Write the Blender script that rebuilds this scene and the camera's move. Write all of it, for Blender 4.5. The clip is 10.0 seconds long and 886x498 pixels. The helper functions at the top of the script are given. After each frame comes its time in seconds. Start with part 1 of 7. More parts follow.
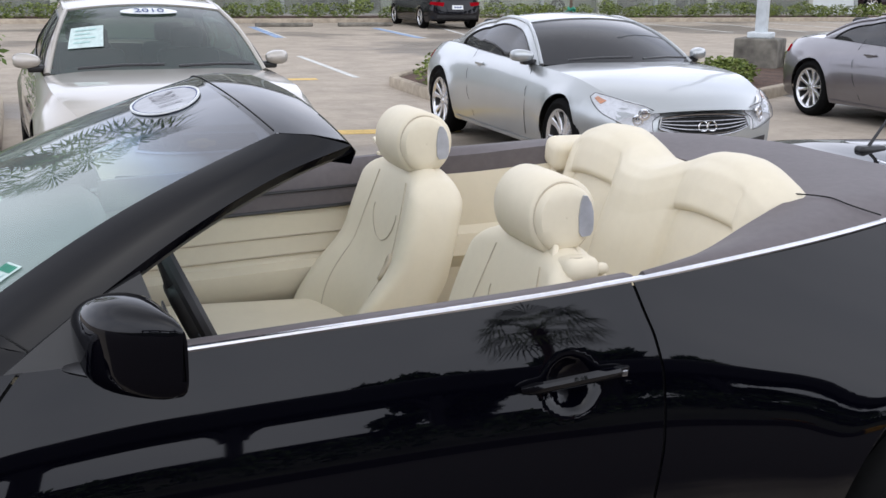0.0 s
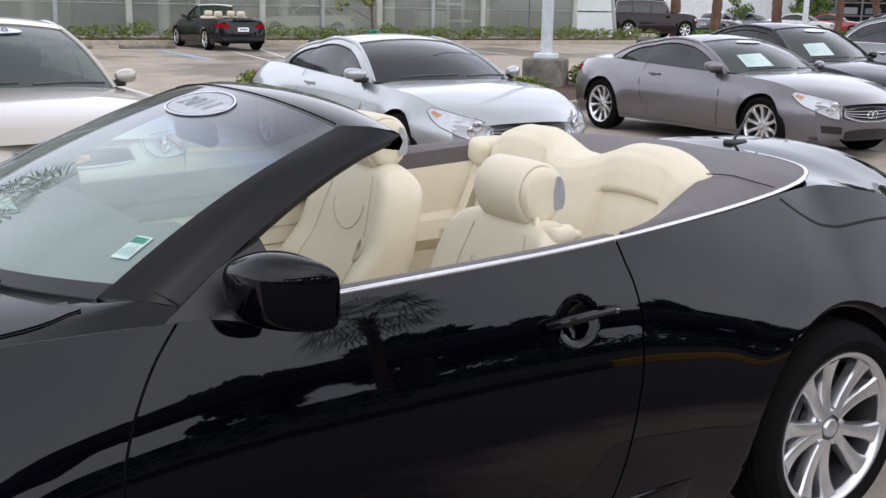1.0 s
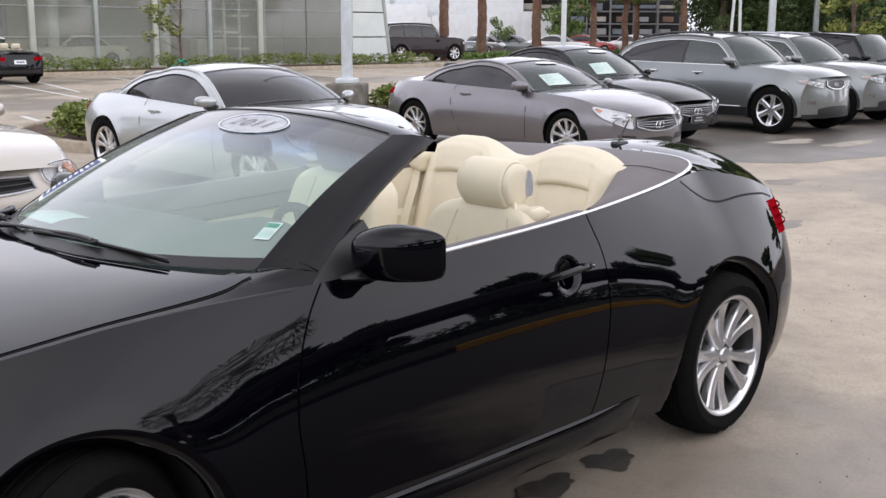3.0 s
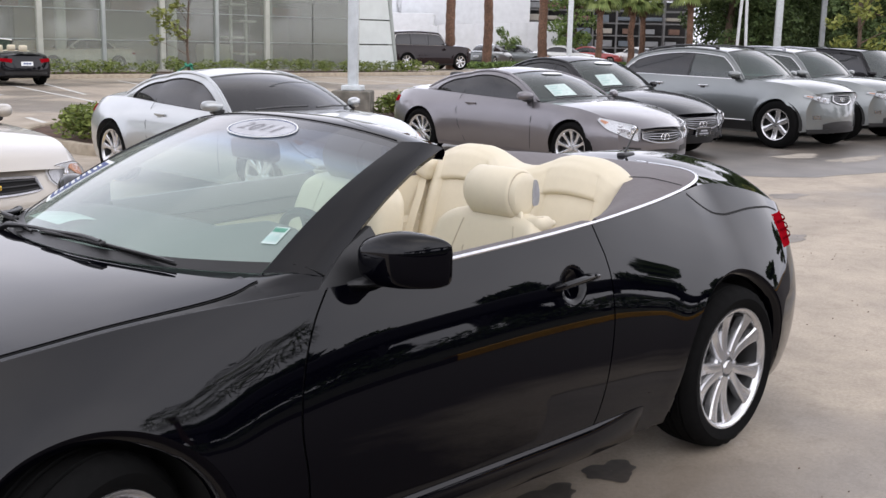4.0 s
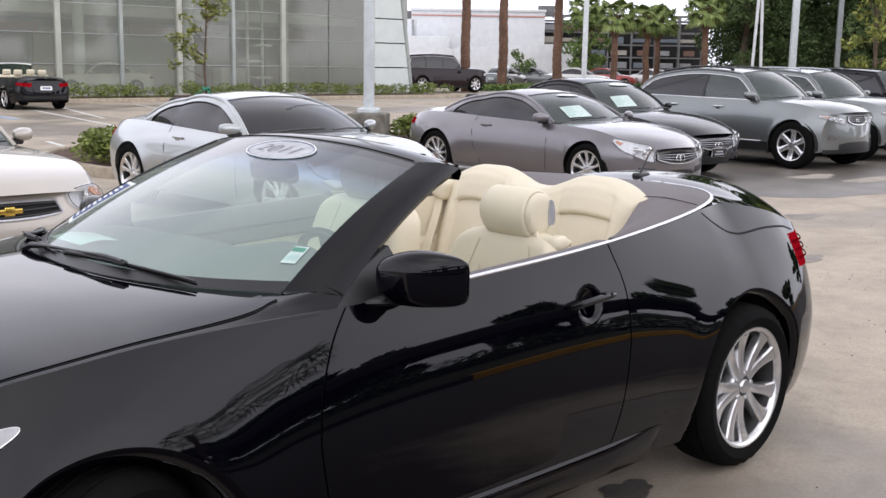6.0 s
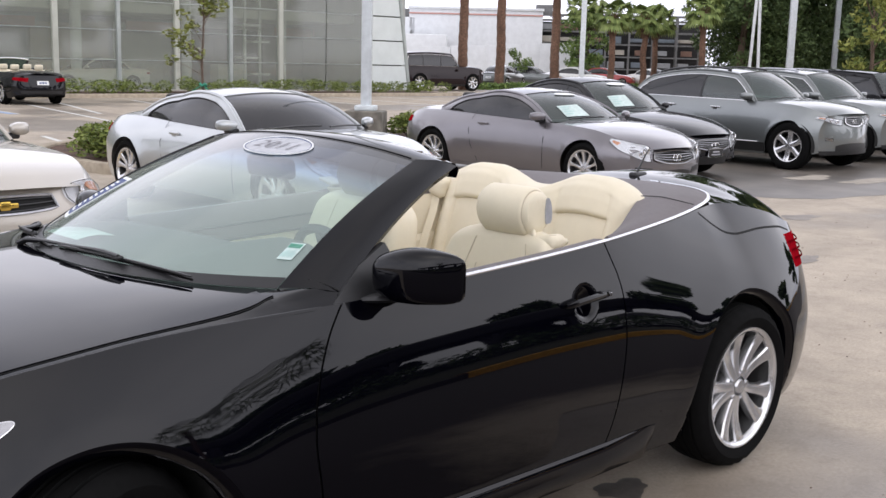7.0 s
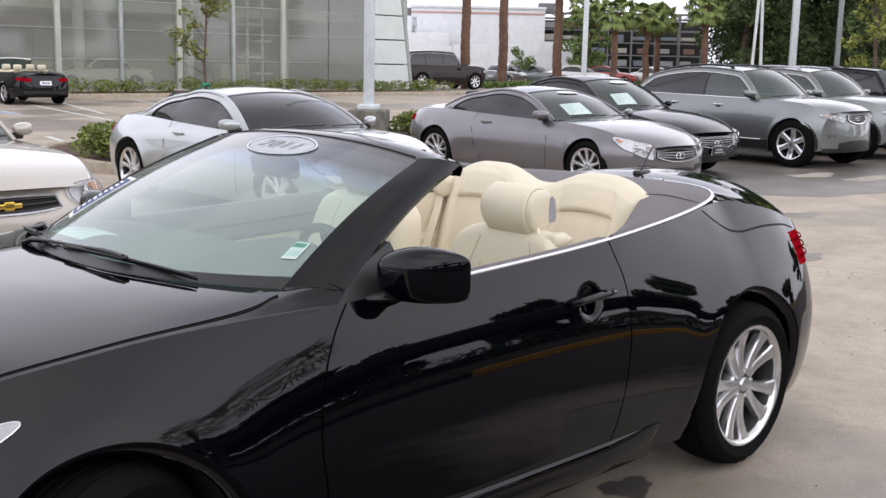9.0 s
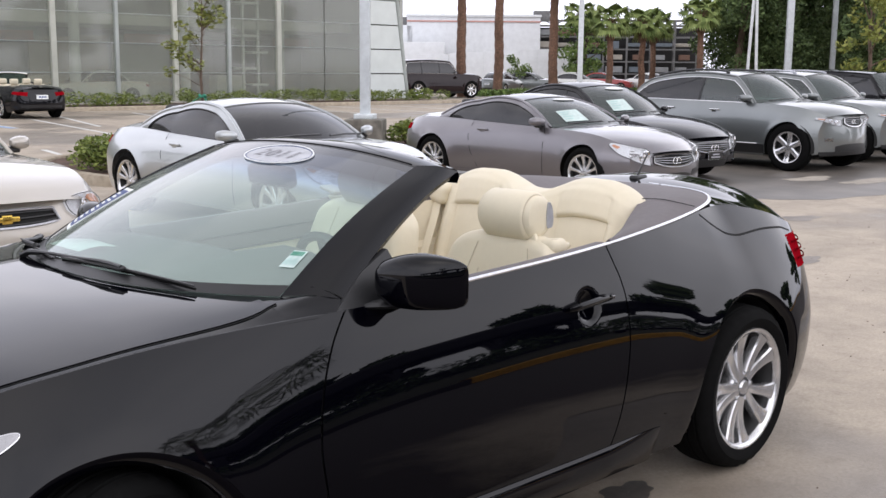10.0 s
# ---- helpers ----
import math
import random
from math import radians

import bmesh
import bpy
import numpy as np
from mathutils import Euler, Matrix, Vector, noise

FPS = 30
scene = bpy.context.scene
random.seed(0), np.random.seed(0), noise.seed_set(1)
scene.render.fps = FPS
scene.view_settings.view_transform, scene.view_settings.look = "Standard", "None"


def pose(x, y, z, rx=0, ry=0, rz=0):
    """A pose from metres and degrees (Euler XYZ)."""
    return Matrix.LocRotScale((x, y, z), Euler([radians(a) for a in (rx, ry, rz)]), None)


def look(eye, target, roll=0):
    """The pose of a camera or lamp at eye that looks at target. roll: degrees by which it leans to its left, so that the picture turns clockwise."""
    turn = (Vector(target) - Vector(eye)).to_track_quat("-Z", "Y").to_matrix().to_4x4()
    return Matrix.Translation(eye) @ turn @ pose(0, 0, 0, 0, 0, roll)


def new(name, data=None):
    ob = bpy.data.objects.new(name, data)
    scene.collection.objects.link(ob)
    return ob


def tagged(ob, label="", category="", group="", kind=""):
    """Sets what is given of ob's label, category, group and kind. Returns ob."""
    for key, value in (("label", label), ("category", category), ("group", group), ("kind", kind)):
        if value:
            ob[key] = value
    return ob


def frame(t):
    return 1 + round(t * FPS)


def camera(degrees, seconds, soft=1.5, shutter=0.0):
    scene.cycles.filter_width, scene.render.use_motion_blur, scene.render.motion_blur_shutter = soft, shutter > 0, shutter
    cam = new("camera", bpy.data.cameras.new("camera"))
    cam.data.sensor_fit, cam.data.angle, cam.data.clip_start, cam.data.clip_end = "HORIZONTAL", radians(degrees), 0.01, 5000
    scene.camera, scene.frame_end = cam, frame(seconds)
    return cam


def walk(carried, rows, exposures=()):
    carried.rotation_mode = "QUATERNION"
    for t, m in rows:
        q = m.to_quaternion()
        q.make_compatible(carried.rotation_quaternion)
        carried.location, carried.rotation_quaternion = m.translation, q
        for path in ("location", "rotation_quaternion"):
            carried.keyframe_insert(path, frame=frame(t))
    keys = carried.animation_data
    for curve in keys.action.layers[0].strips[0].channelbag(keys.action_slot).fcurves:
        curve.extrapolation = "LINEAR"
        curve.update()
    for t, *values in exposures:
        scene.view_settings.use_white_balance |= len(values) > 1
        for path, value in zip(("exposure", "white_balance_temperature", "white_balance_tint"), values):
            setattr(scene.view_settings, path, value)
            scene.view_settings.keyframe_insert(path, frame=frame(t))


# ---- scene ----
cam = camera(44.29, 10.0)
PATH = [
    (0, look((-0.5970, -2.6667, 1.6152), (0.4554, 0.0453, 0.8820), 0.76)),
    (0.5, look((-0.9577, -2.8127, 1.6128), (0.2949, -0.1784, 0.9117), 2.47)),
    (1, look((-1.3428, -2.8673, 1.6013), (0.2628, -0.4214, 0.9381), 1.29)),
    (1.5, look((-1.7113, -2.9122, 1.6283), (0.0496, -0.5790, 0.9537), 0.29)),
    (2, look((-2.0038, -3.0248, 1.6236), (-0.1037, -0.7944, 0.9794), 1.13)),
    (2.5, look((-2.2789, -3.0513, 1.6267), (-0.2010, -0.9746, 1.0187), 0.66)),
    (3, look((-2.4317, -3.0584, 1.6269), (-0.3383, -0.9919, 1.0377), 0.31)),
    (4.5, look((-2.4491, -3.0523, 1.6225), (-0.3638, -0.9677, 1.0696), 1.74)),
    (5, look((-2.4620, -3.0616, 1.6207), (-0.3900, -0.9539, 1.1066), 1.27)),
    (5.5, look((-2.4707, -3.0755, 1.6221), (-0.4049, -0.9597, 1.1164), 0.82)),
    (7, look((-2.4706, -3.0722, 1.6191), (-0.3948, -0.9676, 1.1077), 1.47)),
    (7.5, look((-2.4689, -3.0734, 1.6163), (-0.3967, -0.9666, 1.0995), 1.18)),
    (8, look((-2.4698, -3.0722, 1.6194), (-0.4046, -0.9595, 1.0982), 0.71)),
    (8.5, look((-2.4790, -3.0771, 1.6179), (-0.4123, -0.9643, 1.1037), 0.63)),
    (9, look((-2.4733, -3.0681, 1.6191), (-0.4035, -0.9584, 1.1041), 1.27)),
    (9.5, look((-2.4722, -3.0740, 1.6165), (-0.4008, -0.9619, 1.1184), 0.43)),
    (10, look((-2.4748, -3.0735, 1.6141), (-0.3995, -0.9636, 1.1225), 0.52)),
]
walk(cam, PATH, [(0, 0.05, 6260, 8), (1.0, 0.02, 6400, 9), (2.0, 0.05, 6620, 10), (3.0, 0.10, 6620, 10), (10, 0.08, 6620, 10)])

# ---- world, sun ----
world = bpy.data.worlds.new("overcast_sky")
scene.world = world
world.use_nodes = True
_n, _l = world.node_tree.nodes, world.node_tree.links
sky = _n.new("ShaderNodeTexSky")
sky.sky_type = "NISHITA"
sky.sun_disc = False
sky.sun_elevation = radians(62)
sky.sun_rotation = radians(200)
sky.air_density, sky.dust_density, sky.ozone_density = 1.0, 6.0, 1.0
hue = _n.new("ShaderNodeHueSaturation")
hue.inputs["Saturation"].default_value = 0.35
hue.inputs["Value"].default_value = 0.10
_l.new(sky.outputs[0], hue.inputs["Color"])
# closed layer of bright cloud, a little uneven
cloud = _n.new("ShaderNodeTexNoise")
cloud.inputs["Scale"].default_value, cloud.inputs["Detail"].default_value = 2.2, 5.0
cl = _n.new("ShaderNodeValToRGB")
cl.color_ramp.elements[0].position, cl.color_ramp.elements[0].color = 0.30, (0.86, 0.90, 1.09, 1)
cl.color_ramp.elements[1].position, cl.color_ramp.elements[1].color = 0.68, (1.36, 1.35, 1.50, 1)
_l.new(cloud.outputs["Fac"], cl.inputs[0])
veil = _n.new("ShaderNodeMix")
veil.data_type = "RGBA"
veil.inputs[0].default_value = 0.72
_l.new(hue.outputs[0], veil.inputs[6])
_l.new(cl.outputs[0], veil.inputs[7])
# the layer is thicker, and greyer, overhead
way = _n.new("ShaderNodeTexCoord")
rise = _n.new("ShaderNodeSeparateXYZ")
_l.new(way.outputs["Generated"], rise.inputs[0])
thick = _n.new("ShaderNodeMapRange")
thick.interpolation_type = "SMOOTHSTEP"
for _k, _v in (("From Min", 0.30), ("From Max", 0.98), ("To Min", 1.16), ("To Max", 0.50)):
    thick.inputs[_k].default_value = _v
_l.new(rise.outputs["Z"], thick.inputs["Value"])
_n["Background"].inputs["Strength"].default_value = 1.52
layer = _n.new("ShaderNodeVectorMath")
layer.operation = "SCALE"
_l.new(veil.outputs[2], layer.inputs[0])
_l.new(thick.outputs[0], layer.inputs["Scale"])
_l.new(layer.outputs[0], _n["Background"].inputs["Color"])

sun_data = bpy.data.lights.new("sun", "SUN")
sun_data.energy, sun_data.angle, sun_data.color = 0.7, radians(150), (1.0, 0.97, 0.92)
sun = new("sun", sun_data)
sun.matrix_world = look((0, 0, 30), (-6, 16, 0))


# ---- materials ----
def shader(name):
    m = bpy.data.materials.new(name)
    m.use_nodes = True
    return m, m.node_tree.nodes, m.node_tree.links, m.node_tree.nodes["Principled BSDF"]


def setp(b, **kw):
    for k, v in kw.items():
        key = k.replace("_", " ")
        b.inputs[key].default_value = (*v, 1) if isinstance(v, tuple) and len(v) == 3 else v


def coords(n, l, scale=1.0):
    tc = n.new("ShaderNodeTexCoord")
    mp = n.new("ShaderNodeMapping")
    mp.inputs["Scale"].default_value = scale if isinstance(scale, tuple) else (scale,) * 3
    l.new(tc.outputs["Object"], mp.inputs["Vector"])
    return mp.outputs[0]


def noise_tex(n, l, vec, scale, detail=4.0, rough=0.55):
    t = n.new("ShaderNodeTexNoise")
    t.inputs["Scale"].default_value, t.inputs["Detail"].default_value = scale, detail
    t.inputs["Roughness"].default_value = rough
    if vec is not None:
        l.new(vec, t.inputs["Vector"])
    return t.outputs["Fac"]


def ramp(n, l, fac, stops):
    r = n.new("ShaderNodeValToRGB")
    els = r.color_ramp.elements
    while len(els) < len(stops):
        els.new(0.5)
    for e, (p, c) in zip(els, stops):
        e.position, e.color = p, (*c, 1)
    l.new(fac, r.inputs[0])
    return r.outputs[0]


def bump(n, l, b, height, strength, dist=0.01):
    k = n.new("ShaderNodeBump")
    k.inputs["Strength"].default_value, k.inputs["Distance"].default_value = strength, dist
    l.new(height, k.inputs["Height"])
    l.new(k.outputs[0], b.inputs["Normal"])


def mixc(n, l, fac, a, b, kind="MIX"):
    m = n.new("ShaderNodeMix")
    m.data_type, m.blend_type = "RGBA", kind
    for sock, v in ((m.inputs[0], fac), (m.inputs[6], a), (m.inputs[7], b)):
        if isinstance(v, (int, float)):
            sock.default_value = v
        elif isinstance(v, tuple):
            sock.default_value = (*v, 1)
        else:
            l.new(v, sock)
    return m.outputs[2]


def plain(name, col, rough=0.5, metal=0.0, var=0.12, scale=30.0, bumps=0.0, coat=0.0, spec=0.5):
    """One surface with slight colour variation at two scales and an optional fine relief."""
    m, n, l, b = shader(name)
    setp(b, Roughness=rough, Metallic=metal, Coat_Weight=coat, Specular_IOR_Level=spec)
    v = coords(n, l)
    f = noise_tex(n, l, v, scale)
    g = noise_tex(n, l, v, scale * 0.12)
    lo, hi = tuple(c * (1 - var) for c in col), tuple(min(1, c * (1 + var)) for c in col)
    c1 = ramp(n, l, f, [(0.3, lo), (0.7, hi)])
    c2 = ramp(n, l, g, [(0.35, (1 - var,) * 3), (0.65, (1.0,) * 3)])
    l.new(mixc(n, l, 1.0, c1, c2, "MULTIPLY"), b.inputs["Base Color"])
    if bumps:
        bump(n, l, b, noise_tex(n, l, v, scale * 6, 2), bumps, 0.002)
    return m


def car_paint(name, col, metal=0.0, rough=0.3, flake=0.0, ior=1.5):
    m, n, l, b = shader(name)
    setp(b, Coat_IOR=ior)
    setp(b, Metallic=metal, Roughness=rough, Coat_Weight=1.0, Coat_Roughness=0.03, Specular_IOR_Level=0.5 if metal else 0.0)
    v = coords(n, l)
    f = noise_tex(n, l, v, 900.0, 1)
    g = noise_tex(n, l, v, 2.0, 3)
    c1 = ramp(n, l, f, [(0.3, tuple(c * (1 - flake) for c in col)), (0.7, tuple(min(1, c * (1 + flake)) for c in col))])
    c2 = ramp(n, l, g, [(0.3, (0.93,) * 3), (0.7, (1.0,) * 3)])
    l.new(mixc(n, l, 1.0, c1, c2, "MULTIPLY"), b.inputs["Base Color"])
    # thin dust film in the clear coat
    r = ramp(n, l, noise_tex(n, l, v, 6.0, 6), [(0.35, (0.012,) * 3), (0.75, (0.035,) * 3)])
    l.new(r, b.inputs["Coat Roughness"])
    return m


def glass(name, tint, clear, rough=0.02):
    """Car or window glass: clear part see-through with a tint, gloss by Fresnel."""
    m, n, l, b = shader(name)
    out = n["Material Output"]
    tr = n.new("ShaderNodeBsdfTransparent")
    tr.inputs[0].default_value = (*tint, 1)
    gl = n.new("ShaderNodeBsdfGlossy")
    gl.inputs["Roughness"].default_value = rough
    lw = n.new("ShaderNodeLayerWeight")
    lw.inputs["Blend"].default_value = 0.5
    pw = n.new("ShaderNodeMath")
    pw.operation = "POWER"
    pw.inputs[1].default_value = 5.0
    l.new(lw.outputs["Facing"], pw.inputs[0])
    fr = n.new("ShaderNodeMath")
    fr.operation = "MULTIPLY_ADD"
    fr.inputs[1].default_value, fr.inputs[2].default_value = 0.90, {"windshield_glass": 0.12, "tinted_glass": 0.065, "lightly_tinted_glass": 0.09}.get(name, 0.05)
    l.new(pw.outputs[0], fr.inputs[0])
    body = n.new("ShaderNodeMixShader")
    body.inputs[0].default_value = clear
    # Matt share paints a milky sky-reflection haze into the glass colour
    setp(b, Base_Color=tuple(c * {"facade_glass": 0.56, "windshield_glass": 0.80}.get(name, 0.25) for c in tint), Roughness=0.9, Specular_IOR_Level=0.0)
    l.new(b.outputs[0], body.inputs[1])
    l.new(tr.outputs[0], body.inputs[2])
    top = n.new("ShaderNodeMixShader")
    l.new(fr.outputs[0], top.inputs[0])
    l.new(body.outputs[0], top.inputs[1])
    l.new(gl.outputs[0], top.inputs[2])
    l.new(top.outputs[0], out.inputs[0])
    return m


def leather(name, col):
    m, n, l, b = shader(name)
    setp(b, Roughness=0.5, Specular_IOR_Level=0.35)
    v = coords(n, l)
    vo = n.new("ShaderNodeTexVoronoi")
    vo.inputs["Scale"].default_value = 420
    l.new(v, vo.inputs["Vector"])
    c1 = ramp(n, l, noise_tex(n, l, v, 9, 5), [(0.3, tuple(c * 0.95 for c in col)), (0.7, col)])
    c2 = ramp(n, l, noise_tex(n, l, v, 60, 3), [(0.3, (0.98,) * 3), (0.7, (1.0,) * 3)])
    l.new(mixc(n, l, 1.0, c1, c2, "MULTIPLY"), b.inputs["Base Color"])
    bump(n, l, b, vo.outputs["Distance"], 0.05, 0.0010)
    return m


def windshield_material():
    """Clear green-tinted glass; the tint turns dark blue in a soft band along the upper edge."""
    m = glass("windshield_glass", (0.84, 0.93, 0.90), 0.80)
    n, l = m.node_tree.nodes, m.node_tree.links
    tc = n.new("ShaderNodeTexCoord")
    sp = n.new("ShaderNodeSeparateXYZ")
    l.new(tc.outputs["Object"], sp.inputs[0])
    sq = n.new("ShaderNodeMath")
    sq.operation = "MULTIPLY"
    l.new(sp.outputs["Y"], sq.inputs[0])
    l.new(sp.outputs["Y"], sq.inputs[1])
    hh = n.new("ShaderNodeMath")
    hh.operation = "MULTIPLY_ADD"
    hh.inputs[1].default_value = 0.13
    l.new(sq.outputs[0], hh.inputs[0])
    l.new(sp.outputs["Z"], hh.inputs[2])
    mr = n.new("ShaderNodeMapRange")
    mr.inputs["From Min"].default_value, mr.inputs["From Max"].default_value = 1.0, 1.4
    l.new(hh.outputs[0], mr.inputs["Value"])
    c = ramp(n, l, mr.outputs[0], [(0.0, (0.72, 0.90, 0.825)), (0.62, (0.70, 0.89, 0.82)), (0.70, (0.36, 0.50, 0.64)), (0.77, (0.07, 0.09, 0.13)), (1.0, (0.03, 0.035, 0.05))])
    for k in n:
        if k.bl_idname == "ShaderNodeBsdfTransparent":
            l.new(c, k.inputs[0])
        if k.bl_idname == "ShaderNodeBsdfPrincipled":
            l.new(mixc(n, l, 1.0, c, (0.92, 0.92, 0.92), "MULTIPLY"), k.inputs["Base Color"])
    return m


PAINT_BLACK = car_paint("black_paint", (0.0008, 0.0008, 0.0022), 0.0, 0.35, ior=1.385)
PAINT_SILVER = car_paint("silver_paint", (0.425, 0.445, 0.45), 0.80, 0.34, 0.06)
PAINT_GREY = car_paint("graphite_paint", (0.176, 0.166, 0.178), 0.72, 0.34, 0.10)
PAINT_PALE = car_paint("pale_gold_paint", (0.45, 0.415, 0.365), 0.4, 0.36, 0.05)
PAINT_STEEL = car_paint("steel_grey_paint", (0.205, 0.220, 0.220), 0.80, 0.34, 0.08)
PAINT_DARK = car_paint("dark_paint", (0.006, 0.006, 0.008), 0.0, 0.32, ior=1.42)
PAINT_MAROON = car_paint("dark_brown_paint", (0.014, 0.007, 0.008), 0.0, 0.32, ior=1.38)
PAINT_WHITE = car_paint("white_paint", (0.75, 0.75, 0.73), 0.0, 0.35)
PAINT_RED = car_paint("red_paint", (0.35, 0.03, 0.03), 0.1, 0.35)
CREAM = leather("cream_leather", (0.71, 0.640, 0.490))
CREAM_SEAM = plain("cream_seam", (0.50, 0.43, 0.32), 0.7)
def leaves_material(name, lo, hi):
    m, n, l, b = shader(name)
    setp(b, Roughness=0.6, Specular_IOR_Level=0.25)
    g = n.new("ShaderNodeNewGeometry")
    l.new(ramp(n, l, g.outputs["Random Per Island"], [(0.0, lo), (1.0, hi)]), b.inputs["Base Color"])
    b.inputs["Subsurface Weight"].default_value = 0.0
    return m


LEAF_DARK = leaves_material("dark_leaves", (0.030, 0.054, 0.018), (0.12, 0.17, 0.06))
LEAF_MID = leaves_material("green_leaves", (0.055, 0.10, 0.025), (0.18, 0.25, 0.07))
LEAF_YELLOW = leaves_material("yellow_green_leaves", (0.10, 0.13, 0.025), (0.26, 0.27, 0.07))
LEAF_OLIVE = leaves_material("olive_leaves", (0.07, 0.105, 0.022), (0.22, 0.26, 0.065))
LEAF_PALM = leaves_material("palm_leaves", (0.085, 0.13, 0.035), (0.25, 0.30, 0.10))
BARK = plain("bark", (0.13, 0.09, 0.065), 0.9, var=0.35, scale=14, bumps=0.6)
PALM_BARK = plain("palm_bark", (0.17, 0.095, 0.062), 0.9, var=0.4, scale=10, bumps=0.6)
CONCRETE = plain("concrete", (0.36, 0.34, 0.30), 0.9, var=0.2, scale=12, bumps=0.3)
OLD_CONCRETE = plain("stained_concrete", (0.20, 0.185, 0.155), 0.9, var=0.4, scale=5, bumps=0.4)
KERB = plain("kerb_concrete", (0.40, 0.34, 0.26), 0.9, var=0.22, scale=7, bumps=0.3)
KERB_DARK = plain("weathered_kerb", (0.055, 0.045, 0.036), 0.9, var=0.25, scale=6, bumps=0.3)
KERB_YELLOW = plain("yellow_kerb_paint", (0.80, 0.40, 0.04), 0.75, var=0.25, scale=9, bumps=0.2)
MULCH = plain("red_mulch", (0.10, 0.055, 0.035), 0.95, var=0.5, scale=25, bumps=0.9)
UNSEEN_LAWN = plain("verge", (0.060, 0.062, 0.026), 0.95, var=0.45, scale=6, bumps=0.6)
LINE_WHITE = plain("white_line_paint", (0.66, 0.66, 0.63), 0.8, var=0.18, scale=20)
LINE_BLUE = plain("blue_line_paint", (0.30, 0.40, 0.58), 0.8, var=0.2, scale=20)
LINE_YELLOW = plain("yellow_line_paint", (0.72, 0.50, 0.16), 0.8, var=0.2, scale=20)
STEEL = plain("painted_steel", (0.62, 0.66, 0.68), 0.45, 0.0, var=0.1, scale=8)
RACKSTEEL = plain("rack_steel", (0.155, 0.155, 0.155), 0.6, var=0.2, scale=4)
WHITEWALL = plain("white_wall", (0.70, 0.72, 0.74), 0.8, var=0.06, scale=2)
WHITEPANEL = plain("white_panel", (0.62, 0.66, 0.64), 0.5, var=0.06, scale=1.5)
PINK = plain("faded_red_band", (0.55, 0.30, 0.26), 0.8)
FACADE = glass("facade_glass", (0.86, 0.88, 0.82), 0.76, 0.05)
MULLION_CREAM = plain("cream_mullion_paint", (0.46, 0.47, 0.41), 0.5, var=0.1, scale=3)
MULLION = plain("mullion_paint", (0.36, 0.39, 0.37), 0.5, var=0.1, scale=3)
DARKROOM = plain("dark_room", (0.42, 0.43, 0.40), 0.9, var=0.25, scale=0.5)
VINYL = plain("grey_brown_vinyl", (0.112, 0.096, 0.098), 0.6, var=0.10, scale=40, bumps=0.10)
DASH = plain("dashboard_vinyl", (0.112, 0.098, 0.098), 0.65, var=0.06, scale=8)
DARKTRIM = plain("dark_trim", (0.022, 0.021, 0.022), 0.55, bumps=0.1)
BLACKPLAS = plain("black_plastic", (0.012, 0.012, 0.013), 0.38)
CHROME = plain("chrome", (0.82, 0.82, 0.83), 0.10, 1.0, var=0.04)
BELT_CHROME = plain("brushed_belt_metal", (0.66, 0.66, 0.68), 0.20, 1.0, var=0.06)
ALLOY = plain("alloy", (0.68, 0.68, 0.69), 0.24, 0.85, var=0.05)
ALLOY_DARK = plain("dark_alloy", (0.032, 0.032, 0.032), 0.5, 0.4)
RUBBER = plain("tyre_rubber", (0.007, 0.007, 0.007), 0.8, spec=0.04, bumps=0.15, scale=60)
GAP = plain("shut_gap", (0.004, 0.004, 0.004), 0.9)
WINDSHIELD = windshield_material()
TINT = glass("tinted_glass", (0.10, 0.10, 0.11), 0.25)
LIGHT_TINT = glass("lightly_tinted_glass", (0.38, 0.50, 0.46), 0.74)
LAMP_CLEAR = glass("lamp_lens", (0.92, 0.93, 0.95), 0.9)
LAMP_BOWL = plain("lamp_bowl", (0.80, 0.81, 0.83), 0.45, 0.0)
DARK_CHROME = plain("dark_chrome", (0.30, 0.30, 0.31), 0.25, 1.0)
LAMP_RED = plain("red_lens", (0.27, 0.004, 0.010), 0.3, coat=0.0, spec=0.0)
LAMP_DEEP = plain("deep_red_lens", (0.12, 0.002, 0.005), 0.3, spec=0.0)
LAMP_AMBER = plain("amber_lens", (0.72, 0.32, 0.16), 0.2)
PAPER = plain("white_paper", (0.78, 0.80, 0.80), 0.8)
INK_PALE = plain("pale_green_print", (0.42, 0.60, 0.57), 0.7)
PAPER_CYAN = plain("pale_cyan_paper", (0.55, 0.66, 0.63), 0.7)
STICKER = plain("year_sticker_film", (0.46, 0.47, 0.50), 0.6)
FIGURE_GREY = plain("grey_figures", (0.26, 0.255, 0.275), 0.6)
INK_BLUE = plain("blue_ink", (0.06, 0.09, 0.22), 0.7)
INK_GREEN = plain("green_ink", (0.03, 0.25, 0.16), 0.7)
SILVERPLAS = plain("silver_plastic", (0.50, 0.51, 0.55), 0.35, 0.5)
GOLD = plain("gold_badge", (0.75, 0.52, 0.12), 0.25, 0.9)


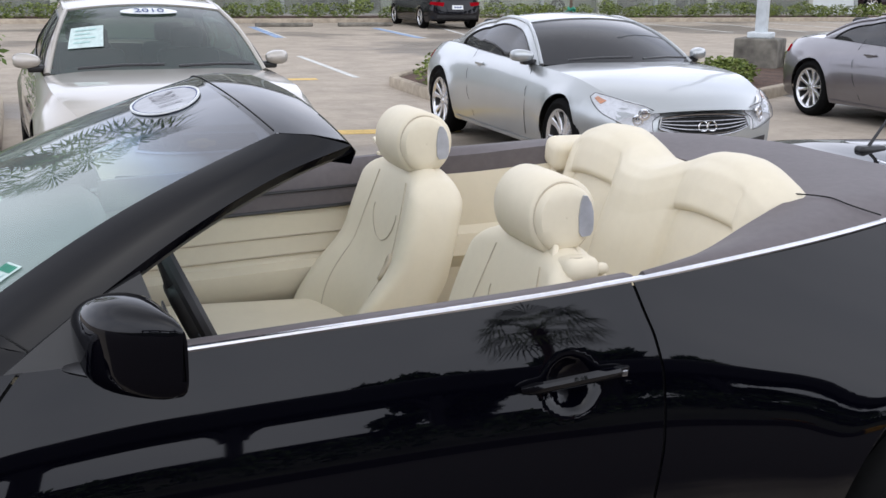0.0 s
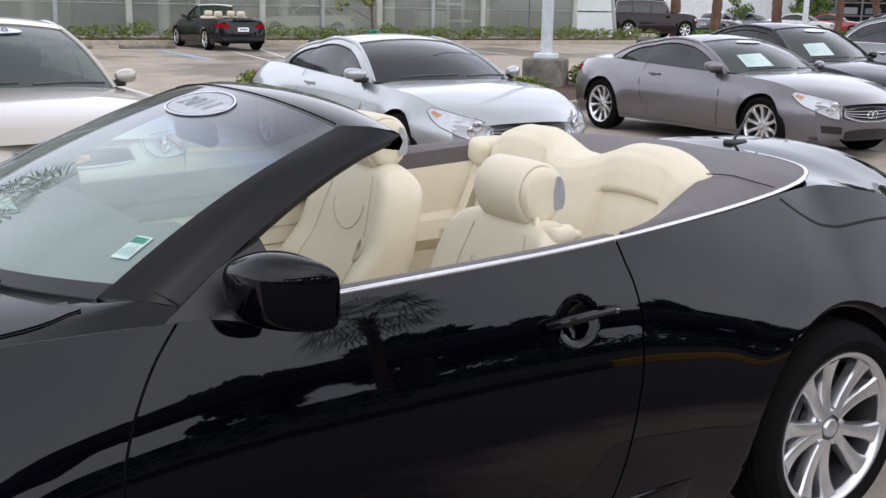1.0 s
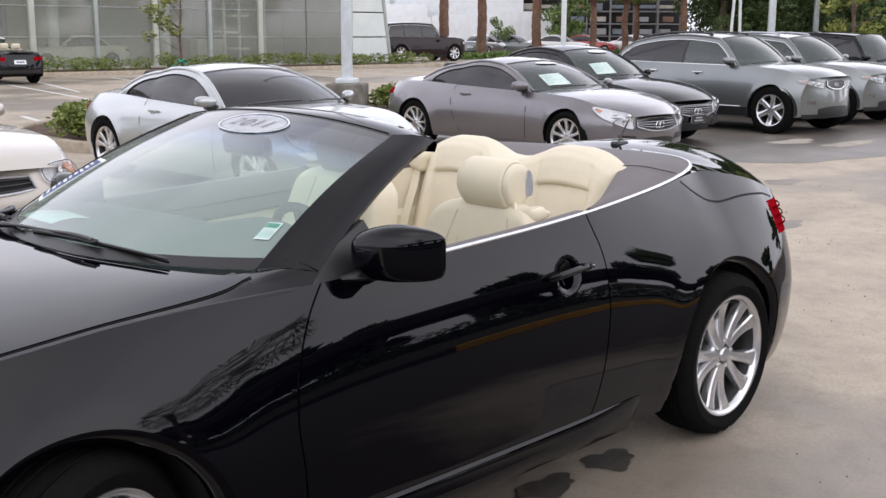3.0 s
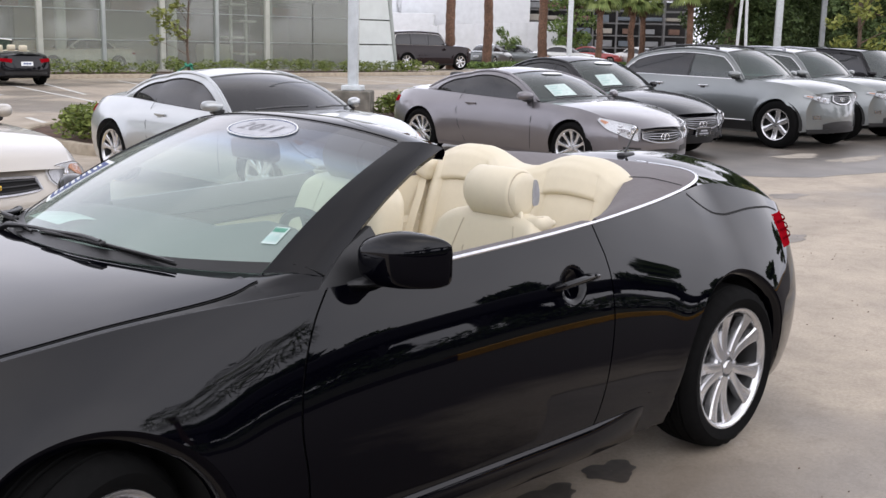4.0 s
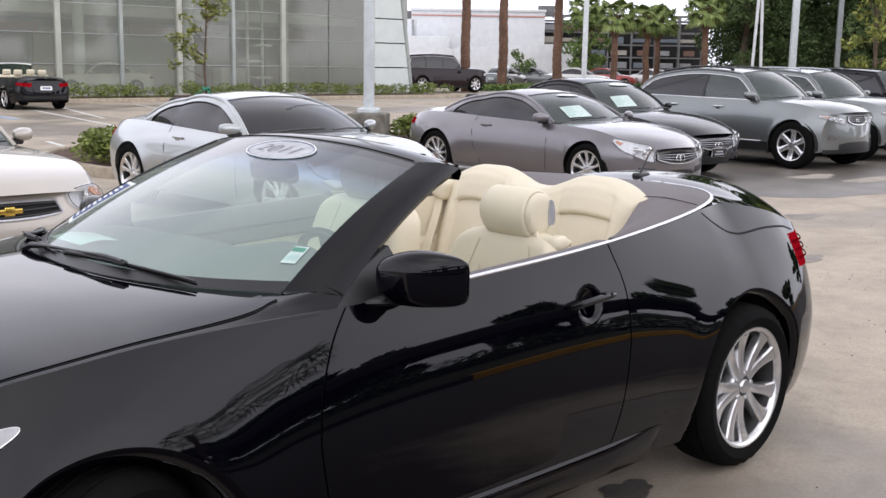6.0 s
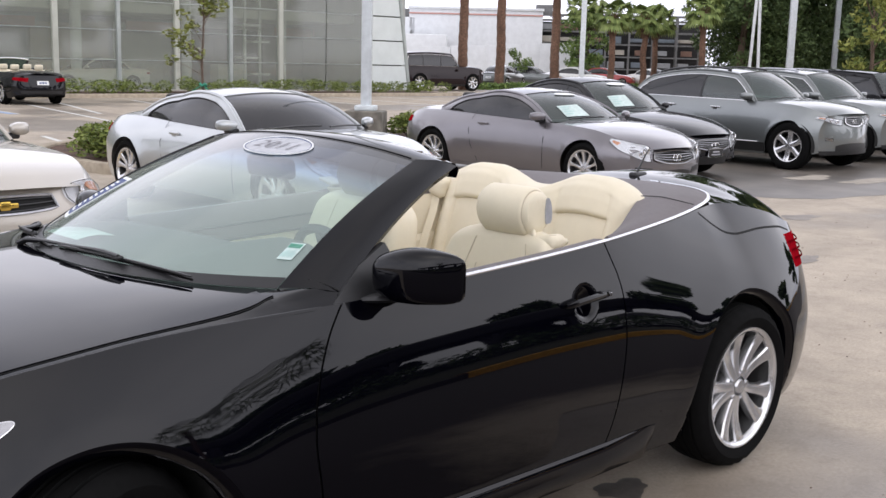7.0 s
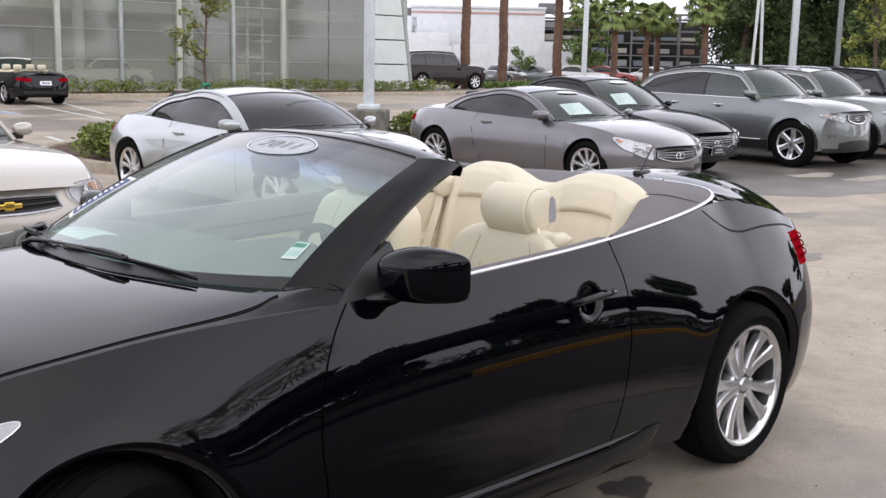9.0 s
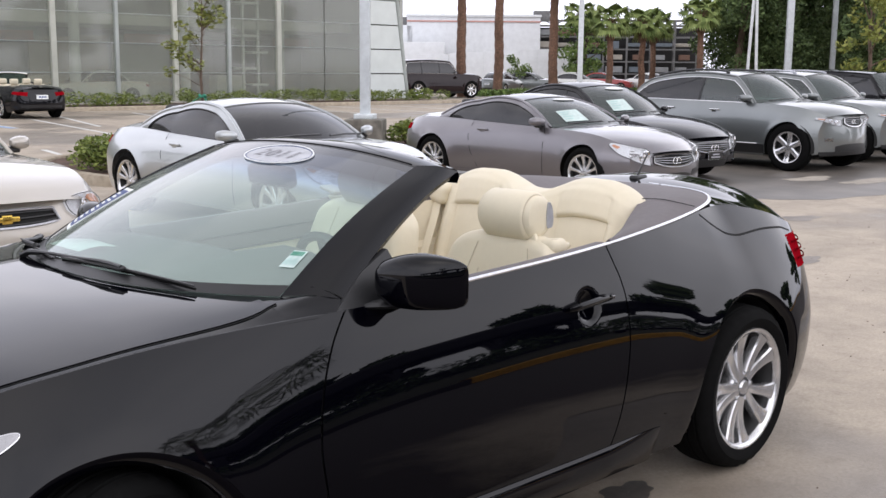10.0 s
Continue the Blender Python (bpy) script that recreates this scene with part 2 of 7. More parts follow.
# ---- mesh helpers ----
def pc(xs, ys):
    """A smooth monotone curve through the given knots."""
    xs, ys = np.array(xs, float), np.array(ys, float)
    h, d = np.diff(xs), np.diff(ys) / np.diff(xs)
    m = np.zeros(len(xs))
    for i in range(1, len(xs) - 1):
        if d[i - 1] * d[i] > 0:
            w1, w2 = 2 * h[i] + h[i - 1], h[i] + 2 * h[i - 1]
            m[i] = (w1 + w2) / (w1 / d[i - 1] + w2 / d[i])
    m[0], m[-1] = d[0], d[-1]

    def f(x):
        x = np.clip(np.asarray(x, float), xs[0], xs[-1])
        i = np.clip(np.searchsorted(xs, x) - 1, 0, len(xs) - 2)
        t = (x - xs[i]) / h[i]
        return ((1 + 2 * t) * (1 - t) ** 2 * ys[i] + t * (1 - t) ** 2 * h[i] * m[i]
                + t * t * (3 - 2 * t) * ys[i + 1] + t * t * (t - 1) * h[i] * m[i + 1])
    return f


class Build:
    """Collects faces; obj() makes ONE mesh object of them."""

    def __init__(self):
        self.v, self.f, self.boxed = [], [], False

    def add(self, verts, faces):
        k = len(self.v)
        self.v.extend([tuple(map(float, p)) for p in verts])
        self.f.extend([tuple(k + i for i in f) for f in faces])
        return self

    def grid(self, p, thick=0.0, flip=False, wrap=False):
        """p: n x m x 3 points. thick: a second skin behind the first, with closed rims."""
        p = np.asarray(p, float)
        n, m = p.shape[:2]
        idx = np.arange(n * m).reshape(n, m)
        mm = m if wrap else m - 1
        f = [(idx[i, j], idx[i + 1, j], idx[i + 1, (j + 1) % m], idx[i, (j + 1) % m]) for i in range(n - 1) for j in range(mm)]
        if flip:
            f = [q[::-1] for q in f]
        if not thick:
            return self.add(p.reshape(-1, 3), f)
        du, dv = np.gradient(p, axis=0), np.gradient(p, axis=1)
        nr = np.cross(du, dv)
        nr /= np.linalg.norm(nr, axis=-1, keepdims=True) + 1e-12
        if flip:
            nr = -nr
        back = p - nr * thick
        k = n * m
        g = [tuple(k + i for i in q[::-1]) for q in f]
        edge = [*idx[0, :], *idx[1:, -1], *idx[-1, -2::-1], *idx[-2:0:-1, 0]]
        rim = [(edge[i], edge[(i + 1) % len(edge)], k + edge[(i + 1) % len(edge)], k + edge[i]) for i in range(len(edge))]
        if flip:
            rim = [q[::-1] for q in rim]
        return self.add(np.concatenate([p.reshape(-1, 3), back.reshape(-1, 3)]), f + g + [q[::-1] for q in rim])

    def box(self, c, s, m=None, bev=0.0):
        """A box with optionally chamfered edges. c centre, s full size, m extra matrix."""
        h = np.array(s, float) / 2
        if bev <= 0:
            v = [(x, y, z) for x in (-1, 1) for y in (-1, 1) for z in (-1, 1)]
            v = [np.array(q) * h for q in v]
            f = [(0, 1, 3, 2), (4, 6, 7, 5), (0, 4, 5, 1), (2, 3, 7, 6), (0, 2, 6, 4), (1, 5, 7, 3)]
        else:
            return self.rbox(c, s, bev, 2, m)
        v = [self._move(q, c, m) for q in v]
        return self.add(v, f)

    @staticmethod
    def _move(q, c, m):
        q = Vector(q)
        if m is not None:
            q = m @ q
        return q + Vector(c)

    def rbox(self, c, s, r, n=4, m=None, warp=None):
        """A box with round edges of radius r; n steps a round; warp(points) bends it before it is placed."""
        self.boxed = True
        h = np.array(s, float) / 2
        r = min(r, h.min() * 0.999)
        lines = []
        for k in range(3):
            a = np.concatenate([-(h[k] - r) - r * np.cos(np.linspace(0, np.pi / 2, n + 1)), np.linspace(-(h[k] - r), h[k] - r, 2 * n)[1:-1],
                                (h[k] - r) + r * np.sin(np.linspace(0, np.pi / 2, n + 1))])
            lines.append(a)
        for ax in range(3):
            u, w = [k for k in range(3) if k != ax]
            for sg in (-1, 1):
                g = np.zeros((len(lines[u]), len(lines[w]), 3))
                g[..., u] = lines[u][:, None]
                g[..., w] = lines[w][None]
                g[..., ax] = sg * h[ax]
                core = np.clip(g, -(h - r), h - r)
                d = g - core
                nd = np.linalg.norm(d, axis=-1, keepdims=True)
                q = core + d / np.maximum(nd, 1e-9) * r
                if warp is not None:
                    q = warp(q)
                if m is not None:
                    mm = np.array(m.to_4x4())
                    q = q @ mm[:3, :3].T + mm[:3, 3]
                q = q + np.array(c)
                self.grid(q, flip=(sg > 0) == (ax == 1))
        return self

    def tube(self, pts, r, n=8, caps=True, squash=1.0):
        """A tube along points; r one radius or one per point."""
        pts = [Vector(p) for p in pts]
        rr = r if hasattr(r, "__len__") else [r] * len(pts)
        rings, up = [], None
        for i, p in enumerate(pts):
            d = (pts[min(i + 1, len(pts) - 1)] - pts[max(i - 1, 0)]).normalized()
            if up is None:
                up = d.orthogonal().normalized()
            up = (up - d * up.dot(d)).normalized()
            side = d.cross(up)
            rings.append([p + rr[i] * (math.cos(a) * up + squash * math.sin(a) * side) for a in [2 * math.pi * k / n for k in range(n)]])
        self.grid(np.array([[list(q) for q in ring] for ring in rings]), wrap=True)
        if caps:
            k = len(self.v)
            self.add(rings[0], [tuple(range(n))])
            self.add(rings[-1], [tuple(range(n))[::-1]])
        return self

    def lathe(self, prof, axis="y", n=40, c=(0, 0, 0), close=False):
        """prof: (radius, along) pairs turned about an axis through c."""
        a = np.linspace(0, 2 * np.pi, n, endpoint=False)
        pr = np.array(prof, float)
        g = np.zeros((len(pr), n, 3))
        i, j, k = {"y": (0, 2, 1), "x": (1, 2, 0), "z": (0, 1, 2)}[axis]
        g[..., i] = pr[:, :1] * np.cos(a)
        g[..., j] = pr[:, :1] * np.sin(a)
        g[..., k] = pr[:, 1:2]
        g += np.array(c)
        return self.grid(g, wrap=True, flip=axis == "y")

    def prism(self, poly, depth, m=None):
        """A flat polygon (list of x, y) pushed along z by depth, then moved by m."""
        n = len(poly)
        v = [Vector((x, y, 0)) for x, y in poly] + [Vector((x, y, depth)) for x, y in poly]
        if m is not None:
            v = [m @ q for q in v]
        f = [tuple(range(n))[::-1], tuple(range(n, 2 * n))] + [(i, (i + 1) % n, n + (i + 1) % n, n + i) for i in range(n)]
        return self.add(v, f)

    def obj(self, name, mat, parent=None, label="", smooth=38, weld=False):
        me = bpy.data.meshes.new(name)
        me.from_pydata(self.v, [], self.f)
        me.materials.append(mat)
        if weld or self.boxed:
            bm = bmesh.new()
            bm.from_mesh(me)
            bmesh.ops.remove_doubles(bm, verts=bm.verts, dist=0.0002)
            bmesh.ops.recalc_face_normals(bm, faces=bm.faces)
            bm.to_mesh(me)
            bm.free()
        if smooth:
            me.shade_smooth()
            me.set_sharp_from_angle(angle=radians(smooth))
        ob = new(name, me)
        if parent is not None:
            ob.parent = parent
        if label:
            tagged(ob, label)
        return ob


def part(name, b, mat, parent, label="", smooth=38, weld=False):
    return b.obj(name, mat, parent, label, smooth, weld)


def empty(name, m, label, category, group="", kind=""):
    ob = new(name)
    ob.empty_display_size = 0.2
    ob.matrix_world = m
    return tagged(ob, label, category, group, kind)


def text_mesh(body, size, extrude=0.001):
    """Letters of the built-in font as plain mesh data (vertices, faces), lying in xy, centred."""
    cu = bpy.data.curves.new("text", "FONT")
    cu.body, cu.size, cu.extrude, cu.align_x, cu.align_y = body, size, extrude, "CENTER", "CENTER"
    ob = bpy.data.objects.new("text", cu)
    scene.collection.objects.link(ob)
    bpy.context.view_layer.update()
    me = bpy.data.meshes.new_from_object(ob.evaluated_get(bpy.context.evaluated_depsgraph_get()))
    v, f = [tuple(q.co) for q in me.vertices], [tuple(p.vertices) for p in me.polygons]
    bpy.data.objects.remove(ob)
    bpy.data.meshes.remove(me)
    return v, f


# ---- wheels ----
WHEELS = {}


def wheel_meshes(style, R, rim, width):
    """Mesh data of tyre, rim and brake for a wheel with its outer face towards +y."""
    key = (style, R, rim, width)
    if key in WHEELS:
        return WHEELS[key]
    h = width / 2
    tyre = Build()
    half = [(R - 0.030, 0.98, 0), (R - 0.012, 0.87, 1), (R - 0.005, 0.68, 1), (R - 0.004, 0.62, 0), (R - 0.012, 0.60, 0), (R - 0.012, 0.54, 0), (R - 0.002, 0.52, 0), (R, 0.20, 0), (R - 0.009, 0.18, 0), (R - 0.009, 0.09, 0), (R, 0.07, 0)]
    prof = [(rim - 0.012, 0.70, 0), (rim + 0.004, 0.90, 0), (rim + 0.02, 1.0, 0), ((R + rim) / 2, 1.06, 0)] + half + [(r, -q, k) for r, q, k in half[::-1]] + [((R + rim) / 2, -1.0, 0), (rim, -0.85, 0)]
    rows = []
    for r, q, notch in prof:                                     # grooves round the tread, notches in its shoulders
        ring = []
        for k in range(96):
            t, rr = 2 * math.pi * k / 96, r - (0.006 if notch and k % 3 == 0 else 0.0)
            ring.append((rr * math.cos(t), q * h, rr * math.sin(t)))
        rows.append(ring)
    tyre.grid(np.array(rows), wrap=True, flip=True)
    rm = Build()
    rm.lathe([(rim - 0.016, h * 0.76), (rim - 0.012, h * 0.88), (rim - 0.003, h * 0.95), (rim + 0.006, h * 0.97), (rim + 0.008, h * 0.90), (rim - 0.010, h * 0.72)], n=64)
    rm.lathe([(rim - 0.026, h * 0.10), (rim - 0.024, h * 0.45), (rim - 0.018, h * 0.62), (rim - 0.016, h * 0.76)], n=64)
    n, twin, w0, w1 = {"pair": (5, (-1, 1), 0.020, 0.023), "ten": (10, (0,), 0.020, 0.017), "five": (5, (0,), 0.050, 0.042),
                       "six": (6, (0,), 0.045, 0.038), "seven": (7, (0,), 0.036, 0.030)}[style]
    for k in range(n):
        for tw in twin:
            rows = []
            for i in range(9):
                q = i / 8
                r = 0.040 + (rim - 0.016 - 0.040) * q
                ang = 2 * math.pi * k / n + tw * (radians(11) + radians(4.0) * q) + (radians(2) * math.sin(q * 2.4))
                w = w0 + (w1 - w0) * q + (0.014 * q ** 6)
                yo = h * (0.70 + 0.14 * q ** 2 - 0.07 * math.sin(math.pi * q))
                rad, tan = np.array([math.cos(ang), 0, math.sin(ang)]), np.array([-math.sin(ang), 0, math.cos(ang)])
                ring = [rad * r + tan * sx * w * f + np.array([0, yo + d, 0]) for sx, f, d in
                        ((-1, 1.0, -0.035), (-1, 1.0, -0.005), (-1, 0.80, 0.0015), (0, 0, 0.0045), (1, 0.80, 0.0015), (1, 1.0, -0.005), (1, 1.0, -0.035))]
                rows.append(ring)
            rm.grid(np.array(rows), wrap=True)
    rm.lathe([(0.001, h * 0.80), (0.027, h * 0.79), (0.031, h * 0.74), (0.034, h * 0.64), (0.062, h * 0.60), (0.070, h * 0.50), (0.074, h * 0.2)], n=28)
    for k in range(5):
        a = 2 * math.pi * (k + 0.5) / 5
        rm.lathe([(0.001, h * 0.75), (0.008, h * 0.75), (0.010, h * 0.66)], n=8, c=(math.cos(a) * 0.057, 0, math.sin(a) * 0.057))
    br = Build()
    br.lathe([(rim - 0.012, -h * 0.8), (rim - 0.03, -h * 0.6), (rim - 0.035, 0.0), (rim - 0.030, h * 0.55), (rim - 0.022, h * 0.76)], n=48)
    br.lathe([(0.03, h * 0.05), (rim * 0.70, h * 0.05), (rim * 0.70, -h * 0.12), (0.03, -h * 0.12)], n=36)
    br.box((rim * 0.5, 0, rim * 0.38), (0.09, 0.09, 0.13), Matrix.Rotation(radians(-35), 3, "Y"), 0.015)
    br.lathe([(rim - 0.04, -h * 0.5), (0.02, -h * 0.5)], n=24)
    WHEELS[key] = [(b.v, b.f) for b in (br, tyre, rm)]
    return WHEELS[key]


WHEEL_DATA = {}


def wheel(parent, x, y, z, style="five", R=0.335, rim=0.235, width=0.23, turn=0.0, spin=0.0, label=""):
    sg = 1 if y > 0 else -1
    key = (style, R, rim, width)
    if key not in WHEEL_DATA:
        made = []
        for (v, f), nm, mat in zip(wheel_meshes(*key), ("wheel", "tyre", "rim"), (ALLOY_DARK, RUBBER, ALLOY)):
            me = bpy.data.meshes.new(nm)
            me.from_pydata(v, [], f)
            me.materials.append(mat)
            me.shade_smooth()
            me.set_sharp_from_angle(angle=radians(35))
            made.append(me)
        WHEEL_DATA[key] = made
    hub = new("wheel", WHEEL_DATA[key][0])
    hub.parent = parent
    hub.matrix_basis = pose(x, y, z, 0, 0, (0 if sg > 0 else 180) + turn) @ pose(0, 0, 0, 0, spin, 0)
    if label:
        tagged(hub, label)
    for nm, me in zip(("tyre", "rim"), WHEEL_DATA[key][1:]):
        o = new(nm, me)
        o.parent = hub
    return hub


# ---- car bodies ----
class Shape:
    """The outer skin of a car in its own axes: x ahead, y to its left, z up, middle between the axles."""

    def __init__(self, x, ymax, ytop, zs, zc, wheels, bottom=0.20, bow=(0.30, 0.22), power=2.6, flare=0.014, arch_z=0.335):
        self.ymax, self.ytop, self.zs, self.zc = pc(x, ymax), pc(x, ytop), pc(x, zs), pc(x, zc)
        self.xr, self.xf = x[0], x[-1]
        self.wheels, self.bottom, self.bow, self.power, self.flare, self.arch_z = wheels, bottom, bow, power, flare, arch_z
        self.scoops = []

    def zb(self, x):
        x = np.asarray(x, float)
        z = np.full(x.shape, self.bottom) + 0.10 * np.clip((np.abs(x) - 1.85) / 0.5, 0, 1) ** 2
        for xc, R in self.wheels:
            d = np.abs(x - xc)
            z = np.where(d < R, np.maximum(z, self.arch_z + np.sqrt(np.maximum(R * R - d * d, 0))), z)
        return z

    def side(self, x, z):
        ym, yt, zs = self.ymax(x), self.ytop(x), self.zs(x)
        zm = 0.53
        low = ym - 0.07 * np.clip((zm - z) / 0.34, 0, 1.3) ** 2.2
        up = ym - (ym - yt) * np.clip((z - zm) / np.maximum(zs - zm, 0.05), 0, 1) ** self.power
        y = np.where(z < zm, low, up)
        for xc, R in self.wheels:
            r = np.hypot(x - xc, z - self.arch_z)
            y = y + self.flare * np.exp(-((r - R) / (0.055 if self.flare > 0.01 else 0.11)) ** 2)
        for xc, zc, rad, deep in self.scoops:
            q = np.hypot(x - xc, z - zc) / rad
            y = y - deep * np.clip(1 - q * q, 0, 1)
        return y

    def warp(self, p):
        """Rounds nose and tail in plan."""
        p = np.array(p, float)
        a = np.abs(p[..., 1]) / 0.9
        f = np.clip((p[..., 0] - (self.xf - 0.75)) / 0.75, 0, 1) ** 1.6
        r = np.clip(((self.xr + 0.65) - p[..., 0]) / 0.65, 0, 1) ** 1.6
        p[..., 0] += -self.bow[0] * a ** 2.2 * f + self.bow[1] * a ** 2.2 * r
        return p

    def stations(self, xa, xb, n=40):
        xs = list(np.linspace(xa, xb, n))
        for xc, R in self.wheels:
            for e in np.cos(np.linspace(0, np.pi, 25)) * R:
                xs.append(xc + e)
            xs += [xc - R - 0.0015, xc + R + 0.0015, xc - R + 0.0015, xc + R - 0.0015]
        xs = np.array(sorted(x for x in xs if min(xa, xb) <= x <= max(xa, xb)))
        keep = np.concatenate([[True], np.diff(xs) > 4e-4])
        return xs[keep]

    def on_side(self, x, z, sg=1, off=0.0):
        p = np.stack([x, sg * (self.side(x, z) + off), z], -1)
        return self.warp(p)

    def panel(self, xa, xb, sg=1, za=None, zt=None, n=40, nv=14, off=0.0):
        """A panel of one flank between two edges xa(z), xb(z) (numbers or curves), from za(x) to zt(x)."""
        ca = xa if callable(xa) else (lambda z: np.full(np.shape(z), float(xa)))
        cb = xb if callable(xb) else (lambda z: np.full(np.shape(z), float(xb)))
        za, zt = za or self.zb, zt or self.zs
        m0, m1 = float(np.mean(ca(np.linspace(0.4, 0.9, 5)))), float(np.mean(cb(np.linspace(0.4, 0.9, 5))))
        st = self.stations(m0, m1, n)
        s = (st - m0) / (m1 - m0)
        if m1 < m0:
            s = np.sort(s)
        v = np.linspace(0, 1, nv)
        S, V = np.meshgrid(s, v, indexing="ij")
        Z = np.full(S.shape, 0.6)
        for _ in range(10):
            a, b = ca(Z), cb(Z)
            near_a, near_b = (a - m0) * (1 - S) ** 3, (b - m1) * S ** 3
            X = m0 + S * (m1 - m0) + near_a + near_b
            lo, hi = za(X), zt(X)
            mid = np.maximum(lo + 0.3 * (hi - lo), np.minimum(0.76, hi - 0.08))
            low = lo + V * 2 * (mid - lo)
            if nv > 40:                                          # level rows, cut off by the wheel arch
                low = np.maximum(lo + 0.02 * V, lo.min() + V * 2 * (mid - lo.min()))
            Z = np.where(V < 0.5, low, mid + (V * 2 - 1) * (hi - mid))
        return self.on_side(X, Z, sg, off)

    def top(self, xa, xb, n=24, m=21, wa=1.0, pw=2.4, edge=None):
        """The upper skin (hood, deck) from xa to xb."""
        xs = np.linspace(xa, xb, n)
        u = np.linspace(-1, 1, m)
        X, U = np.meshgrid(xs, u, indexing="ij")
        Y = U * self.ytop(X) * wa
        Z = self.zs(X) + (self.zc(X) - self.zs(X)) * (1 - np.abs(U * wa) ** pw)
        return self.warp(np.stack([X, Y, Z], -1))

    def front(self, a, z, off=0.0, rear=False):
        """A point on nose (or tail): a from -1 to 1 across, beyond that round the corner along the flank."""
        a, z = np.broadcast_arrays(np.asarray(a, float), np.asarray(z, float))
        xe = self.xr if rear else self.xf
        d = 1.0 if not rear else -1.0
        lean = 0.10 * np.clip((0.42 - z) / 0.25, 0, 1.5) ** 2 + 0.10 * np.clip((z - 0.45) / max(self.zc(xe) - 0.45, 0.1), 0, 1.2) ** 2
        inside = np.clip(np.abs(a), 0, 1)
        x = xe - d * (lean * (1 - inside ** 4) + np.clip(np.abs(a) - 1, 0, 2))
        zz = np.minimum(z, self.zs(x))
        ye = self.side(x, zz)
        y = np.sign(a) * np.where(np.abs(a) <= 1, np.abs(a) * self.side(np.full_like(x, xe), np.minimum(z, self.zs(np.full_like(x, xe)))), ye)
        p = self.warp(np.stack([x, y, z], -1))
        if np.any(off):
            c = self.warp(np.stack([x - d * 0.6, y * 0.4, z], -1))
            n = p - c
            n[..., 2] *= 0.3
            n /= np.linalg.norm(n, axis=-1, keepdims=True)
            p = p + n * np.asarray(off)[..., None] if hasattr(off, "shape") else p + n * off
        return p

    def patch(self, a0, a1, lo, hi, off=0.006, n=14, m=6, rear=False):
        """A patch on nose or tail between heights lo(s) and hi(s), s from 0 to 1."""
        s = np.linspace(0, 1, n)
        S, V = np.meshgrid(s, np.linspace(0, 1, m), indexing="ij")
        A = a0 + S * (a1 - a0)
        L, H = np.vectorize(lo)(S), np.vectorize(hi)(S)
        return self.front(A, L + V * (H - L), off, rear)


def strip_on(S, pts, w, sg, off=0.0015):
    """A thin band on the flank along (x, z) points."""
    b = Build()
    pts = np.array(pts, float)
    d = np.gradient(pts, axis=0)
    d /= np.linalg.norm(d, axis=1, keepdims=True) + 1e-9
    nrm = np.stack([-d[:, 1], d[:, 0]], -1)
    g = np.stack([S.on_side(pts[:, 0] + nrm[:, 0] * k, pts[:, 1] + nrm[:, 1] * k, sg, off) for k in (-w / 2, w / 2)], 1)
    b.grid(g, thick=0.001)
    return b


def seat_simple(parent, x, y, mat, z=0.30):
    b = Build()
    b.rbox((x + 0.18, y, z + 0.12), (0.52, 0.50, 0.22), 0.07, 3)
    b.rbox((x - 0.14, y, z + 0.42), (0.16, 0.50, 0.62), 0.07, 3, Matrix.Rotation(radians(-16), 4, "Y"))
    b.rbox((x - 0.26, y, z + 0.80), (0.10, 0.26, 0.17), 0.05, 3, Matrix.Rotation(radians(-10), 4, "Y"))
    return part("seat", b, mat, parent)


def mirror_simple(root, S, x, z, sg, mat, length=0.175):
    """A rounded mirror housing, fuller at its outer end, on a short dark foot."""
    y0 = float(S.ytop(x)) - 0.01
    rows = []
    for t in np.linspace(0, 1, 12):
        e = math.sin(math.pi * (0.10 + 0.80 * t)) ** 0.45 * (1.0 if 0 < t < 1 else 0.75)
        cx, cy = x + 0.03 - 0.07 * t, y0 + 0.015 + length * t
        ring = []
        for q in np.linspace(0, 2 * math.pi, 21)[:-1]:
            c, k = math.cos(q), math.sin(q)
            ring.append((cx + (0.085 if c > 0 else 0.045) * e * np.sign(c) * abs(c) ** 0.7, sg * cy, z + (0.047 + 0.012 * t) * e * np.sign(k) * abs(k) ** 0.75))
        rows.append(ring)
    b = Build().grid(np.array(rows), wrap=True, flip=sg < 0)
    b.add(rows[0], [tuple(range(20))]).add(rows[-1], [tuple(range(20))])
    mi = part("side_mirror", b, mat, root, weld=True)
    part("foot", Build().rbox((x - 0.01, sg * (y0 + 0.035), z - 0.055), (0.10, 0.13, 0.05), 0.02, 3), BLACKPLAS, mi)
    return mi


